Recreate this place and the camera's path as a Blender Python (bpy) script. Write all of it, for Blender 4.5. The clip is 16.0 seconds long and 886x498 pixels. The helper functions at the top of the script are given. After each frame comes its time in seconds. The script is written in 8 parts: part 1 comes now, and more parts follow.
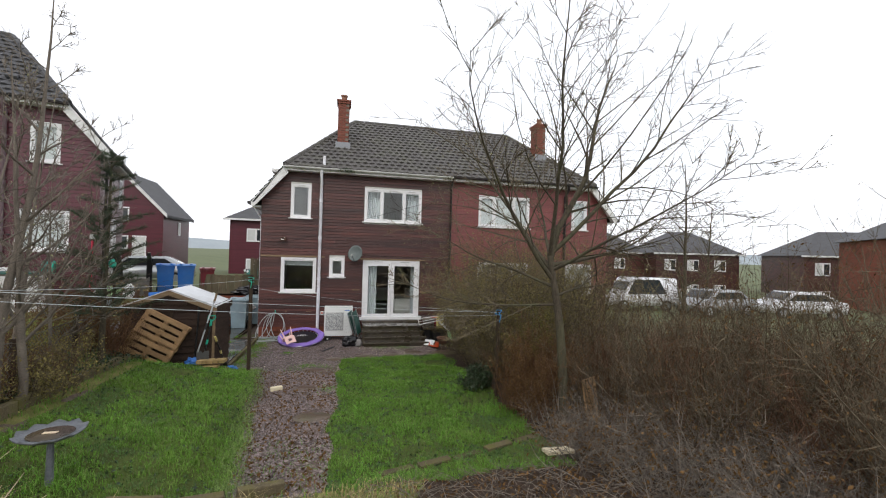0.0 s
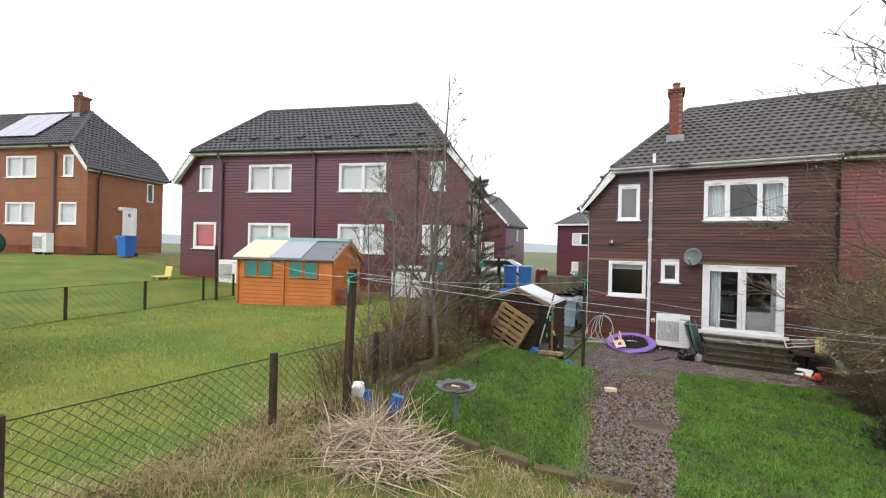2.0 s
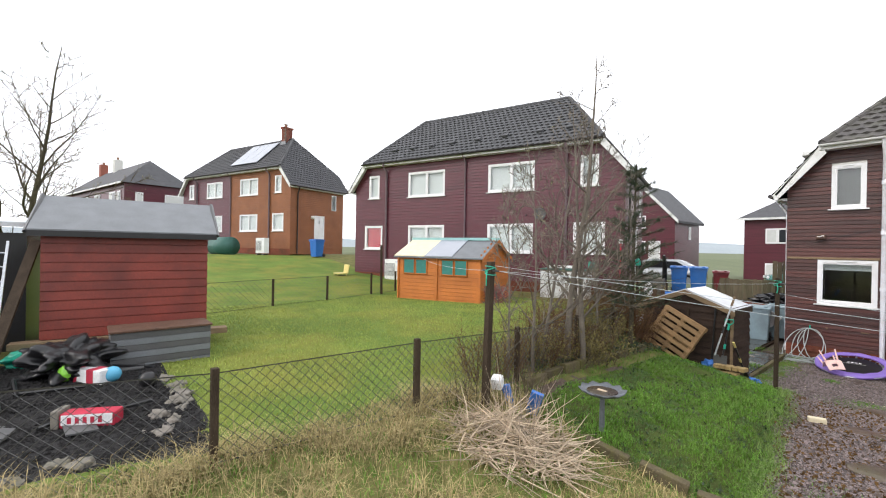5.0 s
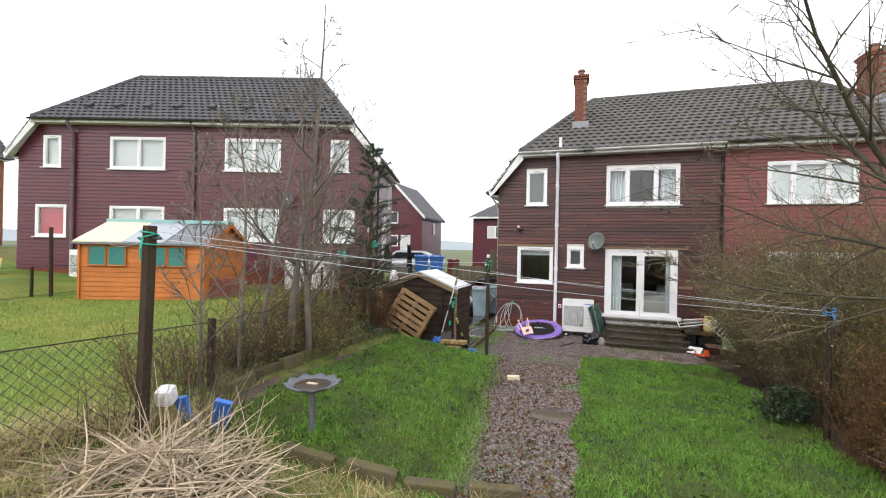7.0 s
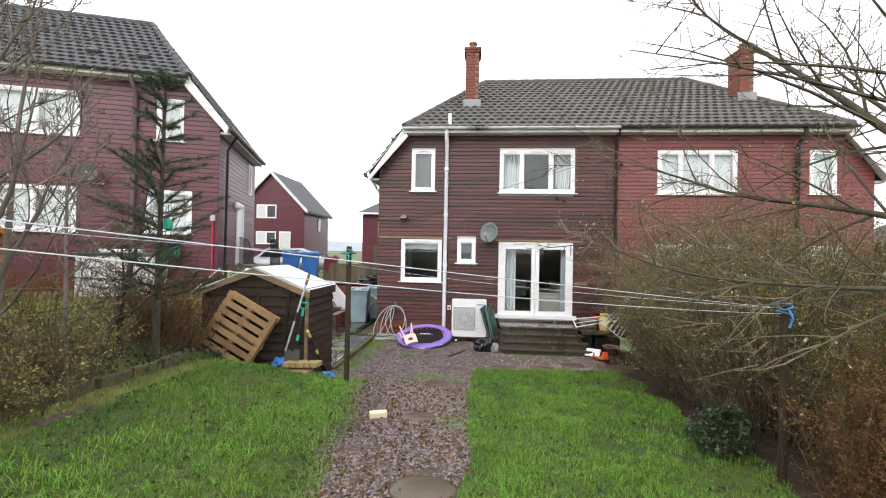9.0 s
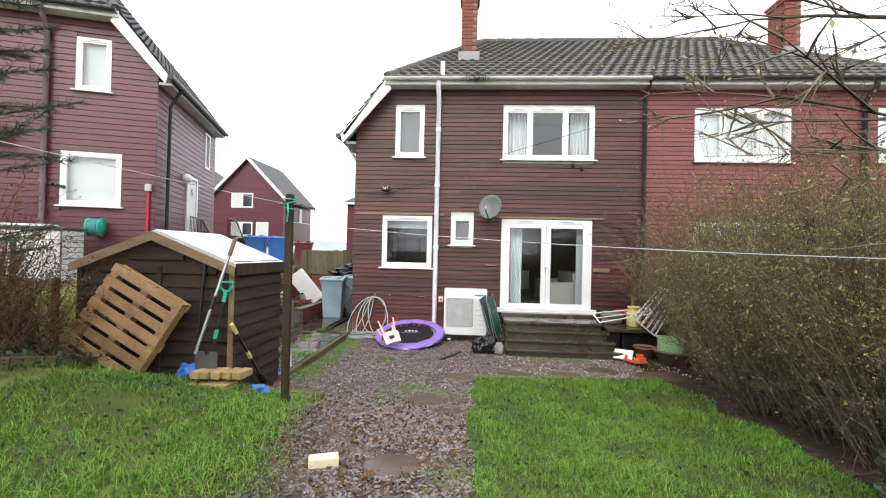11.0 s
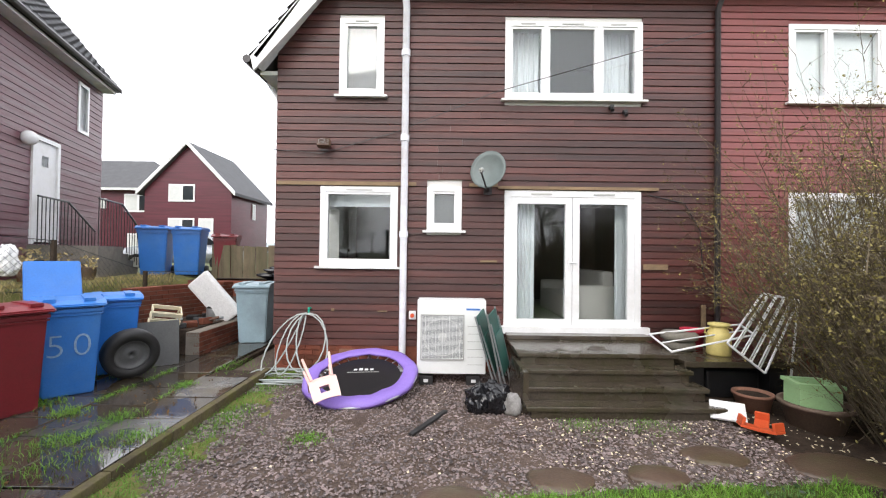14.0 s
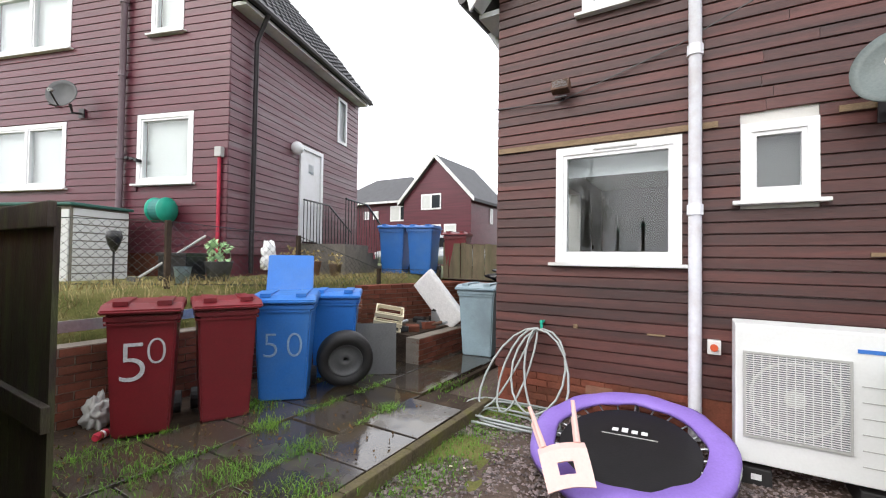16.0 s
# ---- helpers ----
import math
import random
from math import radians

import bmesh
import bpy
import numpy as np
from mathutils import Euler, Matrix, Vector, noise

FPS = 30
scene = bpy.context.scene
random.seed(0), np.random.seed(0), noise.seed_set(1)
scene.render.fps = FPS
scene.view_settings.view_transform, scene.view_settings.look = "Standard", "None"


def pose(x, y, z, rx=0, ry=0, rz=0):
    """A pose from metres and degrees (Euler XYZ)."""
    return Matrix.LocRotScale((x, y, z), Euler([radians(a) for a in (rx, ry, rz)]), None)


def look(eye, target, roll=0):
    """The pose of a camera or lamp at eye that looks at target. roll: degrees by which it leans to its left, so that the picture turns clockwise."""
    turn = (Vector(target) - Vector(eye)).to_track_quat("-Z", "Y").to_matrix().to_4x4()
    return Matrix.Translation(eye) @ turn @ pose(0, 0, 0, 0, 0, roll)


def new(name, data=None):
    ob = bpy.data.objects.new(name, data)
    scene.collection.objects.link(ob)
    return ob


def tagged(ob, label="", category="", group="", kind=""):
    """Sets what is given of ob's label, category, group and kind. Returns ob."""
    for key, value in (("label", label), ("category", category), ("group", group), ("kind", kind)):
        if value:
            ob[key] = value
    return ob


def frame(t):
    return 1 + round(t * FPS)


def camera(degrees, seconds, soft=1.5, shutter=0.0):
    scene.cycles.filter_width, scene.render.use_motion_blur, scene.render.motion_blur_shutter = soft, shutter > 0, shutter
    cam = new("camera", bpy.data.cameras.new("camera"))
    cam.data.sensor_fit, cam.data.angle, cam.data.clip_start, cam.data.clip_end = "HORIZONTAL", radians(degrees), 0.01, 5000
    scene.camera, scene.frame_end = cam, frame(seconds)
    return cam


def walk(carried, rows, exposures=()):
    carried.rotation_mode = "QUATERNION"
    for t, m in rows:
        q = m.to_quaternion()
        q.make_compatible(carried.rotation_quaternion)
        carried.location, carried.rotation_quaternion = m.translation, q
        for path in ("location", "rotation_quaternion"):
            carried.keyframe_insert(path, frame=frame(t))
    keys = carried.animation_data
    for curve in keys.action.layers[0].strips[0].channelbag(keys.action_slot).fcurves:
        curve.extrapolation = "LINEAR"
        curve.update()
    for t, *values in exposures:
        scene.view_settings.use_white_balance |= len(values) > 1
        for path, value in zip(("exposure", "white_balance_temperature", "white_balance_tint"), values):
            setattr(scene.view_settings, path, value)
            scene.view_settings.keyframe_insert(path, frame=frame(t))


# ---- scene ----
cam = camera(92.9, 16.0, 1.1)
PATH = [
    (0, (0.55, 0.52, 2.934), (0.994, 2.47, 2.96), 1.6),
    (0.5, (0.491, 0.487, 2.952), (0.586, 2.485, 2.968), 1.6),
    (1, (0.413, 0.437, 2.936), (0.144, 2.419, 2.948), 1.6),
    (1.5, (0.373, 0.389, 2.926), (-0.256, 2.288, 2.934), 1.5),
    (2, (0.351, 0.327, 2.928), (-0.614, 2.079, 2.93), 1.4),
    (2.5, (0.338, 0.259, 2.935), (-0.903, 1.827, 2.931), 1.3),
    (3, (0.328, 0.2, 2.937), (-1.161, 1.536, 2.93), 1.1),
    (3.2, (0.323, 0.187, 2.936), (-1.24, 1.434, 2.932), 1.0),
    (5.3, (0.472, 0.572, 2.815), (-1.022, 1.902, 2.81), 1.0),
    (5.5, (0.472, 0.653, 2.802), (-0.884, 2.123, 2.796), 1.1),
    (6, (0.479, 0.887, 2.732), (-0.598, 2.572, 2.732), 1.3),
    (6.5, (0.513, 1.166, 2.671), (-0.352, 2.97, 2.67), 1.3),
    (7, (0.442, 1.546, 2.551), (-0.188, 3.445, 2.552), 1.2),
    (7.5, (0.501, 2.063, 2.469), (0.062, 4.014, 2.477), 1.3),
    (8, (0.555, 2.684, 2.419), (0.254, 4.661, 2.426), 1.3),
    (8.5, (0.52, 3.25, 2.39), (0.324, 5.24, 2.403), 1.3),
    (9, (0.511, 3.852, 2.334), (0.351, 5.845, 2.351), 1.1),
    (9.2, (0.493, 4.137, 2.279), (0.358, 6.132, 2.294), 1.5),
    (11.5, (0.288, 6.474, 1.832), (0.186, 8.471, 1.855), 1.2),
    (12, (0.227, 7.054, 1.83), (0.177, 9.053, 1.858), 1.0),
    (12.5, (0.227, 7.594, 1.854), (0.208, 9.594, 1.878), 0.8),
    (13, (0.211, 8.15, 1.794), (0.208, 10.15, 1.827), 0.9),
    (13.5, (0.23, 8.733, 1.759), (0.228, 10.733, 1.786), 0.6),
    (14, (0.22, 9.335, 1.696), (0.218, 11.335, 1.726), 0.7),
    (14.5, (0.144, 9.913, 1.657), (0.08, 11.911, 1.693), 0.6),
    (15, (-0.001, 10.384, 1.615), (-0.387, 12.346, 1.654), 0.6),
    (15.5, (-0.176, 10.799, 1.596), (-0.912, 12.658, 1.632), 0.8),
    (16, (-0.325, 11.19, 1.546), (-1.366, 12.897, 1.589), 0.8),
]
walk(cam, [(t, look(eye, target, roll)) for t, eye, target, roll in PATH],
     ((0, 0.1), (1.5, 0.4), (3, 0.6), (7, 0.65), (9, 0.85), (12.5, 1.1), (14.5, 1.12), (16, 1.0)))

# ---- daylight: a white overcast sky ----
world = bpy.data.worlds.new("overcast")
scene.world = world
world.use_nodes = True
wn, wl = world.node_tree.nodes, world.node_tree.links
sky = wn.new("ShaderNodeTexSky")
sky.sky_type, sky.sun_disc = "NISHITA", False
sky.sun_elevation, sky.sun_rotation = radians(38), radians(200)
sky.air_density, sky.dust_density = 1.0, 6.0
dim = wn.new("ShaderNodeVectorMath")
dim.operation = "SCALE"
dim.inputs[3].default_value = 0.1
cloud = wn.new("ShaderNodeMix")
cloud.data_type = "RGBA"
cloud.inputs[0].default_value = 0.88
cloud.inputs[7].default_value = (0.985, 1.0, 1.05, 1)
wl.new(sky.outputs[0], dim.inputs[0])
wl.new(dim.outputs[0], cloud.inputs[6])
wl.new(cloud.outputs[2], wn["Background"].inputs[0])
wn["Background"].inputs[1].default_value = 1.25
sun = new("sun", bpy.data.lights.new("sun", "SUN"))
sun.data.energy, sun.data.angle, sun.data.color = 0.5, radians(25), (1.0, 0.97, 0.93)
sun.matrix_world = look((-6, -14, 16), (0, 8, 0))

# ---- materials ----
MATS = {}


def mat(name, col, rough=0.7, var=0.25, scale=6.0, bump=0.15, fine=60.0, metal=0.0, spec=0.5, dirt=None, dirt_amt=0.4, dirt_scale=1.5, stretch=(1, 1, 1), rand=0.0, coat=0.0, island=0.0, wet=0.0):
    """A surface with grain and stains at two scales, in metres."""
    if name in MATS:
        return MATS[name]
    m = MATS[name] = bpy.data.materials.new(name)
    m.use_nodes = True
    n, l = m.node_tree.nodes, m.node_tree.links
    b = n["Principled BSDF"]
    b.inputs["Roughness"].default_value, b.inputs["Metallic"].default_value = rough, metal
    b.inputs["Specular IOR Level"].default_value = spec
    b.inputs["Coat Weight"].default_value = coat
    tc, mp = n.new("ShaderNodeTexCoord"), n.new("ShaderNodeMapping")
    mp.inputs["Scale"].default_value = stretch
    geo = n.new("ShaderNodeNewGeometry")
    l.new(geo.outputs["Position"], mp.inputs[0])
    big, small = n.new("ShaderNodeTexNoise"), n.new("ShaderNodeTexNoise")
    big.inputs["Scale"].default_value, big.inputs["Detail"].default_value = scale, 4
    small.inputs["Scale"].default_value, small.inputs["Detail"].default_value = fine, 3
    for t in (big, small):
        l.new(mp.outputs[0], t.inputs["Vector"])
    add = n.new("ShaderNodeMath")
    add.operation = "ADD"
    l.new(big.outputs[0], add.inputs[0])
    l.new(small.outputs[0], add.inputs[1])
    span = n.new("ShaderNodeMapRange")
    span.inputs[1].default_value, span.inputs[2].default_value = 0.6, 1.4
    span.inputs[3].default_value, span.inputs[4].default_value = 1 - var, 1 + var
    l.new(add.outputs[0], span.inputs[0])
    last = span.outputs[0]
    if rand or island:
        oi = n.new("ShaderNodeObjectInfo")
        r = n.new("ShaderNodeMapRange")
        r.inputs[3].default_value, r.inputs[4].default_value = 1 - (rand or island), 1 + (rand or island)
        l.new(geo.outputs["Random Per Island"] if island else oi.outputs["Random"], r.inputs[0])
        mul = n.new("ShaderNodeMath")
        mul.operation = "MULTIPLY"
        l.new(last, mul.inputs[0])
        l.new(r.outputs[0], mul.inputs[1])
        last = mul.outputs[0]
    vm = n.new("ShaderNodeVectorMath")
    vm.operation = "SCALE"
    vm.inputs[0].default_value = col
    l.new(last, vm.inputs[3])
    out = vm.outputs[0]
    if dirt:
        dn, ramp, mx = n.new("ShaderNodeTexNoise"), n.new("ShaderNodeMapRange"), n.new("ShaderNodeMix")
        dn.inputs["Scale"].default_value, dn.inputs["Detail"].default_value, dn.inputs["Roughness"].default_value = dirt_scale, 6, 0.65
        ramp.inputs[1].default_value, ramp.inputs[2].default_value, ramp.inputs[4].default_value = 0.45, 0.68, dirt_amt
        mx.data_type = "RGBA"
        mx.inputs[7].default_value = (*dirt, 1)
        l.new(mp.outputs[0], dn.inputs["Vector"])
        l.new(dn.outputs[0], ramp.inputs[0])
        l.new(ramp.outputs[0], mx.inputs[0])
        l.new(out, mx.inputs[6])
        out = mx.outputs[2]
    l.new(out, b.inputs["Base Color"])
    if wet:
        rr = n.new("ShaderNodeMapRange")
        pool = n.new("ShaderNodeTexNoise")
        pool.inputs["Scale"].default_value, pool.inputs["Detail"].default_value = 1.7, 3
        rr.inputs[1].default_value, rr.inputs[2].default_value, rr.inputs[3].default_value, rr.inputs[4].default_value = 0.5, 0.66, 0.03, wet
        l.new(geo.outputs["Position"], pool.inputs["Vector"])
        l.new(pool.outputs[0], rr.inputs[0])
        l.new(rr.outputs[0], b.inputs["Roughness"])
    if bump:
        bp = n.new("ShaderNodeBump")
        bp.inputs["Strength"].default_value, bp.inputs["Distance"].default_value = bump, 0.01
        l.new(small.outputs[0], bp.inputs["Height"])
        l.new(bp.outputs[0], b.inputs["Normal"])
    return m


def glass(name, tint=(0.9, 0.95, 0.95), rough=0.0):
    m = MATS[name] = bpy.data.materials.new(name)
    m.use_nodes = True
    b = m.node_tree.nodes["Principled BSDF"]
    b.inputs["Base Color"].default_value = (*tint, 1)
    b.inputs["Roughness"].default_value, b.inputs["IOR"].default_value, b.inputs["Transmission Weight"].default_value = rough, 1.52, 1.0
    return m


M_BOARD = mat("stained_boards", (0.078, 0.0225, 0.018), 0.45, 0.5, 2.2, 0.35, 45, stretch=(0.35, 1, 6), dirt=(0.016, 0.009, 0.009), dirt_amt=0.7, dirt_scale=1.3, rand=0.32)
M_RED = mat("red_boards", (0.215, 0.06, 0.056), 0.55, 0.2, 2.0, 0.2, 40, stretch=(0.35, 1, 6), dirt=(0.12, 0.042, 0.04), dirt_amt=0.6, rand=0.12)
M_PURPLE = mat("plum_boards", (0.105, 0.021, 0.033), 0.36, 0.22, 1.6, 0.2, 40, stretch=(0.35, 1, 6), dirt=(0.04, 0.013, 0.018), dirt_amt=0.5)
# plum boards with grazing sky sheen put in as paler, greyer colour
M_PLUMSHEEN = mat("plum_boards_sky_sheen", (0.13, 0.045, 0.058), 0.4, 0.3, 1.6, 0.3, 40, stretch=(0.5, 0.5, 6), dirt=(0.2, 0.15, 0.16), dirt_amt=0.75, dirt_scale=1.1)
M_ORANGE_B = mat("ochre_boards", (0.24, 0.085, 0.03), 0.6, 0.25, 1.6, 0.2, 40)
M_UPVC = mat("white_upvc", (0.8, 0.8, 0.81), 0.3, 0.04, 3, 0.02, 30, dirt=(0.55, 0.54, 0.5), dirt_amt=0.35, dirt_scale=3)
M_TRIM = mat("white_trim", (0.74, 0.74, 0.73), 0.5, 0.08, 3, 0.1, 40, dirt=(0.35, 0.34, 0.3), dirt_amt=0.5, dirt_scale=2.5)
M_FROST = mat("frosted_glass", (0.2, 0.25, 0.31), 0.25, 0.2, 5, 0.1)
M_PIPE = mat("old_pipe", (0.8, 0.81, 0.86), 0.4, 0.06, 6, 0.1, 30, dirt=(0.3, 0.16, 0.09), dirt_amt=0.22, dirt_scale=4)
M_DARKPIPE = mat("dark_pipe", (0.025, 0.02, 0.022), 0.4, 0.2)
M_PLUMPIPE = mat("plum_pipe", (0.16, 0.11, 0.125), 0.5, 0.2)
M_TILE = mat("roof_tiles", (0.085, 0.078, 0.075), 0.8, 0.35, 3, 0.5, 50, dirt=(0.115, 0.115, 0.085), dirt_amt=0.6, dirt_scale=2.2)
M_TILE2 = mat("grey_tiles", (0.07, 0.07, 0.075), 0.75, 0.25, 3, 0.4, 50)
M_BRICK = mat("brick", (0.17, 0.055, 0.035), 0.85, 0.3, 8, 0.5, 60, rand=0.3, dirt=(0.06, 0.05, 0.03), dirt_amt=0.5, spec=0.15)
M_CHIM = mat("chimney_brick", (0.23, 0.075, 0.05), 0.85, 0.3, 10, 0.4, 60, rand=0.2)
M_MORTAR = mat("mortar", (0.2, 0.17, 0.14), 0.9, 0.3)
M_LEAD = mat("lead", (0.25, 0.26, 0.28), 0.5, 0.2)
M_GLASS = glass("glass")
M_FROST = glass("frosted_glass", (0.85, 0.88, 0.9), 0.5)
M_CURTAIN = mat("curtain", (0.7, 0.72, 0.74), 0.9, 0.08, 8, 0.1)
M_BLIND = mat("blind", (0.62, 0.63, 0.62), 0.85, 0.08, 8, 0.1)
M_REDBLIND = mat("red_blind", (0.5, 0.03, 0.04), 0.8, 0.1)
M_PLASTER = mat("plaster", (0.6, 0.59, 0.56), 0.9, 0.06)
# wall colour darkened to stand in for the dimness indoors
M_DIMROOM = mat("dim_room_paint", (0.15, 0.145, 0.135), 0.9, 0.1, spec=0.15)
M_WHITEROOM = mat("white_room_paint", (0.78, 0.78, 0.77), 0.9, 0.04)
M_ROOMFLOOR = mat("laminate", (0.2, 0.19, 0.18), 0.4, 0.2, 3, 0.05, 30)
M_GRASS = mat("lawn_soil", (0.07, 0.095, 0.022), 0.9, 0.45, 2.5, 0.6, 70, dirt=(0.05, 0.04, 0.02), dirt_amt=0.45, dirt_scale=3, spec=0.15)
M_NLAWN = mat("mossy_lawn", (0.11, 0.165, 0.032), 0.95, 0.35, 0.9, 0.5, 60, dirt=(0.27, 0.225, 0.05), dirt_amt=0.55, dirt_scale=0.6, spec=0.15)
M_SOIL = mat("soil", (0.042, 0.03, 0.022), 0.9, 0.45, 4, 0.9, 50, dirt=(0.1, 0.065, 0.045), dirt_amt=0.6, dirt_scale=6, spec=0.15)
M_GRAVELBED = mat("gravel_bed", (0.115, 0.084, 0.068), 0.75, 0.6, 30, 1.0, 90, dirt=(0.03, 0.02, 0.018), dirt_amt=0.5, dirt_scale=4, spec=0.15)
M_ROUGH = mat("rough_grass", (0.13, 0.135, 0.042), 0.95, 0.45, 3, 0.8, 60, dirt=(0.2, 0.15, 0.07), dirt_amt=0.6, dirt_scale=3, spec=0.15)
M_SLAG = mat("black_slag", (0.022, 0.021, 0.021), 0.7, 0.6, 25, 1.0, 80, spec=0.15)
M_FIELD = mat("far_field", (0.1, 0.12, 0.05), 0.95, 0.3, 0.1, 0.1, 3)
M_SLAB = mat("wet_slab", (0.05, 0.042, 0.036), 0.16, 0.5, 3, 0.04, 40, dirt=(0.075, 0.055, 0.025), dirt_amt=0.8, dirt_scale=2.6, rand=0.4, wet=0.42, spec=0.8)
M_STEP = mat("wet_concrete_step", (0.066, 0.052, 0.038), 0.22, 0.5, 4, 0.25, 50, dirt=(0.03, 0.03, 0.012), dirt_amt=0.9, dirt_scale=4, wet=0.65)
M_BLOCK = mat("old_kerb", (0.11, 0.09, 0.055), 0.9, 0.4, 6, 0.7, 50, dirt=(0.1, 0.1, 0.02), dirt_amt=0.7, dirt_scale=6, rand=0.25, spec=0.15)
M_WOODDK = mat("dark_shed_boards", (0.05, 0.033, 0.025), 0.75, 0.5, 3, 0.4, 50, stretch=(0.5, 0.5, 4), dirt=(0.03, 0.022, 0.018), dirt_amt=0.6, dirt_scale=2, spec=0.15)
M_WOODOLD = mat("weathered_timber", (0.22, 0.15, 0.085), 0.8, 0.4, 4, 0.4, 60, stretch=(1, 1, 3))
M_PALLET = mat("pallet_wood", (0.38, 0.235, 0.11), 0.75, 0.35, 5, 0.3, 50, rand=0.25, dirt=(0.16, 0.09, 0.04), dirt_amt=0.5)
M_POST = mat("post_timber", (0.05, 0.036, 0.025), 0.8, 0.5, 6, 0.4, 50, stretch=(2, 2, 0.5), spec=0.15)
M_SHED = mat("orange_shed_boards", (0.52, 0.165, 0.03), 0.6, 0.2, 2.5, 0.2, 40, rand=0.1, dirt=(0.36, 0.1, 0.02), dirt_amt=0.5)
M_REDSHED = mat("red_shed_boards", (0.2, 0.032, 0.02), 0.5, 0.3, 2.0, 0.2, 40, rand=0.12, dirt=(0.08, 0.015, 0.012), dirt_amt=0.6)
M_FELT = mat("roof_felt", (0.16, 0.17, 0.18), 0.55, 0.2, 4, 0.3, 80)
M_SHEET = mat("pale_roof_sheet", (0.62, 0.64, 0.66), 0.4, 0.12, 4, 0.1, 40, dirt=(0.28, 0.27, 0.25), dirt_amt=0.5)
M_CREAMSHEET = mat("cream_sheet", (0.68, 0.6, 0.42), 0.6, 0.15)
M_TEAL = mat("teal_cover", (0.03, 0.19, 0.17), 0.6, 0.2)
M_LTEAL = mat("pale_teal_sheet", (0.28, 0.5, 0.5), 0.6, 0.15)
M_REDBIN = mat("red_bin_plastic", (0.17, 0.012, 0.018), 0.4, 0.15, 4, 0.05, 60, dirt=(0.09, 0.02, 0.02), dirt_amt=0.4)
M_BLUEBIN = mat("blue_bin_plastic", (0.02, 0.15, 0.5), 0.4, 0.12, 4, 0.05, 60, dirt=(0.1, 0.22, 0.42), dirt_amt=0.35)
M_GREYBIN = mat("grey_bin_plastic", (0.28, 0.38, 0.43), 0.45, 0.12, 4, 0.05, 60, dirt=(0.14, 0.17, 0.18), dirt_amt=0.5)
M_BLACK = mat("black_plastic", (0.012, 0.012, 0.013), 0.35, 0.3, 10, 0.1)
M_BAG = mat("bin_bag", (0.01, 0.01, 0.012), 0.18, 0.3, 10, 0.3, 30)
M_RUBBER = mat("rubber", (0.017, 0.016, 0.016), 0.6, 0.3)
M_STEEL = mat("galvanised", (0.5, 0.52, 0.54), 0.35, 0.15, 20, 0.05, metal=0.8)
M_RUST = mat("rusty_metal", (0.1, 0.05, 0.03), 0.7, 0.5, 10, 0.4)
M_PURPAD = mat("purple_pad", (0.27, 0.17, 0.56), 0.5, 0.12, 6, 0.1, dirt=(0.17, 0.1, 0.38), dirt_amt=0.4)
M_PINK = mat("pink_plastic", (0.8, 0.52, 0.47), 0.45, 0.06)
M_ACW = mat("white_enamel", (0.78, 0.79, 0.78), 0.35, 0.04, 5, 0.02, dirt=(0.6, 0.6, 0.56), dirt_amt=0.3)
M_GRILLE = mat("grille_grey", (0.42, 0.42, 0.4), 0.5, 0.1)
M_FANDK = mat("fan_dark", (0.09, 0.09, 0.09), 0.6, 0.2)
M_PAINTW = mat("white_paint", (0.75, 0.75, 0.75), 0.6, 0.15, 20)
M_PAINTG = mat("brushed_grey_paint", (0.5, 0.5, 0.52), 0.65, 0.3, 25)
M_PAINTY = mat("faint_number_paint", (0.24, 0.36, 0.52), 0.6, 0.25, 30)
M_GREEN = mat("green_plastic", (0.03, 0.11, 0.09), 0.5, 0.2)
M_LGREEN = mat("pale_green_pot", (0.38, 0.6, 0.3), 0.5, 0.1)
M_TURQ = mat("turquoise_plastic", (0.02, 0.4, 0.27), 0.45, 0.12)
M_TERRA = mat("terracotta", (0.24, 0.115, 0.075), 0.8, 0.25, dirt=(0.2, 0.14, 0.09), dirt_amt=0.5)
M_ORANGE = mat("orange_plastic", (0.65, 0.1, 0.03), 0.45, 0.1)
M_YELLOW = mat("cream_churn", (0.68, 0.56, 0.2), 0.5, 0.15, dirt=(0.4, 0.3, 0.12), dirt_amt=0.4)
M_REDP = mat("red_cloth", (0.45, 0.02, 0.05), 0.6, 0.2)
M_BLUEP = mat("blue_plastic", (0.04, 0.16, 0.5), 0.45, 0.15)
M_HOSE = mat("grey_hose", (0.35, 0.38, 0.37), 0.5, 0.1)
M_LINE = mat("line_rope", (0.55, 0.6, 0.62), 0.7, 0.1)
M_WIRE = mat("wire", (0.1, 0.1, 0.1), 0.5, 0.2, metal=0.5)
M_BROWNPOT = mat("brown_planter", (0.17, 0.115, 0.085), 0.7, 0.25)
M_STONE = mat("stone", (0.2, 0.18, 0.155), 0.85, 0.4, 6, 0.6, 40, dirt=(0.08, 0.085, 0.04), dirt_amt=0.5)
M_BATH = mat("bath_lead_grey", (0.12, 0.13, 0.145), 0.5, 0.35, 8, 0.3)
M_BARK = mat("bark", (0.075, 0.062, 0.045), 0.9, 0.5, 12, 0.6, 60, stretch=(2, 2, 0.5), dirt=(0.11, 0.12, 0.06), dirt_amt=0.5, spec=0.15)
M_TWIG = mat("twigs", (0.125, 0.1, 0.066), 0.85, 0.4, 5, 0, island=0.4, spec=0.15)
M_TWIGPALE = mat("grey_twigs", (0.17, 0.145, 0.12), 0.85, 0.35, 5, 0, island=0.4, spec=0.15)
M_REDTWIG = mat("red_brown_twigs", (0.125, 0.07, 0.043), 0.85, 0.4, 4, 0, island=0.4, spec=0.15)
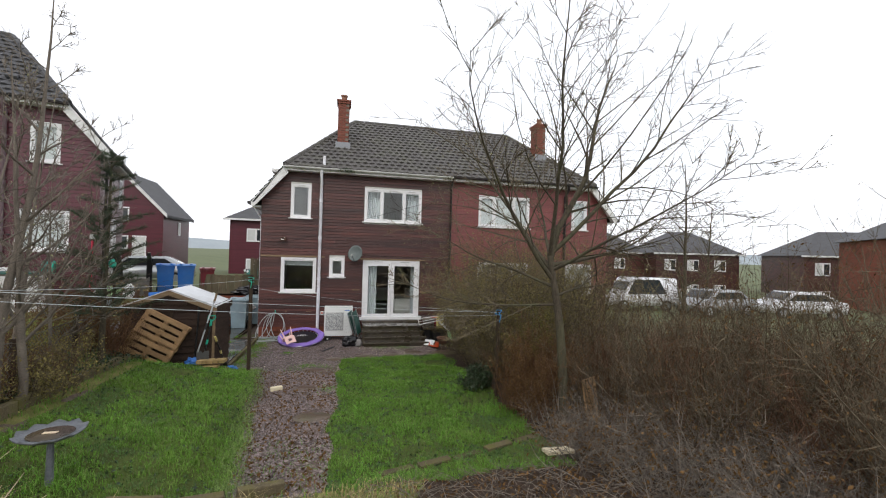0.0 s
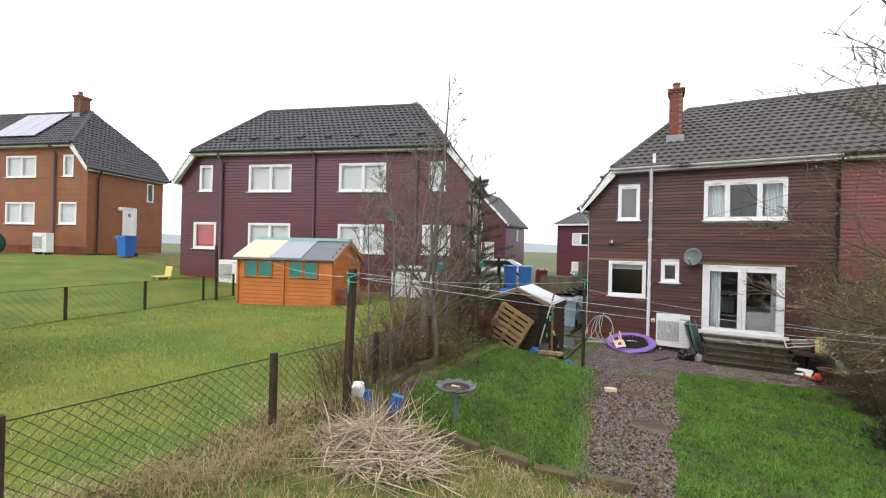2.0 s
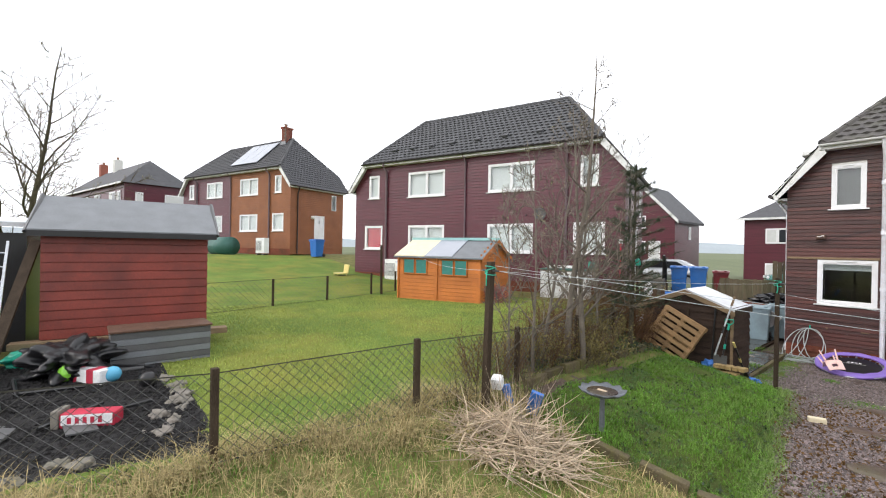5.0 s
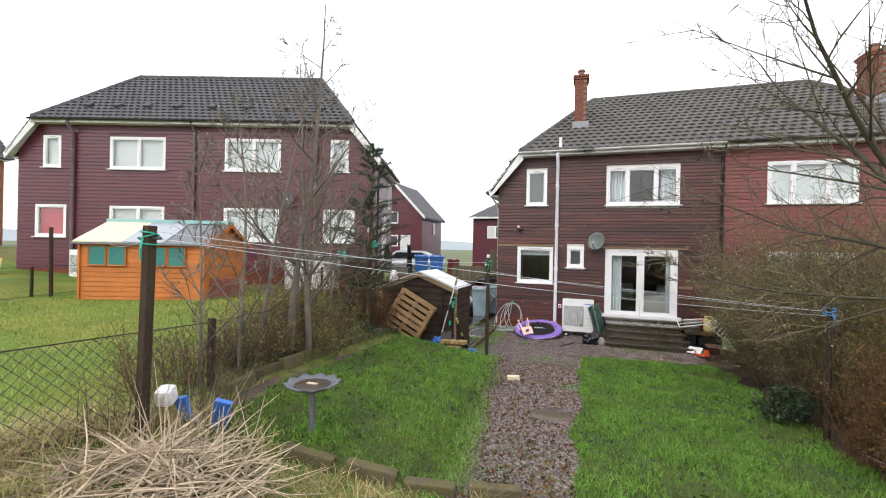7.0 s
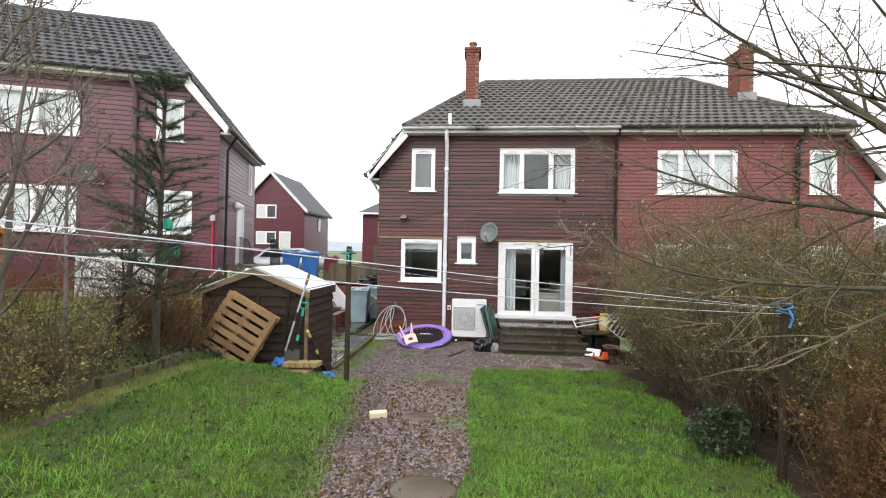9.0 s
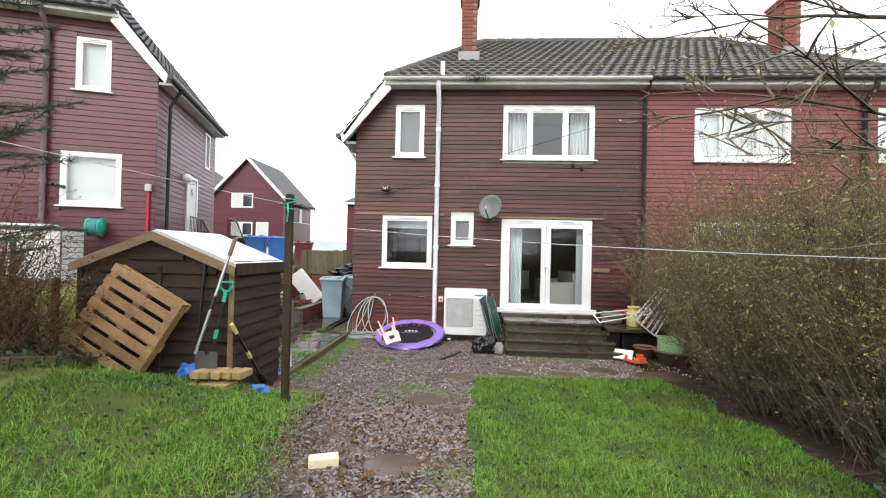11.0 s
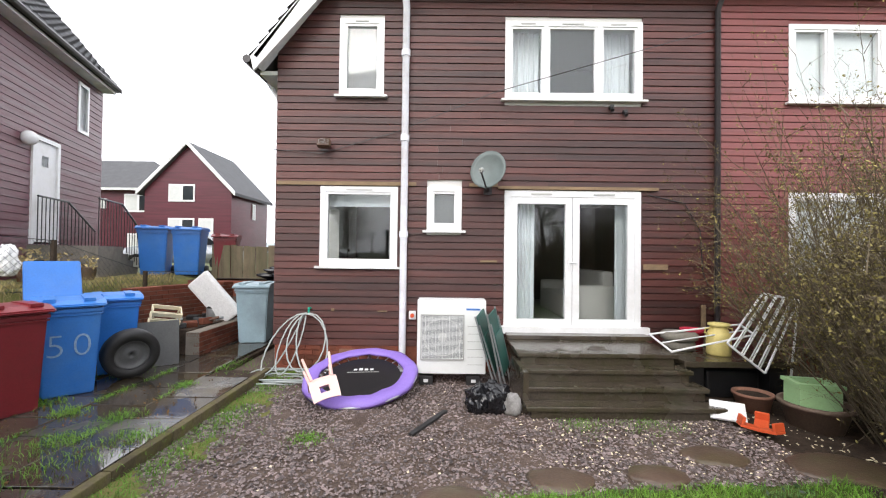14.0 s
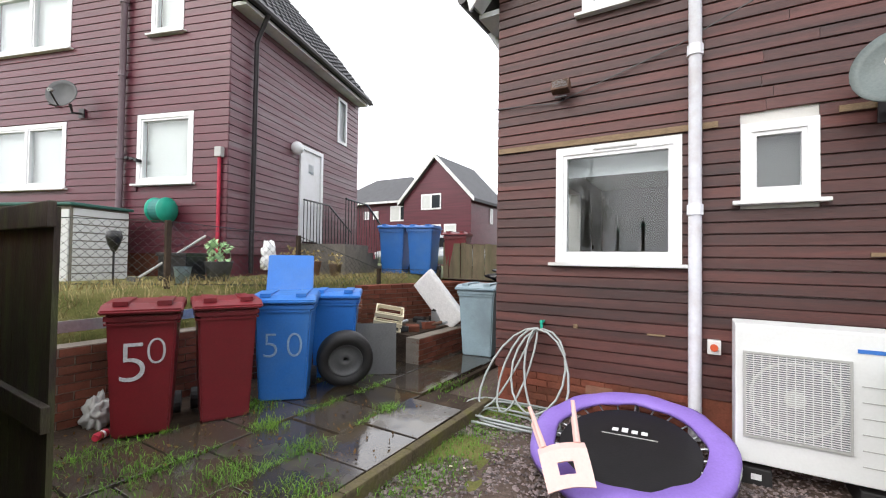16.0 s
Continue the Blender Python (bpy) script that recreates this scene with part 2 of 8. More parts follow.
M_BUD = mat("buds", (0.28, 0.28, 0.13), 0.8, 0.3, 5, 0, island=0.4)
M_LEAF = mat("leaves", (0.215, 0.18, 0.062), 0.6, 0.45, 3, 0, island=0.4, spec=0.15)
M_LEAFDK = mat("dark_leaves", (0.028, 0.05, 0.018), 0.5, 0.4, 5, 0, island=0.4)
M_CONIFER = mat("conifer_green", (0.11, 0.105, 0.02), 0.8, 0.45, 4, 0, island=0.4, spec=0.15)
M_RUSTLEAF = mat("rusty_foliage", (0.125, 0.07, 0.026), 0.8, 0.45, 4, 0, island=0.4, spec=0.15)
M_PINE = mat("pine_needles", (0.06, 0.08, 0.05), 0.7, 0.35, 4, 0, island=0.4, spec=0.15)
M_STRAW = mat("dead_stalks", (0.46, 0.37, 0.27), 0.85, 0.35, 8, 0, island=0.4, spec=0.15)
M_BLADE = mat("grass_blades", (0.115, 0.245, 0.032), 0.6, 0.35, 1.5, 0, dirt=(0.13, 0.22, 0.03), dirt_amt=0.6, dirt_scale=1.2, island=0.4, spec=0.15)
M_DRYBLADE = mat("dry_grass", (0.36, 0.29, 0.14), 0.85, 0.35, 3, 0, island=0.4, spec=0.15)
M_CARW = mat("white_car_paint", (0.75, 0.76, 0.77), 0.2, 0.03, 2, 0, coat=0.6)
M_CARS = mat("silver_car_paint", (0.45, 0.47, 0.48), 0.25, 0.03, 2, 0, metal=0.4, coat=0.6)
M_CARG = mat("green_car_paint", (0.05, 0.2, 0.17), 0.25, 0.03, 2, 0, coat=0.6)
M_CARGLASS = mat("car_glass", (0.03, 0.035, 0.04), 0.08, 0.05, 2, 0)
M_SOLAR = mat("solar_cells", (0.3, 0.32, 0.36), 0.12, 0.1, 2, 0)
M_SOFA = mat("pale_sofa", (0.55, 0.53, 0.5), 0.8, 0.1)
M_PEBBLE = mat("pebbles", (0.165, 0.128, 0.122), 0.4, 0.35, 10, 0.1, 80, island=0.75)
M_HILL = mat("hazed_far_hill", (0.3, 0.34, 0.36), 1.0, 0.1, 0.02, 0, 0.3)

# ---- building helpers ----


def mesh_of(name, bm, material):
    me = bpy.data.meshes.new(name)
    bm.to_mesh(me)
    bm.free()
    for m in (material if isinstance(material, (list, tuple)) else (material,)):
        me.materials.append(m)
    return me


def part(name, bm, material, parent, label="", smooth=False):
    me = mesh_of(name, bm, material)
    if smooth:
        for p in me.polygons:
            p.use_smooth = True
    ob = new(name, me)
    ob.parent = parent
    if label:
        ob["label"] = label
    return ob


def raw(name, verts, faces, material, parent=None, label=""):
    me = bpy.data.meshes.new(name)
    me.from_pydata([tuple(v) for v in verts], [], faces)
    me.materials.append(material)
    ob = new(name, me)
    ob.parent = parent
    if label:
        ob["label"] = label
    return ob


def thing(name, m, label, category, group="", kind=""):
    ob = new(name)
    ob.empty_display_size = 0.1
    ob.matrix_world = m
    return tagged(ob, label, category, group, kind)


def bx(bm, x0, x1, y0, y1, z0, z1, m=None, bev=0.0):
    """A box, turned by m."""
    mm = Matrix.Translation(((x0 + x1) / 2, (y0 + y1) / 2, (z0 + z1) / 2)) @ Matrix.Diagonal((abs(x1 - x0), abs(y1 - y0), abs(z1 - z0), 1))
    r = bmesh.ops.create_cube(bm, size=1, matrix=(m @ mm) if m else mm)
    if bev:
        edges = {e for v in r["verts"] for e in v.link_edges}
        bmesh.ops.bevel(bm, geom=list(edges), offset=bev, segments=2, affect="EDGES", profile=0.6)
    return bm


def box(x0, x1, y0, y1, z0, z1, m=None, bev=0.0):
    return bx(bmesh.new(), x0, x1, y0, y1, z0, z1, m, bev)


def rod(bm, a, b, r, r2=None, seg=8, caps=True):
    a, b = Vector(a), Vector(b)
    q = (b - a).to_track_quat("Z", "Y").to_matrix().to_4x4()
    bmesh.ops.create_cone(bm, cap_ends=caps, segments=seg, radius1=r, radius2=r if r2 is None else r2, depth=(b - a).length, matrix=Matrix.Translation((a + b) / 2) @ q)
    return bm


def rods(pairs, r, seg=6):
    bm = bmesh.new()
    for a, b in pairs:
        rod(bm, a, b, r, seg=seg)
    return bm


def tube(bm, pts, r, seg=6):
    """A round bar along points."""
    pts = [Vector(p) for p in pts]
    rings = []
    for i, p in enumerate(pts):
        d = (pts[min(i + 1, len(pts) - 1)] - pts[max(i - 1, 0)]).normalized()
        s = d.orthogonal().normalized() if not rings else (ref - d * ref.dot(d)).normalized()
        ref = s
        o = d.cross(s)
        rr = r[i] if isinstance(r, (list, tuple)) else r
        rings.append([bm.verts.new(p + rr * (math.cos(a) * s + math.sin(a) * o)) for a in [2 * math.pi * k / seg for k in range(seg)]])
    for p, q in zip(rings, rings[1:]):
        for k in range(seg):
            bm.faces.new((p[k], p[(k + 1) % seg], q[(k + 1) % seg], q[k]))
    bm.faces.new([bm.verts.new(v.co) for v in rings[0][::-1]])
    bm.faces.new([bm.verts.new(v.co) for v in rings[-1]])
    return bm


def prism(bm, pts, a, b, axis="y", m=None):
    """A flat outline, given in the two other axes, drawn out from a to b along axis."""
    def at(p, c):
        v = {"y": (p[0], c, p[1]), "x": (c, p[0], p[1]), "z": (p[0], p[1], c)}[axis]
        return (m @ Vector(v)) if m else v
    lo, hi = [bm.verts.new(at(p, a)) for p in pts], [bm.verts.new(at(p, b)) for p in pts]
    bm.faces.new(lo)
    bm.faces.new(hi[::-1])
    for i in range(len(pts)):
        j = (i + 1) % len(pts)
        bm.faces.new((lo[j], lo[i], hi[i], hi[j]))
    bmesh.ops.recalc_face_normals(bm, faces=bm.faces[:])
    return bm


def lathe(bm, prof, m=None, seg=20):
    rings = []
    for r, z in prof:
        rings.append([bm.verts.new((m or Matrix()) @ Vector((r * math.cos(2 * math.pi * k / seg), r * math.sin(2 * math.pi * k / seg), z))) for k in range(seg)])
    for p, q in zip(rings, rings[1:]):
        for k in range(seg):
            bm.faces.new((p[k], p[(k + 1) % seg], q[(k + 1) % seg], q[k]))
    bm.faces.new(rings[0][::-1])
    bm.faces.new(rings[-1])
    return bm


# ---- lie of the land ----
YS = [-8, -3, 0.4, 2, 3.85, 5.25, 7.4, 9.1, 11, 12.2, 13, 60]
ZS = [1.6, 1.5, 1.3, 1.05, 0.72, 0.46, 0.32, 0.24, 0.08, 0.03, 0.0, 0.0]


def sm(v, a, b):
    t = np.clip((v - a) / (b - a), 0, 1)
    return t * t * (3 - 2 * t)


def gz(x, y):
    x, y = np.asarray(x, float), np.asarray(y, float)
    p = np.interp(y, YS, ZS)
    left = np.clip(-0.9 - x, 0, 2.3) * np.interp(y, [-3, 1.5, 3, 5, 9.3, 10.4, 11.2], [-0.05, -0.02, 0.13, 0.2, 0.19, 0.1, 0.0])
    step = 0.15 * sm(-x, 0.8, 1.15) * np.interp(y, [4.6, 5.6, 10.1, 10.75], [0, 1, 1, 0])
    z = p + left + step
    edge = np.interp(y, [9.5, 11.5, 12.2], [-4.4, -5.0, -5.5])
    run = np.interp(y, [9.5, 11.5, 12.2], [1.2, 0.5, 0.6])
    plateau = 1.16 + 0.03 * np.sin(x * 0.7) + sm(-x, 13, 28) * 1.05 - sm(y, 24, 34) * 0.5
    w = sm(-x, -edge - run, -edge)
    z = z * (1 - w) + plateau * w
    back = sm(y, 18.2, 18.4) * sm(-x, 2.0, 3.2)
    z = np.maximum(z, back * 1.1 * (1 - sm(y, 30, 60) * 0.6))
    return z


def ground_z(x, y):
    return float(gz(x, y))

# ---- ground: one sheet to the horizon ----


def steps_of(a, b, d):
    return list(np.arange(a, b, d))


GX = [-3000, -900, -300, -120, -70] + steps_of(-48, -12, 1.5) + steps_of(-12, -5.4, 0.3) + steps_of(-5.4, 5.4, 0.1) + steps_of(5.4, 12, 0.5) + steps_of(12, 40, 3) + [50, 90, 200, 500, 1200, 3000]
GY = [-3000, -600, -120, -40, -20, -10] + steps_of(-6, -1, 0.4) + steps_of(-1, 16, 0.1) + steps_of(16, 24, 0.4) + steps_of(24, 60, 3) + [80, 140, 300, 800, 3000]
GROUND_MATS = [M_FIELD, M_GRASS, M_GRAVELBED, M_SOIL, M_NLAWN, M_ROUGH, M_SLAG]


def wob(x, y, f=1.3, a=0.12):
    return a * noise.noise((x * f, y * f, 3.1)) * 2 + 0.05 * noise.noise((x * 7, y * 7, 1.0))


def zone(x, y):
    """Which surface covers the ground there."""
    w = wob(x, y)
    if y > 19 or x > 9 or x < -30 or y < -6:
        return 0
    if x < -3.35 - w * 0.5 and y < 12.0:
        if x > -9.5 and y < 1.3 + w and x < -3.4 and y > -6:
            return 6 if (x > -7.4) else 5
        return 4 if x < -4.6 + w or y < 5.5 else 5
    if x < -4.98:
        return 5
    if y < 4.75 + 0.1 * x + w:
        return 3 if (x > 0.9 + w + 0.2 * (y - 3)) else 5
    if -2.95 + w * 0.4 - 0.05 * (y - 8) < x < -0.85 + 0.035 * (7.2 - y) * 1.2 - 0.09 * (y - 7.2) + w * 0.4 and y < 10.75 + w * 0.5:
        return 1
    if x < -2.95 + w and y < 12:
        return 5 if y < 10.2 else 3
    if 0.42 + w * 0.5 + 0.02 * (y - 9) < x < 3.35 + w and y < 12.25 + w * 0.4 + 0.12 * (x - 0.5):
        return 1
    if x > 3.3 + w:
        return 3
    if -2.25 < x < -1.7 + w * 2 and y > 12:
        return 5 if noise.noise((x * 2, y * 2, 0)) > 0.05 else 2
    return 2


def build_ground():
    nx, ny = len(GX), len(GY)
    X, Y = np.meshgrid(GX, GY)
    Z = gz(X, Y)
    verts = []
    for j in range(ny):
        for i in range(nx):
            x, y, z = X[j, i], Y[j, i], Z[j, i]
            if abs(x) < 12 and -6 < y < 16 and not (x < -2.2 and y > 11.8):
                z += 0.018 * noise.noise((x * 2.3, y * 2.3, 0)) + 0.012 * noise.noise((x * 9, y * 9, 5))
            verts.append((x, y, z))
    faces, idx = [], []
    for j in range(ny - 1):
        for i in range(nx - 1):
            faces.append((j * nx + i, j * nx + i + 1, (j + 1) * nx + i + 1, (j + 1) * nx + i))
            idx.append(zone((GX[i] + GX[i + 1]) / 2, (GY[j] + GY[j + 1]) / 2))
    me = bpy.data.meshes.new("ground")
    me.from_pydata(verts, [], faces)
    for m in GROUND_MATS:
        me.materials.append(m)
    me.polygons.foreach_set("material_index", idx)
    me.polygons.foreach_set("use_smooth", [True] * len(faces))
    return tagged(new("ground", me), "sloping back garden of lawn, gravel path, bare soil and rough grass", "ground", kind="structure")


build_ground()

# ---- houses ----
HALF, DEEP, EAVE, RIDGE = 6.455, 7.6, 5.75, 8.6
HIP = 1.28          # rise of the end slopes
LOW = 4.5           # eaves of the end slopes
OVER = 0.3          # front overhang
PITCH = 0.083       # how far the boards lap


def hip_u(z):
    """Distance of the end slope from the party wall at height z."""
    return HALF + 0.255 - (z - LOW) / HIP


def front_y(z):
    return -OVER + (z - EAVE) * (DEEP / 2 + OVER) / (RIDGE - EAVE)


def window(parent, u0, u1, z0, z1, bars=(), y=0.0, sill=True, fill=None, fw=0.075, vents=False, name="window", glassm=None, label="white plastic window"):
    """A framed window in the plane y; bars: places of upright mullions as shares of the width."""
    bm = bmesh.new()
    f0, f1 = y - 0.035, y + 0.06
    bx(bm, u0, u0 + fw, f0, f1, z0, z1)
    bx(bm, u1 - fw, u1, f0, f1, z0, z1)
    bx(bm, u0 + fw, u1 - fw, f0, f1, z1 - fw, z1)
    bx(bm, u0 + fw, u1 - fw, f0, f1, z0, z0 + fw)
    cuts = [0.0, *bars, 1.0]
    w = part(name, bm, M_UPVC, parent, label)
    inner0, inner1 = u0 + fw, u1 - fw
    for k, (a, b) in enumerate(zip(cuts, cuts[1:])):
        a, b = inner0 + a * (inner1 - inner0), inner0 + b * (inner1 - inner0)
        fr = 0.035
        if k:
            part("mullion", box(a - 0.03, a + 0.03, f0 - 0.004, f1, z0 + fw, z1 - fw), M_UPVC, w)
        sb = bmesh.new()
        bx(sb, a + 0.03 * (k > 0), a + 0.03 * (k > 0) + fr, f0 + 0.012, f1, z0 + fw, z1 - fw)
        bx(sb, b - 0.03 * (k < len(cuts) - 2) - fr, b - 0.03 * (k < len(cuts) - 2), f0 + 0.012, f1, z0 + fw, z1 - fw)
        bx(sb, a + fr, b - fr, f0 + 0.014, f1, z1 - fw - fr, z1 - fw)
        bx(sb, a + fr, b - fr, f0 + 0.014, f1, z0 + fw, z0 + fw + fr)
        part("sash", sb, M_UPVC, w)
        g = part("pane", box(a + 0.02, b - 0.02, y + 0.012, y + 0.03, z0 + fw, z1 - fw), glassm or M_GLASS, w)
        g.visible_shadow = False
        if vents:
            part("trickle_vent", box(a + (b - a) * 0.3, b - (b - a) * 0.3, f0 - 0.012, f0, z1 - 0.05, z1 - 0.035), M_GRILLE, w)
    if sill:
        part("sill", box(u0 - 0.06, u1 + 0.06, y - 0.1, y + 0.02, z0 - 0.035, z0 - 0.002, bev=0.006), M_TRIM, w)
    if fill:
        part("blind", box(u0 + fw + 0.01, u1 - fw - 0.01, y + 0.1, y + 0.115, z0 + fw, z1 - fw), fill, w)
    return w


def curtain(parent, u0, u1, z0, z1, y):
    vs, fs, n = [], [], 28
    for k in range(n + 1):
        u = u0 + (u1 - u0) * k / n
        d = 0.035 * math.sin(k * 1.35)
        vs += [(u, y + d, z0), (u, y + d * 0.7, z1)]
    for k in range(n):
        fs.append((2 * k, 2 * k + 2, 2 * k + 3, 2 * k + 1))
    return raw("curtain", vs, fs, M_CURTAIN, parent, "hanging pale curtain")


def wall_cells(bm, u0, u1, z0, z1, holes, y0, y1, m=None):
    """A wall with rectangular holes, made of butted blocks."""
    us = sorted({u0, u1, *[h[0] for h in holes], *[h[1] for h in holes]})
    zs = sorted({z0, z1, *[h[2] for h in holes], *[h[3] for h in holes]})
    us, zs = [u for u in us if u0 <= u <= u1], [z for z in zs if z0 <= z <= z1]
    for a, b in zip(us, us[1:]):
        run = None
        for c, d in zip(zs, zs[1:]):
            solid = not any(h[0] < (a + b) / 2 < h[1] and h[2] < (c + d) / 2 < h[3] for h in holes)
            if solid:
                run = (run[0], d) if run else (c, d)
            if run and (not solid or d == zs[-1]):
                bx(bm, a, b, y0, y1, run[0], run[1], m)
                run = None
    return bm


def spans(u0, u1, z0, z1, holes):
    out = [(u0, u1)]
    for h in holes:
        if h[2] < z1 - 0.02 and h[3] > z0 + 0.02:
            nxt = []
            for a, b in out:
                if h[1] <= a or h[0] >= b:
                    nxt.append((a, b))
                else:
                    nxt += [(a, h[0])] * (h[0] - a > 0.02) + [(h[1], b)] * (b - h[1] > 0.02)
            out = nxt
    return out


def lap_profile(h):
    return [(-0.012, 0), (-0.038, 0.004), (-0.038, 0.02), (-0.012, h + 0.006), (0, h + 0.006), (0, 0)]


def flush_profile(h):
    """A board with a flat face and a narrow open joint above it."""
    return [(0, 0), (-0.024, 0), (-0.027, 0.004), (-0.021, h - 0.011), (-0.006, h - 0.009), (-0.006, h), (0, h)]


def unit_board(h):
    bm = bmesh.new()
    prism(bm, flush_profile(h), 0, 1, "x")
    return mesh_of("board", bm, M_BOARD)


def cladding_mesh(rows, h):
    """Lapped boards, each (u0, u1, z), joined."""
    vs, fs = [], []
    pr = flush_profile(h)
    k = len(pr)
    for u0, u1, z in rows:
        o = len(vs)
        vs += [(u0, y, z + c) for y, c in pr] + [(u1, y, z + c) for y, c in pr]
        fs += [(o + i, o + k + i, o + k + (i + 1) % k, o + (i + 1) % k) for i in range(k)] + [tuple(o + i for i in range(k)), tuple(o + 2 * k - 1 - i for i in range(k))]
    return vs, fs


def tile_slope(parent, lim, z0, z1, place, mt, tw=0.24, name="roof_tiles"):
    """Courses of wavy tiles between the limits lim(z), from z0 up to z1; place(u, z, lift) gives the point."""
    n = int((z1 - z0) / 0.165)
    vs, fs = [], []
    for c in range(n):
        za, zb = z0 + (z1 - z0) * c / n, z0 + (z1 - z0) * (c + 1.12) / n
        zb = min(zb, z1)
        ul, ur = lim(za)
        m = max(2, int((ur - ul) / tw * 5))
        o = len(vs)
        for i in range(m + 1):
            u = ul + (ur - ul) * i / m
            ph = (u / tw + 0.5 * (c % 2)) % 1.0
            wave = 0.032 * (0.5 + 0.5 * math.cos(2 * math.pi * ph)) ** 1.5
            jig = 0.006 * noise.noise((u * 3.1, c * 1.7, 0))
            l2, r2 = lim(zb)
            u2 = min(max(u, l2), r2)
            vs += [place(u, za, 0.0), place(u, za, 0.05 + wave + jig), place(u2, zb, 0.012 + wave * 0.9)]
        for i in range(m):
            a, b = o + 3 * i, o + 3 * i + 3
            fs += [(a, b, b + 1, a + 1), (a + 1, b + 1, b + 2, a + 2)]
    ob = raw(name, vs, fs, mt, parent, "weathered wavy concrete roof tiles")
    ob["kind"] = "stuff"
    return ob


def semi(name, m, label, mats, kinds, chimneys=(), detail=2, roof=M_TILE, tiles=True, pieces=False, group="houses", pipes=(M_PLUMPIPE, M_PLUMPIPE), sides=(1,), solar=False):
    """A pair of boarded houses under one hipped roof, its back face at y = 0. kinds: 'door' or 'window' for the large lower opening of each half."""
    h = thing(name, m, label, "house", group)
    HB = 0.102 if pieces else 0.13
    for side, mt, kd, pm in zip((-1, 1), mats, kinds, pipes):
        def flip(a, b):
            return (a, b) if side < 0 else (-b, -a)
        op = {"kitchen": (*flip(-5.81, -4.67), 1.52, 2.69), "bath": (*flip(-5.56, -4.9), 4.04, 5.19), "bed": (*flip(-3.11, -1.08), 4.01, 5.18)}
        op["large"] = (*flip(-3.1, -1.1), 0.62, 2.66) if kd == "door" else (*flip(-3.08, -1.08), 1.5, 2.68)
        if kd == "door":
            op["loo"] = (*flip(-4.24, -3.73), 2.06, 2.71)
        holes = list(op.values())
        u0, u1 = flip(-HALF, 0)
        bm = bmesh.new()
        wall_cells(bm, u0, u1, 0.0, LOW, holes, 0.0, 0.22)
        a, b = flip(-hip_u(EAVE), 0)
        wall_cells(bm, a, b, LOW, EAVE, holes, 0.0, 0.22)
        tri = [(-HALF, LOW), (-hip_u(EAVE), LOW), (-hip_u(EAVE), EAVE - 0.03), (-HALF, LOW + 0.3)]
        prism(bm, [(u * -side, z) for u, z in tri], 0.0, 0.22)
        # end wall and back wall
        e0, e1 = flip(-HALF, -HALF + 0.22)
        ed = [(1.95, 2.83, 0.62, 2.64), (3.5, 3.95, 3.1, 4.2)] if (side in sides and detail > 1) else []
        turn = Matrix.Rotation(radians(90), 4, "Z")
        wall_cells(bm, 0.22, DEEP, 0.0, LOW + 0.1, ed, -e1, -e0, turn)
        bx(bm, u0, u1, DEEP - 0.2, DEEP, 0, LOW + 0.1)
        part("wall", bm, M_PLASTER if kd == "door" else mt, h)
        bm = bmesh.new()
        bx(bm, u0 * 0.999, u1 * 0.999, -0.012, 0.02, -0.3, 0.36)
        part("brick_base", bm, M_BRICK, h, "low red brick base course")
        # boards
        rows = []
        z = 0.36
        while z < EAVE - 0.06:
            top = min(z + HB, EAVE)
            lim = min(HALF, hip_u(top) - 0.05) + 0.02
            l, r = flip(-lim, 0)
            for s0, s1 in spans(l, r, z, top, [(o[0], o[1], o[2] - 0.02, o[3] + 0.02) for o in holes]):
                rows.append((s0, s1, z))
            z += HB
        if pieces and side < 0:
            ub = unit_board(HB)
            for s0, s1, z in rows:
                cut = [s0, s1]
                if s1 - s0 > 3.5:
                    cut = [s0, s0 + (s1 - s0) * random.uniform(0.3, 0.7), s1]
                for p, q in zip(cut, cut[1:]):
                    ob = new("board", ub)
                    ob.parent = h
                    ob.location = (p, random.uniform(-0.003, 0.002), z + random.uniform(-0.003, 0.003))
                    ob.scale = (q - p - 0.003, 1, 1)
        else:
            vs, fs = cladding_mesh(rows, HB)
            raw("cladding", vs, fs, mt, h, "painted boards")["kind"] = "stuff"
        if side in sides:
            rows = []
            z = 0.36
            while z < LOW + 0.05:
                for s0, s1 in spans(0.0, DEEP, z, z + HB, ed):
                    rows.append((s0, s1, z))
                z += HB
            vs, fs = cladding_mesh(rows, HB)
            if side > 0:
                vs = [(HALF - y, u, z) for u, y, z in vs]
            else:
                vs = [(-HALF + y, u, z) for u, y, z in vs]
            # the plum end wall takes the colour with the sky sheen painted in
            raw("side_cladding", vs, fs, M_PLUMSHEEN if mt == M_PURPLE and detail > 1 else mt, h, "painted boards of the end wall")["kind"] = "stuff"
            if ed and side > 0:
                dr = part("side_door", box(HALF - 0.03, HALF + 0.02, 2.03, 2.75, 0.66, 2.56), M_UPVC, h, "white panelled side door")
                part("door_light", box(HALF + 0.02, HALF + 0.03, 2.3, 2.48, 2.1, 2.3), M_GLASS, dr)
                fb = box(HALF - 0.02, HALF + 0.06, 1.95, 2.03, 0.62, 2.64)
                bx(fb, HALF - 0.02, HALF + 0.06, 2.75, 2.83, 0.62, 2.64)
                bx(fb, HALF - 0.02, HALF + 0.06, 2.03, 2.75, 2.56, 2.64)
                part("door_frame", fb, M_UPVC, dr)
                bm = bmesh.new()
                bmesh.ops.create_uvsphere(bm, u_segments=12, v_segments=8, radius=0.13, matrix=Matrix.Translation((HALF + 0.1, 1.75, 2.5)))
                part("bulkhead_lamp", bm, M_UPVC, h, "round white wall lamp", True)
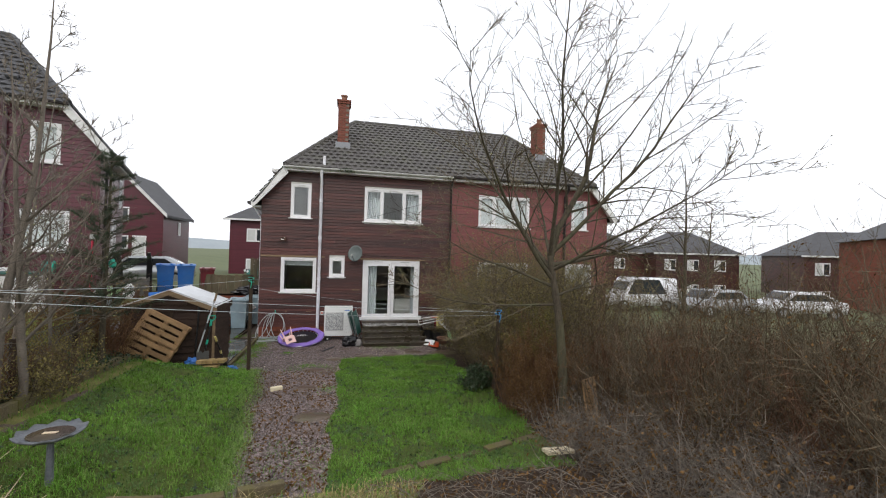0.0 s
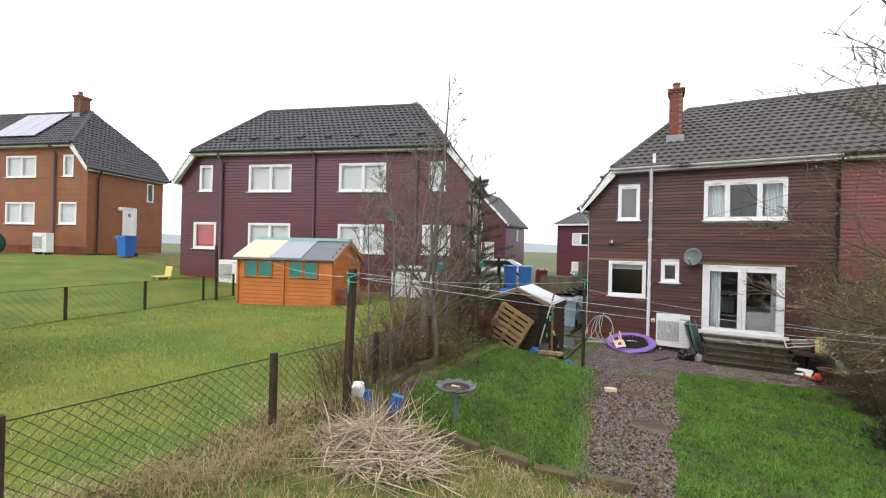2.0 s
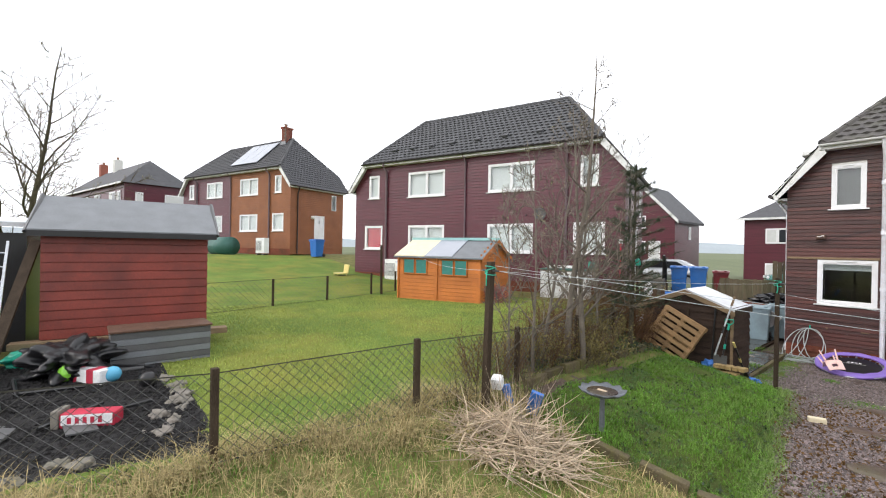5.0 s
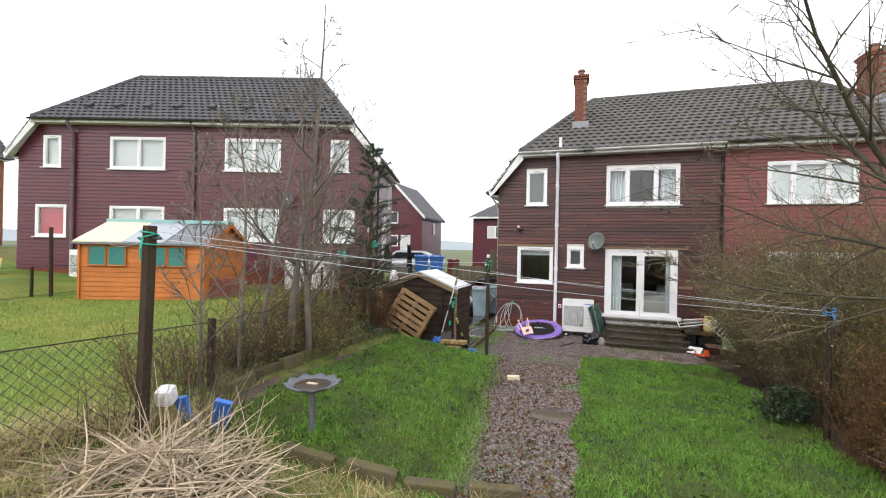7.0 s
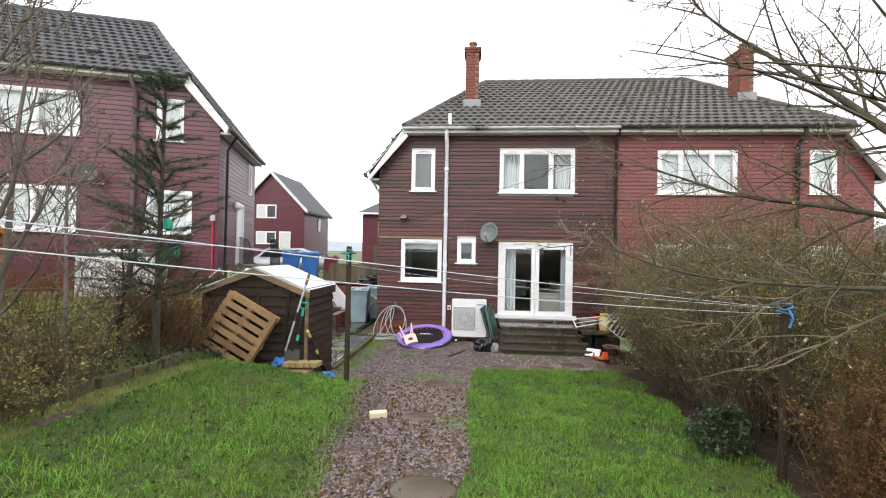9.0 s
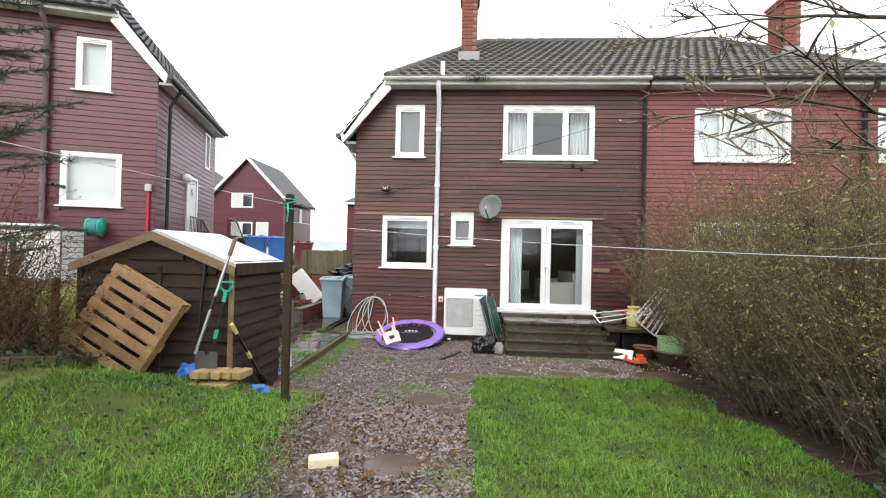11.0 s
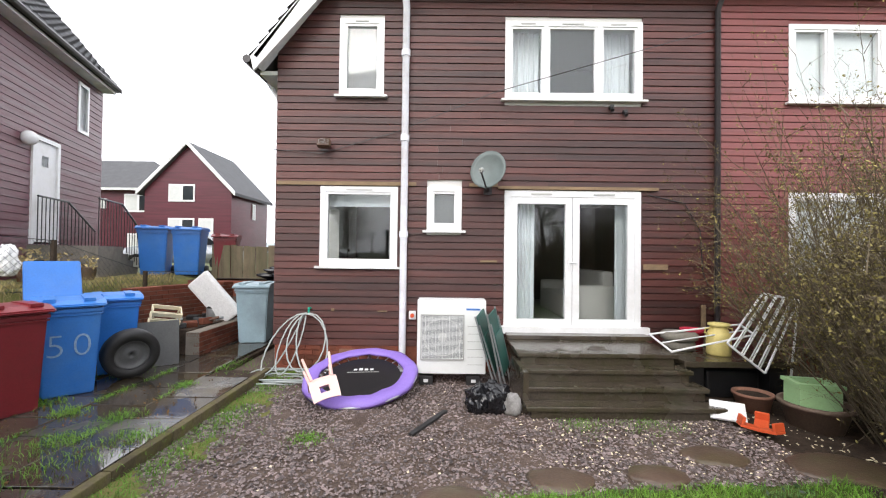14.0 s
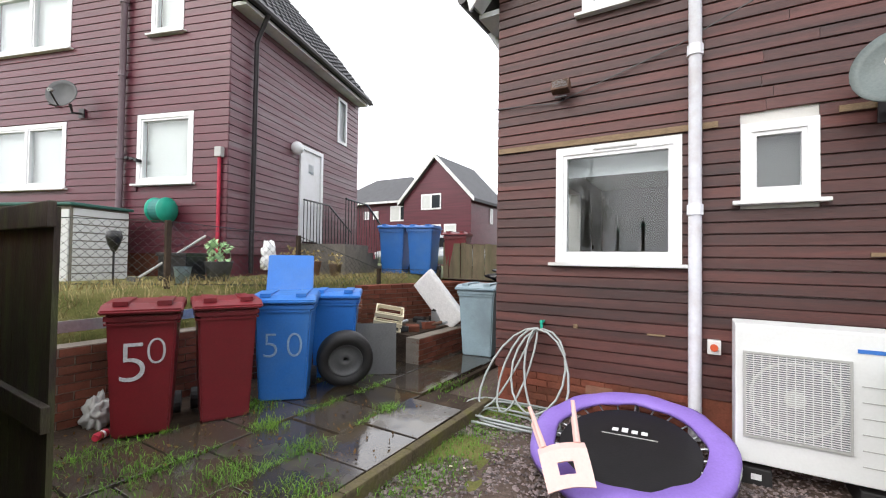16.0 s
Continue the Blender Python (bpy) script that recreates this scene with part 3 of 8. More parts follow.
                sw = part("side_window", box(HALF - 0.03, HALF + 0.05, 3.5, 3.56, 3.1, 4.2), M_UPVC, h, "white side window")
                fb = box(HALF - 0.03, HALF + 0.05, 3.89, 3.95, 3.1, 4.2)
                bx(fb, HALF - 0.03, HALF + 0.05, 3.56, 3.89, 4.13, 4.2)
                bx(fb, HALF - 0.03, HALF + 0.05, 3.56, 3.89, 3.1, 3.17)
                part("frame", fb, M_UPVC, sw)
                part("pane", box(HALF - 0.01, HALF + 0.01, 3.56, 3.89, 3.17, 4.13), M_FROST, sw)
        # openings
        window(h, *op["kitchen"], vents=detail > 1 and kd == "door", fill=None if kd == "door" else (M_REDBLIND if side < 0 else M_BLIND))
        window(h, *op["bath"], fill=M_FROST if kd == "door" else M_BLIND, vents=detail > 1)
        window(h, *op["bed"], bars=(0.28, 0.7) if kd == "door" or pieces else (0.52,), fill=None if kd == "door" else M_BLIND, vents=detail > 1 and kd == "door")
        if kd != "door":
            window(h, *op["large"], bars=(0.28, 0.7) if pieces else (0.52,), fill=M_BLIND)
        else:
            window(h, *op["loo"], fill=M_FROST if kd == "door" else M_BLIND)
        # floors, ceiling and party wall, so that rooms are shut
        if kd == "door":
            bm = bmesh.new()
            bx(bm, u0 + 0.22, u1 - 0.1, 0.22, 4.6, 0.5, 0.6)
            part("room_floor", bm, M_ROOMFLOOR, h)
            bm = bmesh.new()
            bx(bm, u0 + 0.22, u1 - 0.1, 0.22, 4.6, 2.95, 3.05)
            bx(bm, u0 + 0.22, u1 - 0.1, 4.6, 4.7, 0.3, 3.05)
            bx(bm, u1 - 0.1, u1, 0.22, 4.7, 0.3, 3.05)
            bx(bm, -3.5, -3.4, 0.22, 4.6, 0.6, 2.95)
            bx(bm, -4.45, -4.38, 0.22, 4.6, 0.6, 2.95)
            # the gloom of the lower rooms is put into their wall colour
            part("room_wall", bm, M_DIMROOM, h)
            bm = bmesh.new()
            bx(bm, u0 + 0.22, u1 - 0.1, 0.22, 2.6, 5.6, 5.7)
            bx(bm, u0 + 0.22, u1 - 0.1, 2.6, 2.7, 3.05, 5.7)
            bx(bm, u1 - 0.1, u1, 0.22, 2.7, 3.05, 5.7)
            bx(bm, -4.45, -4.38, 0.22, 2.6, 3.05, 5.6)
            part("room_wall", bm, M_WHITEROOM, h, "white painted upstairs room")
        # pipes and gutters
        g0, g1 = flip(-hip_u(EAVE) - 0.05, -0.02)
        bm = bmesh.new()
        bx(bm, g0, g1, -OVER - 0.02, 0.0, EAVE - 0.16, EAVE - 0.12)
        bx(bm, g0, g1, -OVER - 0.03, -OVER, EAVE - 0.16, EAVE - 0.02)
        part("fascia", bm, M_TRIM, h, "white fascia and soffit")
        bm = bmesh.new()
        prism(bm, [(-OVER - 0.14 + 0.06 * math.cos(a) + 0.03, EAVE - 0.03 + 0.06 * math.sin(a)) for a in np.linspace(math.pi, 2 * math.pi, 7)], g0, g1, "x")
        part("gutter", bm, M_TRIM if pieces and side < 0 else M_DARKPIPE, h)
        pu = -4.57 if pieces else -4.4
        bm = bmesh.new()
        px = pu if side < 0 else -pu
        tube(bm, [(px, -OVER - 0.06, EAVE - 0.06), (px, -OVER - 0.06, EAVE - 0.2), (px, -0.1, EAVE - 0.45), (px, -0.1, 0.02)], 0.052, 10)
        pp = part("downpipe", bm, pm, h, "round downpipe", True)
        for zz in (1.95, 3.35, 4.6):
            part("pipe_collar", rod(bmesh.new(), (px, -0.1, zz), (px, -0.1, zz + 0.09), 0.066, seg=10), pm, pp)
    # middle pipe, bargeboards
    part("downpipe", tube(bmesh.new(), [(0.0, -OVER - 0.06, EAVE - 0.05), (0, -0.08, EAVE - 0.4), (0, -0.08, 0.3)], 0.04, 8), M_DARKPIPE if pieces else pipes[0], h, "dark downpipe at the party wall", True)
    for side in (-1, 1):
        bm = bmesh.new()
        top, bot = (hip_u(EAVE) + 0.02, EAVE - 0.02), (hip_u(LOW) + 0.05, LOW - 0.02)
        prism(bm, [(side * top[0], top[1]), (side * bot[0], bot[1]), (side * (bot[0] - 0.05), bot[1] - 0.2), (side * (top[0] - 0.12), top[1] - 0.22)], -OVER, -OVER + 0.03)
        part("bargeboard", bm, M_TRIM, h, "white sloping bargeboard")
        bm = bmesh.new()
        prism(bm, [(side * top[0], top[1] - 0.05), (side * bot[0], bot[1] - 0.05), (side * (bot[0] - 0.06), bot[1] - 0.1), (side * (top[0] - 0.06), top[1] - 0.1)], -OVER + 0.03, 0.0)
        bx(bm, side * HALF, side * (bot[0] - 0.02), 0, DEEP, LOW - 0.16, LOW - 0.1)
        part("soffit", bm, M_TRIM, h)
        part("side_gutter", tube(bmesh.new(), [(side * (bot[0] + 0.05), -OVER, LOW - 0.05), (side * (bot[0] + 0.05), DEEP, LOW - 0.05)], 0.06, 8), M_DARKPIPE, h)
        part("side_downpipe", tube(bmesh.new(), [(side * (bot[0] + 0.05), 0.45, LOW - 0.08), (side * (HALF + 0.1), 0.5, LOW - 0.5), (side * (HALF + 0.08), 0.5, 0.05)], 0.04, 8), M_DARKPIPE if not pieces else M_PIPE, h, "", True)
    # roof: deck, then tiles
    mid = DEEP / 2
    ru = hip_u(RIDGE)
    bm = bmesh.new()
    eu, lu = hip_u(EAVE), hip_u(LOW)
    P = {}
    for s in (-1, 1):
        P["r", s] = bm.verts.new((s * ru, mid, RIDGE))
        for k, yy in (("f", -OVER), ("b", DEEP + OVER)):
            P["e" + k, s] = bm.verts.new((s * eu, yy, EAVE))
            P["l" + k, s] = bm.verts.new((s * lu, yy, LOW))
    for k in "fb":
        bm.faces.new((P["e" + k, -1], P["e" + k, 1], P["r", 1], P["r", -1]))
    for s in (-1, 1):
        bm.faces.new((P["lf", s], P["ef", s], P["r", s], P["eb", s], P["lb", s]))
    bmesh.ops.recalc_face_normals(bm, faces=bm.faces[:])
    bmesh.ops.solidify(bm, geom=bm.faces[:], thickness=0.06)
    rf = part("roof", bm, roof, h, "hipped tiled roof")
    nrm = math.hypot(RIDGE - EAVE, mid + OVER)
    ny, nz = -(RIDGE - EAVE) / nrm, (mid + OVER) / nrm
    if tiles:
        tile_slope(h, lambda z: (-hip_u(z), hip_u(z)), EAVE - 0.03, RIDGE, lambda u, z, l: (u, front_y(z) + ny * l, z + nz * l), roof)
        hn = math.hypot(1, HIP)
        for s in (-1, 1):
            def lim(z):
                if z <= EAVE:
                    return (-OVER, DEEP + OVER)
                return (front_y(z), DEEP - front_y(z))
            tile_slope(h, lim, LOW - 0.03, RIDGE - 0.05, lambda u, z, l, s=s: (s * (hip_u(z) + HIP / hn * l), u, z + l / hn), roof, name="end_tiles")
    bm = bmesh.new()
    nn = int(2 * ru / 0.42)
    for k in range(nn):
        a, b = -ru + 2 * ru * k / nn, -ru + 2 * ru * (k + 1) / nn
        rod(bm, (a, mid, RIDGE + 0.0), (b - 0.012, mid, RIDGE + 0.0), 0.115, 0.105, 10)
    part("ridge_tiles", bm, roof, rf)
    for s in (-1, 1):
        bm = bmesh.new()
        a, b = Vector((s * eu, -OVER, EAVE + 0.03)), Vector((s * ru, mid, RIDGE + 0.02))
        for k in range(12):
            rod(bm, a.lerp(b, k / 12), a.lerp(b, (k + 0.97) / 12), 0.1, 0.09, 8)
        part("hip_tiles", bm, roof, rf)
    for cu, cy in chimneys:
        cz = RIDGE + (0.0 if pieces else 0.85)
        base = EAVE + 0.9
        ch = part("chimney", box(cu - 0.19, cu + 0.19, cy - 0.3, cy + 0.3, base - 0.3, cz - 0.1), M_MORTAR, h, "red brick chimney stack")
        rows = 20
        bmesh_brick = {}
        bm = bmesh.new()
        for k in range(rows):
            z0 = base + (cz - 0.1 - base) * k / rows
            z1 = z0 + (cz - 0.1 - base) / rows - 0.012
            off = 0.11 * (k % 2)
            for a in np.arange(-0.2, 0.2, 0.2):
                p, q = max(-0.205, a - off), min(0.205, a + 0.19 - off)
                if q - p > 0.03:
                    bx(bm, cu + p, cu + q, cy - 0.315, cy - 0.2, z0, z1)
            for sx in (-1, 1):
                for a in np.arange(-0.2, 0.3, 0.22):
                    p, q = a - off * 0.5, min(0.31, a + 0.21 - off * 0.5)
                    bx(bm, cu + sx * 0.205, cu + sx * 0.12, cy + p, cy + q, z0, z1)
        part("brickwork", bm, M_CHIM, ch)["kind"] = "stuff"
        bm = box(cu - 0.235, cu + 0.235, cy - 0.35, cy + 0.35, cz - 0.1, cz - 0.03)
        bx(bm, cu - 0.26, cu + 0.26, cy - 0.38, cy + 0.38, cz - 0.03, cz + 0.03)
        part("cap", bm, M_CHIM, ch)
        part("pot", lathe(bmesh.new(), [(0.1, cz), (0.1, cz + 0.2), (0.125, cz + 0.22), (0.125, cz + 0.27), (0.08, cz + 0.27)], Matrix.Translation((cu, cy - 0.1, 0)), 14), M_TERRA, ch, "clay chimney pot")
        zf = EAVE + (cy - 0.32 + OVER) * (RIDGE - EAVE) / (mid + OVER)
        part("flashing", box(cu - 0.27, cu + 0.27, cy - 0.345, cy - 0.31, zf - 0.02, zf + 0.26), M_LEAD, ch, "grey lead flashing")
    if solar:
        for i in range(3):
            u0 = -0.3 + i * 1.03
            q = [(u0, 6.2), (u0 + 1.0, 6.2), (u0 + 1.0, 7.95), (u0, 7.95)]
            bm = bmesh.new()
            vs = [[bm.verts.new((u, front_y(z) + ny * e, z + nz * e)) for u, z in q] for e in (0.12, 0.16)]
            bm.faces.new(vs[0])
            bm.faces.new(vs[1][::-1])
            for k in range(4):
                bm.faces.new((vs[0][k], vs[1][k], vs[1][(k + 1) % 4], vs[0][(k + 1) % 4]))
            bmesh.ops.recalc_face_normals(bm, faces=bm.faces[:])
            part("solar_panel", bm, M_SOLAR, h, "pale reflecting solar panel")
    return h


HOME = Matrix.Translation((4.21, 15.55, 0))
home = semi("semi_detached_house", HOME, "two-storey semi-detached house, dark brown and red lap boards, hipped tile roof", (M_BOARD, M_RED), ("door", "window"), chimneys=((-3.93, 1.5), (4.3, 1.9)), pieces=True, pipes=(M_PIPE, M_DARKPIPE), sides=(-1, 1))
# the other houses are shallower
DEEP, RIDGE = 4.65, 8.25
NEXT = Matrix.Translation((-12.895, 13.15, 1.195)) @ Matrix.Rotation(radians(17.47), 4, "Z")
semi("semi_detached_house", NEXT, "two-storey semi-detached house with plum painted lap boards and grey tile roof", (M_PURPLE, M_PURPLE), ("window", "window"), roof=M_TILE2)
semi("semi_detached_house", Matrix.Translation((-32.73, 8.6, 2.25)) @ Matrix.Rotation(radians(18.1), 4, "Z"), "semi-detached house, half plum and half ochre boards, with solar panels", (M_PURPLE, M_ORANGE_B), ("window", "window"), chimneys=((3.2, 2.2),), roof=M_TILE2, solar=True)


def far_house(m, w, d, eave, ridge, mt, gable=False, wins=(), label="distant plum boarded house with tiled roof", ends=(), stacks=()):
    """A plain house far off: w wide, d deep, its face at y = 0."""
    h = thing("house", m, label, "house", "distant houses")
    bm = box(0, w, 0, d, -0.5, eave)
    if gable:
        prism(bm, [(0, eave), (w, eave), (w / 2, ridge)], 0.0, d)
    part("wall", bm, mt, h)
    bm = bmesh.new()
    if gable:
        for s in (0, 1):
            a, b = (-0.3, eave - 0.3 * (ridge - eave) / (w / 2)), (w / 2, ridge)
            pts = [(a[0], a[1] + 0.02), (b[0], b[1] + 0.02), (b[0], b[1] + 0.2), (a[0], a[1] + 0.2)]
            prism(bm, [((w - u) if s else u, z) for u, z in pts], -0.25, d + 0.2)
    else:
        i = min(w, d) * 0.42
        v = [bm.verts.new(p) for p in ((-0.35, -0.35, eave), (w + 0.35, -0.35, eave), (w + 0.35, d + 0.35, eave), (-0.35, d + 0.35, eave), (i, d / 2, ridge), (w - i, d / 2, ridge))]
        for f in ((0, 1, 5, 4), (2, 3, 4, 5), (1, 2, 5), (3, 0, 4), (3, 2, 1, 0)):
            bm.faces.new([v[k] for k in f])
    part("roof", bm, M_TILE2, h, "grey tiled roof")
    if gable:
        bm = bmesh.new()
        for s in (0, 1):
            a, b = (-0.32, eave - 0.3 * (ridge - eave) / (w / 2)), (w / 2, ridge)
            pts = [(a[0], a[1]), (b[0], b[1]), (b[0], b[1] + 0.26), (a[0], a[1] + 0.26)]
            prism(bm, [((w - u) if s else u, z) for u, z in pts], -0.3, -0.25)
        part("bargeboard", bm, M_TRIM, h, "white bargeboard")
    else:
        part("gutter", box(-0.4, w + 0.4, -0.42, -0.34, eave - 0.12, eave + 0.02), M_TRIM, h)
    for u0, u1, z0, z1 in wins:
        wd = part("window", box(u0, u1, -0.06, -0.01, z0, z1), M_UPVC, h, "white framed window")
        n = 2 if u1 - u0 > 0.9 else 1
        for k in range(n):
            a, b = u0 + (u1 - u0) * k / n + 0.08, u0 + (u1 - u0) * (k + 1) / n - 0.08
            part("pane", box(a, b, -0.07, -0.06, z0 + 0.1, z1 - 0.1), M_CARGLASS if k % 2 else M_BLIND, wd)
    for v0, v1, z0, z1 in ends:
        wd = part("end_window", box(w + 0.01, w + 0.06, v0, v1, z0, z1), M_UPVC, h, "white framed window")
        part("pane", box(w + 0.06, w + 0.07, v0 + 0.1, v1 - 0.1, z0 + 0.1, z1 - 0.1), M_BLIND, wd)
    for u, mt2 in stacks:
        st = part("chimney", box(u - 0.35, u + 0.35, d / 2 - 0.35, d / 2 + 0.35, ridge - 0.6, ridge + 1.1), mt2, h, "chimney stack")
        part("pot", lathe(bmesh.new(), [(0.12, ridge + 1.1), (0.12, ridge + 1.4), (0.05, ridge + 1.4)], Matrix.Translation((u, d / 2, 0)), 10), M_TERRA, st)
    return h


far_house(Matrix.Translation((-17.0, 33.5, 0.9)), 5.0, 4.9, 4.35, 6.95, M_PURPLE, True, ((1.4, 2.9, 3.7, 4.7), (1.4, 2.9, 1.8, 2.75), (3.15, 4.0, 0.9, 2.75)), "distant plum boarded house with white trimmed gable", ends=((2.6, 3.0, 2.9, 3.9),))
far_house(Matrix.Translation((-25.2, 34.9, 0.9)), 8.15, 5.5, 4.6, 6.9, M_PURPLE, False, ((6.0, 7.7, 3.2, 4.3), (4.4, 4.9, 3.4, 4.0), (3.5, 4.0, 3.4, 4.0), (6.2, 7.7, 0.9, 1.9)))
far_house(Matrix.Translation((-64.8, -1.1, 2.3)) @ Matrix.Rotation(radians(12.2), 4, "Z"), 20.0, 5.2, 5.75, 8.3, M_PURPLE, False, ((1.5, 3.2, 3.9, 5.1), (4.6, 6.4, 3.9, 5.1), (8.2, 9.2, 3.9, 5.1), (11.5, 13.3, 3.9, 5.1), (16.0, 17.8, 3.9, 5.1), (18.2, 19.2, 3.9, 5.1)), "long distant plum boarded terrace with hipped roof", ends=((0.8, 1.4, 3.7, 5.0), (3.1, 4.8, 3.7, 5.0)), stacks=((3.5, M_CHIM), (8.5, M_PLASTER)))
far_house(Matrix.Translation((-8.1, 35.0, 0.6)), 9.0, 7.0, 4.6, 6.9, M_PURPLE, False, ((1.2, 2.5, 2.9, 3.9), (1.2, 2.5, 0.5, 1.6)))
for hx, hy, w, rot in ((22, 40, 9, -10), (30, 36, 8, -14), (39, 29, 9, -25)):
    far_house(Matrix.Translation((hx, hy, -1.2)) @ Matrix.Rotation(radians(rot), 4, "Z"), w, 7, 4.9, 7.2, M_BOARD, False, tuple((u, u + 1.1, z, z + 1.1) for u in (0.8, 3.0, 5.6) for z in (0.8, 3.2)), "distant dark boarded house with tiled roof")
far_house(Matrix.Translation((31, 18, 0.0)) @ Matrix.Rotation(radians(-38), 4, "Z"), 9, 8, 4.6, 7.0, M_BRICK, False, ((1.0, 2.2, 3.0, 4.1), (1.0, 2.2, 0.8, 2.0)), "brick house with grey roof beyond the hedge")

# distant hills, their haze painted as a pale bluish colour
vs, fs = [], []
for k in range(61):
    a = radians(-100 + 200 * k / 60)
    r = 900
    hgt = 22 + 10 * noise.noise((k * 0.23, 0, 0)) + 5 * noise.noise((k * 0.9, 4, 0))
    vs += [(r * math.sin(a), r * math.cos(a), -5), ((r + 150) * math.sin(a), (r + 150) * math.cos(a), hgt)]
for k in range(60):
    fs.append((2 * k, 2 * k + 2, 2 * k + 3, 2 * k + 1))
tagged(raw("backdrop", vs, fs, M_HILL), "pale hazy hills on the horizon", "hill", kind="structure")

# ---- at the back wall of the house ----
RNG = np.random.default_rng(7)
Y0 = 15.55


def local(x, y, z, rz=0, rx=0, ry=0):
    return pose(x, y, z, rx, ry, rz)


def french_door():
    d = part("french_door", bmesh.new(), M_UPVC, home, "white glazed double garden door, closed")
    u0, u1, z0, z1 = -3.1, -1.1, 0.62, 2.66
    bm = bmesh.new()
    bx(bm, u0, u0 + 0.09, -0.05, 0.06, z0, z1)
    bx(bm, u1 - 0.09, u1, -0.05, 0.06, z0, z1)
    bx(bm, u0 + 0.09, u1 - 0.09, -0.05, 0.06, z1 - 0.09, z1)
    bx(bm, u0 - 0.08, u1 + 0.1, -0.13, 0.06, z0 - 0.04, z0 + 0.06)
    part("door_frame", bm, M_UPVC, d)
    mid = (u0 + u1) / 2
    for s, a, b in ((-1, u0 + 0.09, mid - 0.004), (1, mid + 0.004, u1 - 0.09)):
        bm = bmesh.new()
        st, za, zb = 0.1, z0 + 0.06, z1 - 0.09
        bx(bm, a, a + st, -0.04, 0.04, za, zb)
        bx(bm, b - st, b, -0.04, 0.04, za, zb)
        bx(bm, a + st, b - st, -0.04, 0.04, zb - st, zb)
        bx(bm, a + st, b - st, -0.04, 0.04, za, za + st)
        part("leaf", bm, M_UPVC, d)
        g = part("pane", box(a + st - 0.01, b - st + 0.01, -0.012, 0.012, za + st, zb - st), M_GLASS, d)
        g.visible_shadow = False
        hx = b - 0.05 if s < 0 else a + 0.05
        bm = box(hx - 0.015, hx + 0.015, -0.055, -0.04, 1.5, 1.68)
        rod(bm, (hx, -0.06, 1.61), (hx + s * -0.11, -0.075, 1.61), 0.009)
        part("handle", bm, M_UPVC, d, "white lever handle")
        part("trickle_vent", box(a + 0.3, b - 0.3, -0.062, -0.05, z1 - 0.06, z1 - 0.04), M_GRILLE, d)
    curtain(d, u0 + 0.14, u0 + 0.5, 0.62, 2.5, 0.24)
    curtain(d, u1 - 0.27, u1 - 0.1, 0.62, 2.5, 0.24)


french_door()
for a, b in ((-3.0, -2.55), (-1.55, -1.15)):
    curtain(home, a, b, 4.05, 5.15, 0.28)
part("window_pelmet", box(-5.74, -4.74, 0.2, 0.21, 2.42, 2.62), M_CURTAIN, home)
bm = box(-6.455, -4.4, -0.045, -0.02, 2.71, 2.765)
bx(bm, -3.62, -3.2, -0.045, -0.02, 2.71, 2.76)
part("lead_strip", bm, M_WOODOLD, home, "grey weathered strip over the windows")
part("door_lintel", box(-3.2, -0.85, -0.075, -0.02, 2.675, 2.72), M_WOODOLD, home, "grey weathered head board")
for a in ((-1.06, -0.7, 1.52, 1.6), (-3.45, -3.2, 1.6, 1.63), (0.3, 0.68, 1.55, 1.64), (-4.95, -4.8, 0.86, 0.875), (-5.62, -5.58, 0.86, 0.9)):
    part("timber_patch", box(a[0], a[1], -0.046, -0.03, a[2], a[3]), M_WOODOLD, home, "pale patch of bare timber")
part("air_brick", box(-5.5, -5.25, -0.03, -0.012, 0.2, 0.31), M_TERRA, home, "clay air brick")
part("vent_pipe", tube(bmesh.new(), [(-4.5, -0.16, EAVE + 0.02), (-4.5, -0.16, EAVE + 0.42)], 0.05, 10), M_PIPE, home)
# bricks of the base course by the tap
ub = mesh_of("brick", box(0, 1, -0.012, 0, 0, 0.062), M_BRICK)
for k in range(5):
    for i in range(9):
        u = -6.44 + i * 0.225 + 0.11 * (k % 2)
        if u < -4.65:
            ob = new("brick", ub)
            ob.parent = home
            ob.location, ob.scale = (u, -0.013, 0.005 + k * 0.072), (0.213, 1, 1)

moss = []
for _ in range(260):
    a, r = RNG.uniform(0, 6.28), RNG.uniform(0.0, 1)
    moss.append(((-3.75 + 0.32 * r * math.cos(a), -OVER - 0.12 + 0.04 * RNG.normal(), EAVE - 0.03 - 0.1 * RNG.random()), (0, 0, 0)))


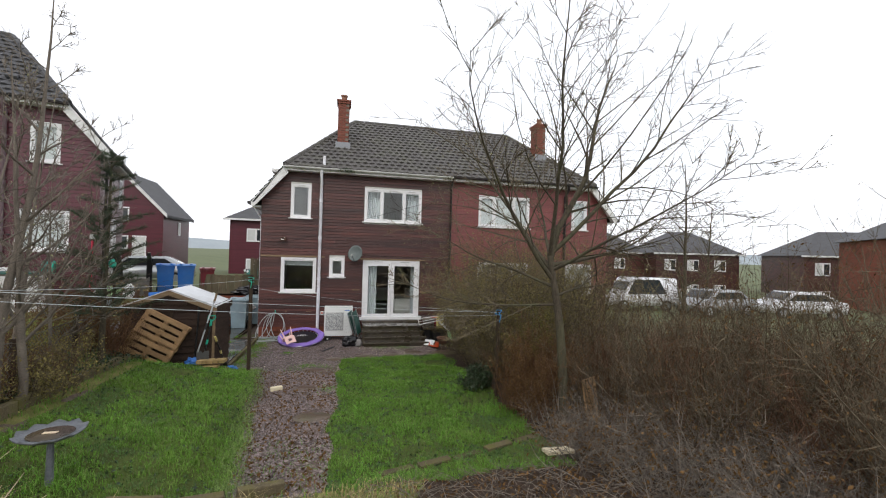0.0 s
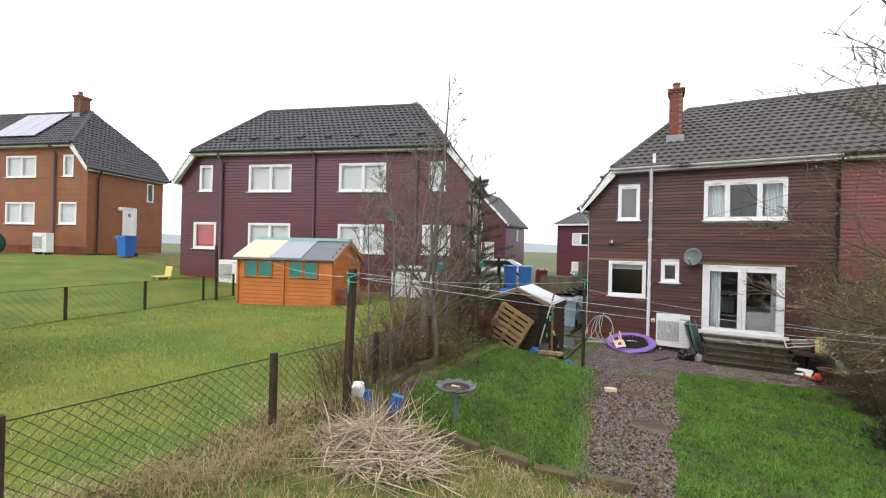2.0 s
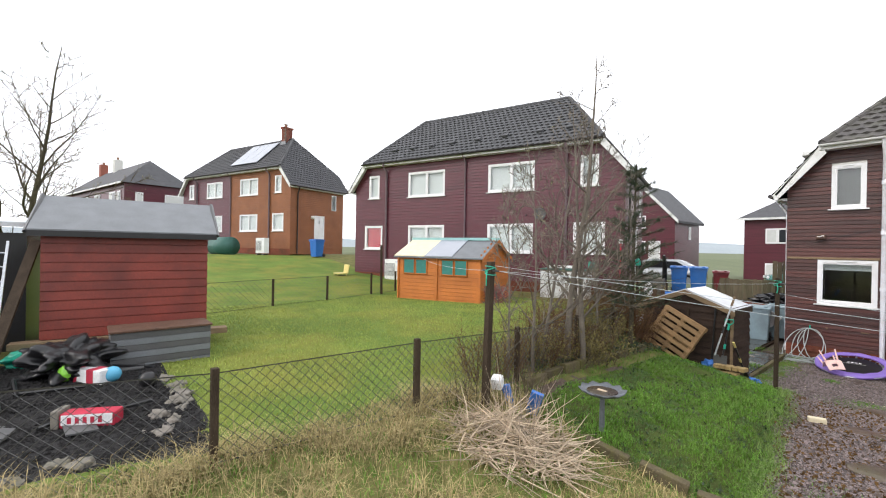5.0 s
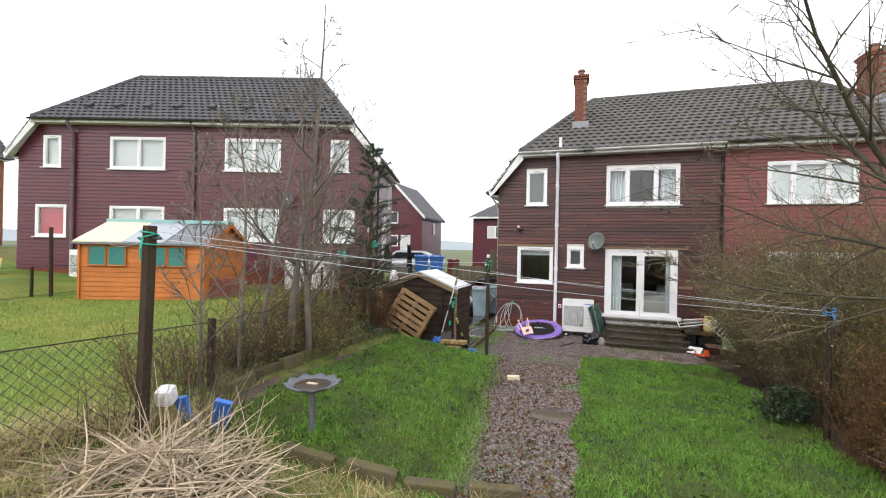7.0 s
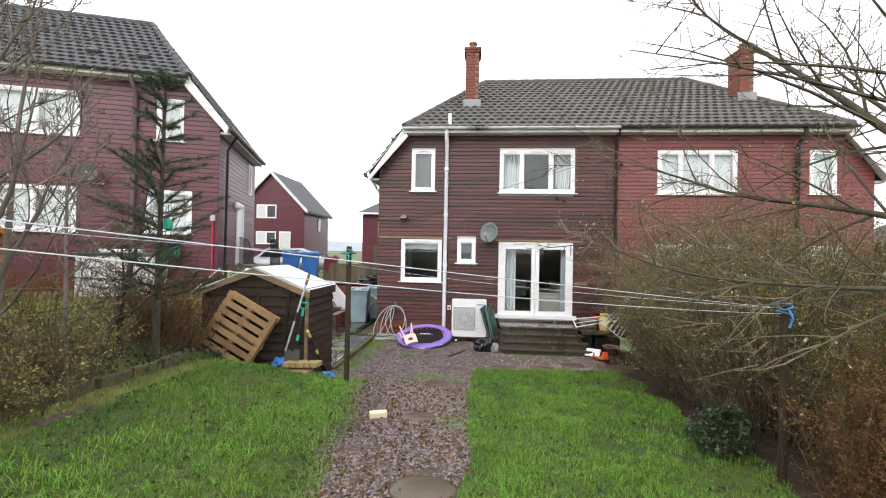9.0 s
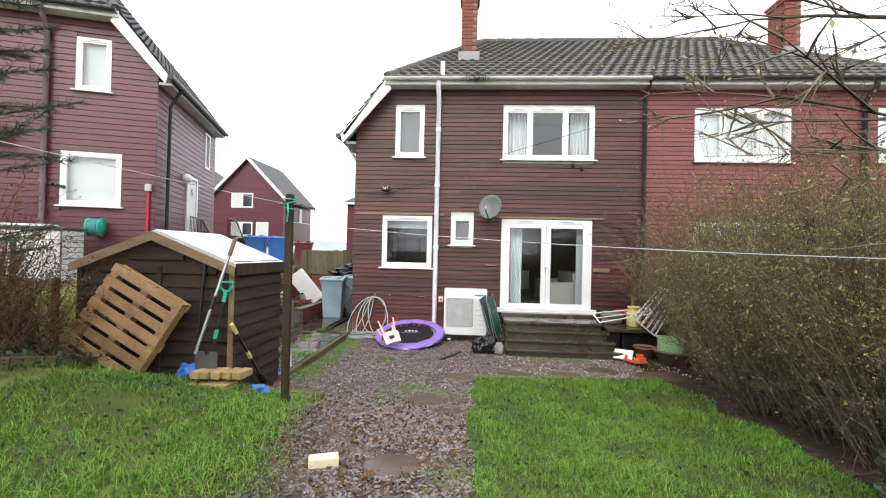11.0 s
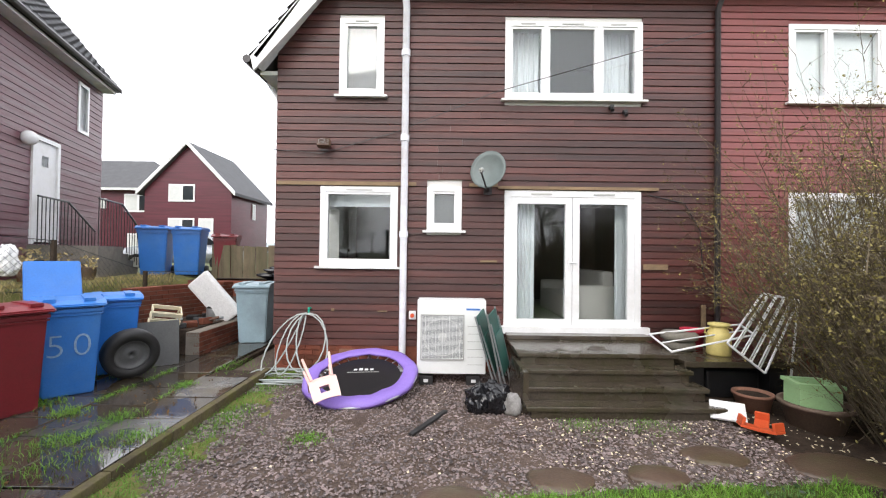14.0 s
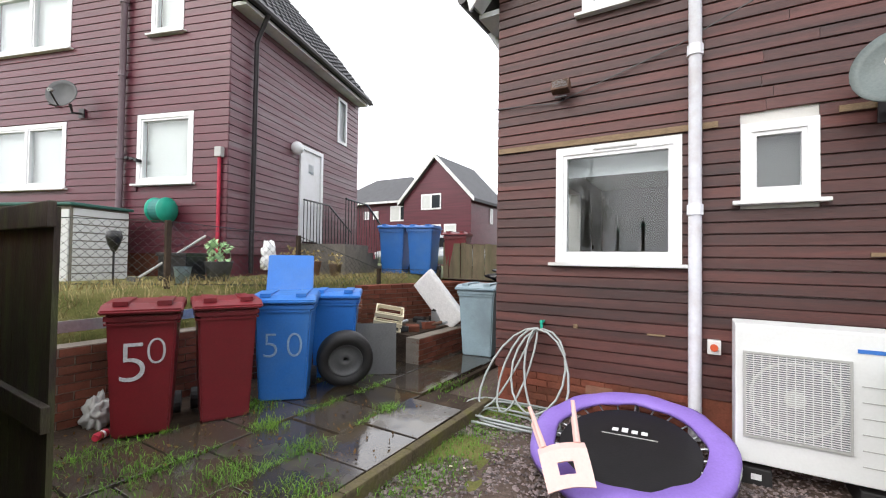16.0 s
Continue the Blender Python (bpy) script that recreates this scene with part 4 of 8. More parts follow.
def tuft(name, pts, length, width, mt, lab, cat, lean=0.5, kind="stuff"):
    """Blades that stand on points."""
    n = len(pts)
    P = np.array(pts, float)
    a = RNG.uniform(0, 2 * math.pi, n)
    L = length * RNG.uniform(0.5, 1.2, n)
    d = np.stack([np.cos(a) * lean * RNG.random(n), np.sin(a) * lean * RNG.random(n), np.ones(n)], 1)
    d /= np.linalg.norm(d, axis=1)[:, None]
    s = np.stack([-np.sin(a), np.cos(a), np.zeros(n)], 1) * width
    bend = np.stack([np.cos(a), np.sin(a), -0.3 * np.ones(n)], 1) * (L * lean * 0.5)[:, None]
    V = np.empty((n, 5, 3))
    V[:, 0], V[:, 1] = P - s, P + s
    mid = P + d * (L * 0.6)[:, None]
    V[:, 2], V[:, 3] = mid + s * 0.7, mid - s * 0.7
    V[:, 4] = P + d * L[:, None] + bend
    o = np.arange(n) * 5
    fs = [tuple(f) for f in np.stack([o, o + 1, o + 2, o + 3], 1)] + [tuple(f) for f in np.stack([o + 3, o + 2, o + 4], 1)]
    me = bpy.data.meshes.new(name)
    me.from_pydata(V.reshape(-1, 3).tolist(), [], fs)
    me.materials.append(mt)
    return tagged(new(name, me), lab, cat, kind=kind)


def leaves(name, C, size, mt, parent=None, label="", flat=0.0):
    n = len(C)
    C = np.asarray(C, float)
    a = RNG.normal(size=(n, 3))
    a /= np.linalg.norm(a, axis=1)[:, None]
    b = np.cross(a, RNG.normal(size=(n, 3)))
    b /= np.linalg.norm(b, axis=1)[:, None]
    sz = (size * RNG.uniform(0.6, 1.4, n))[:, None]
    V = np.stack([C - a * sz, C + b * sz * 0.5, C + a * sz, C - b * sz * 0.5], 1)
    o = np.arange(n) * 4
    me = bpy.data.meshes.new(name)
    me.from_pydata(V.reshape(-1, 3).tolist(), [], np.stack([o, o + 1, o + 2, o + 3], 1).tolist())
    me.materials.append(mt)
    ob = new(name, me)
    ob.parent = parent
    if parent:
        ob["kind"] = "stuff"
    if label:
        ob["label"] = label
    return ob


tuft("gutter_moss", [(4.21 + p[0][0], Y0 + p[0][1], p[0][2]) for p in moss], 0.09, 0.008, M_LEAFDK, "dark moss growing along the white gutter", "moss", 1.2)


def flood_light():
    t = thing("flood_light", local(-1.53, Y0 - 0.03, 3.22), "small grey flood light fixed on the boarded wall", "lamp")
    part("bracket", rods([((0, 0, 0), (0, -0.1, -0.02)), ((-0.06, -0.1, -0.02), (0.06, -0.1, -0.02))], 0.012), M_DARKPIPE, t)
    part("housing", box(-0.09, 0.09, -0.17, -0.08, -0.02, 0.1, pose(0, 0, 0, -20), 0.01), M_RUST, t)
    part("lens", box(-0.075, 0.075, -0.175, -0.168, 0.0, 0.085, pose(0, 0, 0, -20)), M_GLASS, t)


flood_light()


def dish(m, r, mt, label, arm=1):
    t = thing("satellite_dish", m, label, "satellite dish")
    bm = bmesh.new()
    tilt = pose(0, -0.3, 0.0, 75, 0, -25 * arm)
    lathe(bm, [(0.01, -0.0), (r * 0.5, 0.02), (r * 0.8, 0.055), (r, 0.09), (r, 0.1), (r * 0.8, 0.066), (r * 0.5, 0.03), (0.01, 0.012)], tilt @ Matrix.Diagonal((0.92, 1.0, 1, 1)), 28)
    part("reflector", bm, mt, t, "", True)
    part("mast", tube(bmesh.new(), [(0, 0, -0.2), (0, -0.18, -0.24), (0, -0.22, -0.1)], 0.022, 8), M_DARKPIPE, t)
    part("feed_arm", rods([(tilt @ Vector((0, -r * 0.98, 0.08)), tilt @ Vector((0, -r * 0.5, 0.36)))], 0.012), M_DARKPIPE, t)
    part("receiver", rod(bmesh.new(), tilt @ Vector((0, -r * 0.5, 0.36)), tilt @ Vector((0, -r * 0.38, 0.3)), 0.03), M_GRILLE, t)
    part("wall_plate", box(-0.06, 0.06, -0.04, -0.015, -0.28, -0.12), M_DARKPIPE, t)
    return t


M_DISH = mat("dish_grey", (0.12, 0.145, 0.14), 0.5, 0.2, 5, 0.05, dirt=(0.1, 0.12, 0.09), dirt_amt=0.5)
dish(local(0.86, Y0 - 0.02, 2.87), 0.28, M_DISH, "round grey satellite dish mounted beside the garden door")
dish(NEXT @ pose(3.45, -0.02, 3.0), 0.25, M_FANDK, "grey satellite dish on the plum boarded wall", -1)


def security(x, z):
    t = thing("wall_sensor", local(x, Y0 - 0.03, z), "small black sensor on the boarded wall", "sensor", "wall sensors")
    part("body", box(-0.03, 0.03, -0.07, 0, -0.02, 0.03, None, 0.008), M_BLACK, t)
    part("eye", rod(bmesh.new(), (0, -0.05, -0.02), (0.0, -0.08, -0.06), 0.028), M_BLACK, t)


security(2.66, 3.9)
security(2.86, 3.83)

bm = tube(bmesh.new(), [(3.2, Y0 - 0.045, 2.62), (3.75, Y0 - 0.045, 2.5), (3.98, Y0 - 0.045, 2.1), (4.02, Y0 - 0.045, 1.5), (4.1, Y0 - 0.045, 1.3)], 0.008, 5)
tagged(part("wall_cable", bm, M_BLACK, None), "black cable looping down the boarded wall", "cable")
bm = tube(bmesh.new(), [(-2.3, Y0 - 0.05, 3.22), (-1.9, Y0 - 0.05, 3.2), (-1.6, Y0 - 0.05, 3.17), (-0.5, Y0 - 0.05, 3.5), (0.9, Y0 - 0.3, 4.0), (4.18, Y0 - 0.12, 5.05)], 0.006, 4)
tagged(part("overhead_cable", bm, M_BLACK, None), "thin dark cable strung across the back wall", "cable")


def heat_pump(m, label="white outdoor heat pump with a round fan grille"):
    t = thing("heat_pump", m, label, "heat pump")
    w, d, z0, z1 = 0.9, 0.34, 0.16, 1.12
    part("casing", box(0, w, 0, d, z0, z1, None, 0.012), M_ACW, t)
    part("fan_recess", box(0.06, 0.6, -0.006, 0.0, z0 + 0.2, z1 - 0.2), M_FELT, t)
    bm = bmesh.new()
    bx(bm, 0.045, 0.615, -0.02, -0.006, z1 - 0.2, z1 - 0.185)
    bx(bm, 0.045, 0.615, -0.02, -0.006, z0 + 0.185, z0 + 0.2)
    bx(bm, 0.045, 0.06, -0.02, -0.006, z0 + 0.2, z1 - 0.2)
    bx(bm, 0.6, 0.615, -0.02, -0.006, z0 + 0.2, z1 - 0.2)
    part("grille_frame", bm, M_GRILLE, t)
    bm = bmesh.new()
    for k in range(38):
        z = z0 + 0.205 + k * 0.0147
        bx(bm, 0.06, 0.6, -0.018, -0.012, z, z + 0.0055)
    for k in range(13):
        u = 0.06 + k * 0.045
        bx(bm, u, u + 0.004, -0.014, -0.008, z0 + 0.2, z1 - 0.2)
    part("grille", bm, M_ACW, t)
    bm = bmesh.new()
    lathe(bm, [(0.25, 0), (0.25, 0.004), (0.235, 0.004), (0.235, 0)], pose(0.33, -0.005, (z0 + z1) / 2, 90), 28)
    lathe(bm, [(0.06, 0), (0.06, 0.005), (0.01, 0.005)], pose(0.33, -0.005, (z0 + z1) / 2, 90), 16)
    part("fan", bm, M_GRILLE, t)
    for k in range(6):
        part("panel_line", box(0.66, 0.86, -0.004, 0.001, z0 + 0.12 + k * 0.1, z0 + 0.126 + k * 0.1), M_GRILLE, t)
    part("maker_mark", box(0.64, 0.82, -0.004, 0.001, z1 - 0.13, z1 - 0.105), M_BLUEP, t, "small blue maker's mark")
    for x in (0.12, 0.74):
        f = part("foot", box(x - 0.09, x + 0.09, 0.0, d, 0.0, z0 - 0.03, None, 0.01), M_RUBBER, t, "black rubber foot")
        part("foot_label", box(x - 0.03, x + 0.03, -0.003, 0.0, 0.05, 0.09), M_PAINTW, f)
    return t


heat_pump(local(-0.11, 14.85, -0.01))
heat_pump(NEXT @ pose(-4.05, -0.55, -0.05), "white outdoor heat pump beside the plum boarded wall")
heat_pump(NEXT @ pose(3.9, -0.6, -0.05), "white outdoor heat pump beside the plum boarded wall")

sw = thing("isolator_switch", local(-0.22, Y0 - 0.04, 0.82), "small white box with a red isolator switch", "switch")
part("box", box(-0.05, 0.05, -0.06, 0, -0.06, 0.06, None, 0.006), M_ACW, sw)
part("knob", rod(bmesh.new(), (0, -0.06, 0), (0, -0.085, 0), 0.03), M_ORANGE, sw, "red switch knob")


def steps():
    t = thing("garden_steps", local(0, 0, 0), "wet dark concrete steps up to the garden door", "steps")
    rise = 0.545 / 4
    for k in range(4):
        y0 = 13.72 + 0.215 * k
        wob_l, wob_r = 0.02 * (k % 2), 0.05 * (3 - k)
        part("riser", box(1.16 + 0.0 * k, 3.0 + wob_r, y0 + 0.03, Y0 - 0.12 if k == 3 else y0 + 0.3, rise * k, rise * (k + 1) - 0.05), M_STEP, t)
        part("tread", box(1.1 + wob_l, 3.04 + wob_r, y0, (Y0 - 0.14) if k == 3 else y0 + 0.3, rise * (k + 1) - 0.05, rise * (k + 1), None, 0.012), M_STEP, t, "thick worn concrete slab")
    part("threshold_step", box(1.12, 3.12, Y0 - 0.36, Y0 - 0.14, 0.545, 0.6, None, 0.008), M_SLAB, t)
    part("cheek_wall", box(1.1, 1.16, 13.9, Y0 - 0.05, 0.0, 0.44), M_STEP, t)


steps()

# raised slab with clutter beside the steps
t = thing("stone_bench", local(0, 0, 0), "dark slab platform on blocks beside the steps", "platform")
part("slab", box(3.1, 4.4, 14.35, 15.4, 0.4, 0.47, None, 0.01), M_STEP, t)
for x in (3.15, 4.15):
    part("support", box(x, x + 0.22, 14.42, 15.3, -0.02, 0.4, None, 0.01), M_BLACK, t)
part("tub", box(3.45, 4.1, 14.5, 15.2, 0.0, 0.33, None, 0.03), M_BLACK, t, "dark tub stored under the slab")


def pot(name, m, r0, r1, h, mt, label, plant=None, seg=20):
    t = thing(name, m, label, "plant pot")
    part("body", lathe(bmesh.new(), [(r0, 0), (r1, h * 0.85), (r1 * 1.08, h * 0.86), (r1 * 1.08, h), (r1 * 0.96, h), (r1 * 0.9, h * 0.8), (0.01, h * 0.78)], None, seg), mt, t, "", True)
    part("soil", lathe(bmesh.new(), [(r1 * 0.9, h * 0.8), (r1 * 0.9, h * 0.84), (0.01, h * 0.86)], None, seg), M_SOIL, t)
    return t


def planter(name, m, w, d, h, mt, label):
    t = thing(name, m, label, "planter")
    for a in ((-w / 2, w / 2, -d / 2, -d / 2 + 0.03), (-w / 2, w / 2, d / 2 - 0.03, d / 2), (-w / 2, -w / 2 + 0.03, -d / 2 + 0.03, d / 2 - 0.03), (w / 2 - 0.03, w / 2, -d / 2 + 0.03, d / 2 - 0.03)):
        part("side", box(*a, 0, h), mt, t)
    bm = bmesh.new()
    for a in ((-w / 2 - 0.02, w / 2 + 0.02, -d / 2 - 0.02, -d / 2 + 0.03), (-w / 2 - 0.02, w / 2 + 0.02, d / 2 - 0.03, d / 2 + 0.02), (-w / 2 - 0.02, -w / 2 + 0.03, -d / 2 + 0.03, d / 2 - 0.03), (w / 2 - 0.03, w / 2 + 0.02, -d / 2 + 0.03, d / 2 - 0.03)):
        bx(bm, *a, h, h + 0.035)
    part("rim", bm, mt, t)
    part("soil", box(-w / 2 + 0.03, w / 2 - 0.03, -d / 2 + 0.03, d / 2 - 0.03, 0.02, h - 0.03), M_SOIL, t)
    return t


pot("plant_pot", local(4.0, 13.62, 0), 0.22, 0.29, 0.26, M_BROWNPOT, "large round brown pot standing on the gravel", seg=28)
planter("planter", local(3.95, 13.6, 0.2, -12), 0.36, 0.28, 0.24, M_LGREEN, "pale green square planter sitting in the brown pot")
pot("plant_pot", local(3.72, 14.1, 0.0), 0.15, 0.19, 0.2, M_TERRA, "small terracotta pot at the foot of the platform")
pot("plant_pot", local(3.66, 15.15, 0.47), 0.12, 0.15, 0.26, M_REDP, "red pot standing on the slab platform")
t = thing("stone_trough", local(3.42, 15.05, 0.47), "two round stone bowls stacked on the platform", "trough")
for z, r in ((0, 0.2), (0.12, 0.23)):
    part("bowl", lathe(bmesh.new(), [(r * 0.8, z), (r, z + 0.03), (r, z + 0.09), (r * 0.86, z + 0.115), (0.01, z + 0.11)], None, 18), M_STONE, t, "", True)
t = thing("milk_churn", local(3.76, 14.75, 0.47), "cream yellow metal milk churn with two side handles", "churn")
part("body", lathe(bmesh.new(), [(0.13, 0), (0.14, 0.02), (0.14, 0.24), (0.13, 0.28), (0.1, 0.33), (0.1, 0.36), (0.125, 0.37), (0.125, 0.4), (0.02, 0.41)], None, 24), M_YELLOW, t, "", True)
for s in (-1, 1):
    part("handle", tube(bmesh.new(), [(s * 0.12, 0, 0.26), (s * 0.18, 0, 0.28), (s * 0.17, 0, 0.33), (s * 0.11, 0, 0.34)], 0.01, 6), M_YELLOW, t)
t = thing("wooden_stake", local(4.0, 15.46, 0.47), "pale bare wooden stake standing against the wall", "stake")
part("stake", box(-0.025, 0.025, -0.02, 0.02, 0, 0.55), M_WOODOLD, t)


def airer(corners, bars, label, leg=None):
    """A flat welded rack from its four corners, bars running from the first edge to the last."""
    a, b, c, d = [Vector(p) for p in corners]
    t = thing("clothes_airer", pose(*a), label, "clothes airer", "clothes airers")
    b, c, d = b - a, c - a, d - a
    o = Vector((0, 0, 0))
    part("frame", rods([(o, b), (b, c), (c, d), (d, o)], 0.013, 8), M_PAINTW, t)
    for k in range(bars):
        f = (k + 1) / (bars + 1) + 0.03 * (-1) ** k
        part("bar", rods([(o.lerp(b, f), d.lerp(c, f))], 0.009), M_GRILLE if k % 3 == 1 else M_PAINTW, t)
    if leg:
        part("leg", rods([(b, Vector(leg) - a)], 0.014, 8), M_PAINTW, t)
    return t


airer(((4.21, 14.6, 1.27), (4.53, 14.45, 1.2), (3.95, 14.22, 0.38), (3.57, 14.3, 0.7)), 8, "folded white metal clothes airer leaning over the platform", (4.3, 14.32, 0.0))
airer(((3.03, 15.07, 0.66), (2.98, 14.42, 0.57), (4.0, 14.45, 0.78), (4.1, 14.85, 0.84)), 1, "white metal rack lying across the slab platform")

t = thing("paper_sheet", local(3.2, 13.75, 0.1, -28, 32, 0), "white plastic tray lying on the gravel", "tray")
part("tray", box(-0.16, 0.16, -0.12, 0.12, 0.0, 0.03, None, 0.01), M_PAINTW, t)
t = thing("toy_scoop", local(3.3, 13.42, 0.0, 35), "broken orange plastic toy lying on the gravel", "toy")
bm = bmesh.new()
for a in (15, 130, 250):
    bx(bm, 0.0, 0.2, -0.06, 0.06, 0.02, 0.05, pose(0, 0, 0.02, 0, -12, a), 0.01)
    bx(bm, 0.17, 0.2, -0.06, 0.06, 0.05, 0.12, pose(0, 0, 0.02, 0, -12, a), 0.008)
part("shell", bm, M_ORANGE, t)

# folded chairs leaning between pump and steps
for k, (x, ang) in enumerate(((0.97, -9), (1.04, -6))):
    t = thing("folding_chair", local(x, 14.75 - 0.12 * k, 0.02, 72, -14 + k * 3, ang), "folded green garden chair leaning beside the steps", "chair", "folded chairs")
    part("back", box(-0.22, 0.22, -0.012, 0.012, 0.45, 1.0, None, 0.01), M_GREEN, t)
    part("seat", box(-0.21, 0.21, -0.045, -0.02, 0.25, 0.75, None, 0.01), M_GREEN, t)
    for s in (-0.24, 0.24):
        part("leg", rods([((s, 0, 0), (s, 0, 1.02))], 0.012), M_STEEL, t)
        part("leg", rods([((s * 0.95, -0.05, 0.05), (s * 0.95, -0.02, 0.9))], 0.01), M_STEEL, t)


def lump(name, m, sx, sy, sz, mt, label, cat, seed, amp=0.3, sub=4, freq=1.6):
    bm = bmesh.new()
    bmesh.ops.create_icosphere(bm, subdivisions=sub, radius=1)
    for v in bm.verts:
        p = v.co.normalized()
        d = 1 + amp * noise.noise(p * freq + Vector((seed, 0, 0))) + amp * 0.35 * noise.noise(p * 5 + Vector((0, seed, 0)))
        q = p * d
        v.co = Vector((q.x * sx, q.y * sy, max(q.z * sz + sz * 0.75, 0)))
    ob = part(name, bm, mt, None, "", True)
    ob.matrix_world = m
    return tagged(ob, label, cat)


lump("bin_bag", local(0.62, 13.98, 0), 0.16, 0.15, 0.16, M_BAG, "full black plastic bin bag on the gravel", "bin bag", 3, 0.34, 5, 1.7)
lump("bin_bag", local(0.82, 13.95, 0), 0.17, 0.15, 0.19, M_BAG, "full black plastic bin bag on the gravel", "bin bag", 9, 0.34, 5, 1.7)
lump("grey_cloth", local(0.98, 13.88, 0), 0.1, 0.1, 0.13, mat("grey_cloth", (0.24, 0.23, 0.22), 0.9, 0.4, 12, 0.3), "crumpled grey cloth beside the bin bags", "cloth", 5, 0.25, 4, 1.6)


def trampoline():
    t = thing("trampoline", local(-0.79, 14.62, 0.19, 0, 13.5, -2), "small trampoline with a purple pad, tilted on collapsed legs", "trampoline")
    r = 0.69
    bm = bmesh.new()
    N = 48
    prof = [(r - 0.17, 0.02), (r - 0.16, 0.035), (r - 0.02, 0.035), (r + 0.015, 0.015), (r + 0.02, -0.03), (r - 0.01, -0.02), (r - 0.17, 0.0)]
    rings = []
    for k in range(N):
        a = 2 * math.pi * k / N
        rings.append([bm.verts.new(((q + 0.008 * math.sin(a * 9)) * math.cos(a), (q + 0.008 * math.sin(a * 9)) * math.sin(a), z + 0.006 * math.sin(a * 13 + i))) for i, (q, z) in enumerate(prof)])
    for k in range(N):
        p, q = rings[k], rings[(k + 1) % N]
        for i in range(len(prof)):
            j = (i + 1) % len(prof)
            bm.faces.new((p[i], q[i], q[j], p[j]))
    part("pad", bm, M_PURPAD, t, "padded purple edge cover", True)
    part("mat", lathe(bmesh.new(), [(r - 0.2, -0.035), (r - 0.2, -0.03), (0.01, -0.045)], None, 40), M_BLACK, t, "black jumping mat")
    part("frame", tube(bmesh.new(), [(r * math.cos(a), r * math.sin(a), -0.01) for a in np.linspace(0, 6.283, 41)], 0.017, 8), M_STEEL, t)
    for k in range(24):
        a = 2 * math.pi * k / 24
        part("spring", rods([(((r - 0.2) * math.cos(a), (r - 0.2) * math.sin(a), -0.033), ((r - 0.01) * math.cos(a), (r - 0.01) * math.sin(a), -0.008))], 0.007, 5), M_STEEL, t)
    # the maker's mark as plain shapes
    for i in range(4):
        part("mark", box(-0.13 + i * 0.07, -0.085 + i * 0.07, 0.17, 0.21 + 0.015 * (i == 1), -0.032, -0.0285), M_PAINTW, t)
    part("mark", box(-0.2, 0.2, 0.12, 0.128, -0.0325, -0.0285), M_GRILLE, t)
    for a in (40, 140, 90):
        c, s_ = math.cos(radians(a)) * (r - 0.02), math.sin(radians(a)) * (r - 0.02)
        part("leg", rods([((c, s_, -0.01), (c, s_, -0.17 - 0.16 * max(s_, 0)))], 0.014), M_STEEL, t)


trampoline()


def toy_chair():
    t = thing("child_chair", local(-1.12, 14.05, 0.27, 24, 138, -12), "tipped over pale pink plastic child's chair", "chair")
    vs, fs = [], []
    for j in range(9):
        v = j / 8
        for i in range(7):
            u = i / 6 - 0.5
            yy = -0.16 + 0.3 * min(v * 1.7, 1)
            zz = 0.27 * max(0, v - 0.55) / 0.45 + 0.02 * (1 - math.cos(u * 3))
            vs.append((u * 0.3 * (1 - 0.25 * max(0, v - 0.8)), yy + 0.04 * max(0, v - 0.6), zz))
    for j in range(8):
        for i in range(6):
            if not (j == 6 and 2 <= i <= 3):
                a = j * 7 + i
                fs.append((a, a + 1, a + 8, a + 7))
    sh = raw("shell", vs, fs, M_PINK, t)
    sh.modifiers.new("thick", "SOLIDIFY").thickness = 0.012
    for x in (-0.11, 0.11):
        for y in (-0.12, 0.1):
            part("leg", rod(bmesh.new(), (x, y, 0), (x * 1.35, y * 1.4, -0.26), 0.02, 0.014, 8), M_PINK, t)


toy_chair()


def hose():
    t = thing("garden_hose", local(0, 0, 0), "grey garden hose looped over a wall tap and the ground", "hose")
    tap = (-1.72, Y0 - 0.1, 0.86)
    bm = bmesh.new()
    rod(bm, (-1.72, Y0 - 0.02, 0.9), (-1.72, Y0 - 0.12, 0.9), 0.014)
    rod(bm, (-1.72, Y0 - 0.1, 0.92), (-1.72, Y0 - 0.1, 0.82), 0.016)
    part("tap", bm, M_TURQ, t, "outdoor tap with turquoise connector")
    rng = random.Random(4)
    for k in range(4):
        x0 = -1.72 + rng.uniform(-0.05, 0.05)
        wide, low = rng.uniform(0.12, 0.3), rng.uniform(0.02, 0.14)
        pts = []
        for a in np.linspace(0, 1, 18):
            ang = a * 2 * math.pi
            pts.append((x0 + wide * math.sin(ang) + (0.22 * k - 0.42) * math.sin(ang / 2), Y0 - 0.12 - 0.42 * math.sin(ang / 2) ** 2 - 0.02 * k, low + (0.84 - low) * (0.5 + 0.5 * math.cos(ang))))
        part("loop", tube(bmesh.new(), pts, 0.011, 6), M_HOSE, t, "", True)
    for k in range(4):
        cx, cy, r = -1.9 + rng.uniform(-0.15, 0.2), 15.0 + rng.uniform(-0.1, 0.15), rng.uniform(0.25, 0.5)
        pts = [(cx + r * 1.2 * math.cos(a), cy + r * 0.7 * math.sin(a), 0.02 + 0.012 * k + 0.015 * math.sin(3 * a)) for a in np.linspace(0, 6.28, 26)]
        part("coil", tube(bmesh.new(), pts, 0.011, 6), M_HOSE, t, "", True)


hose()

# ---- bins, tyre and the side yard ----


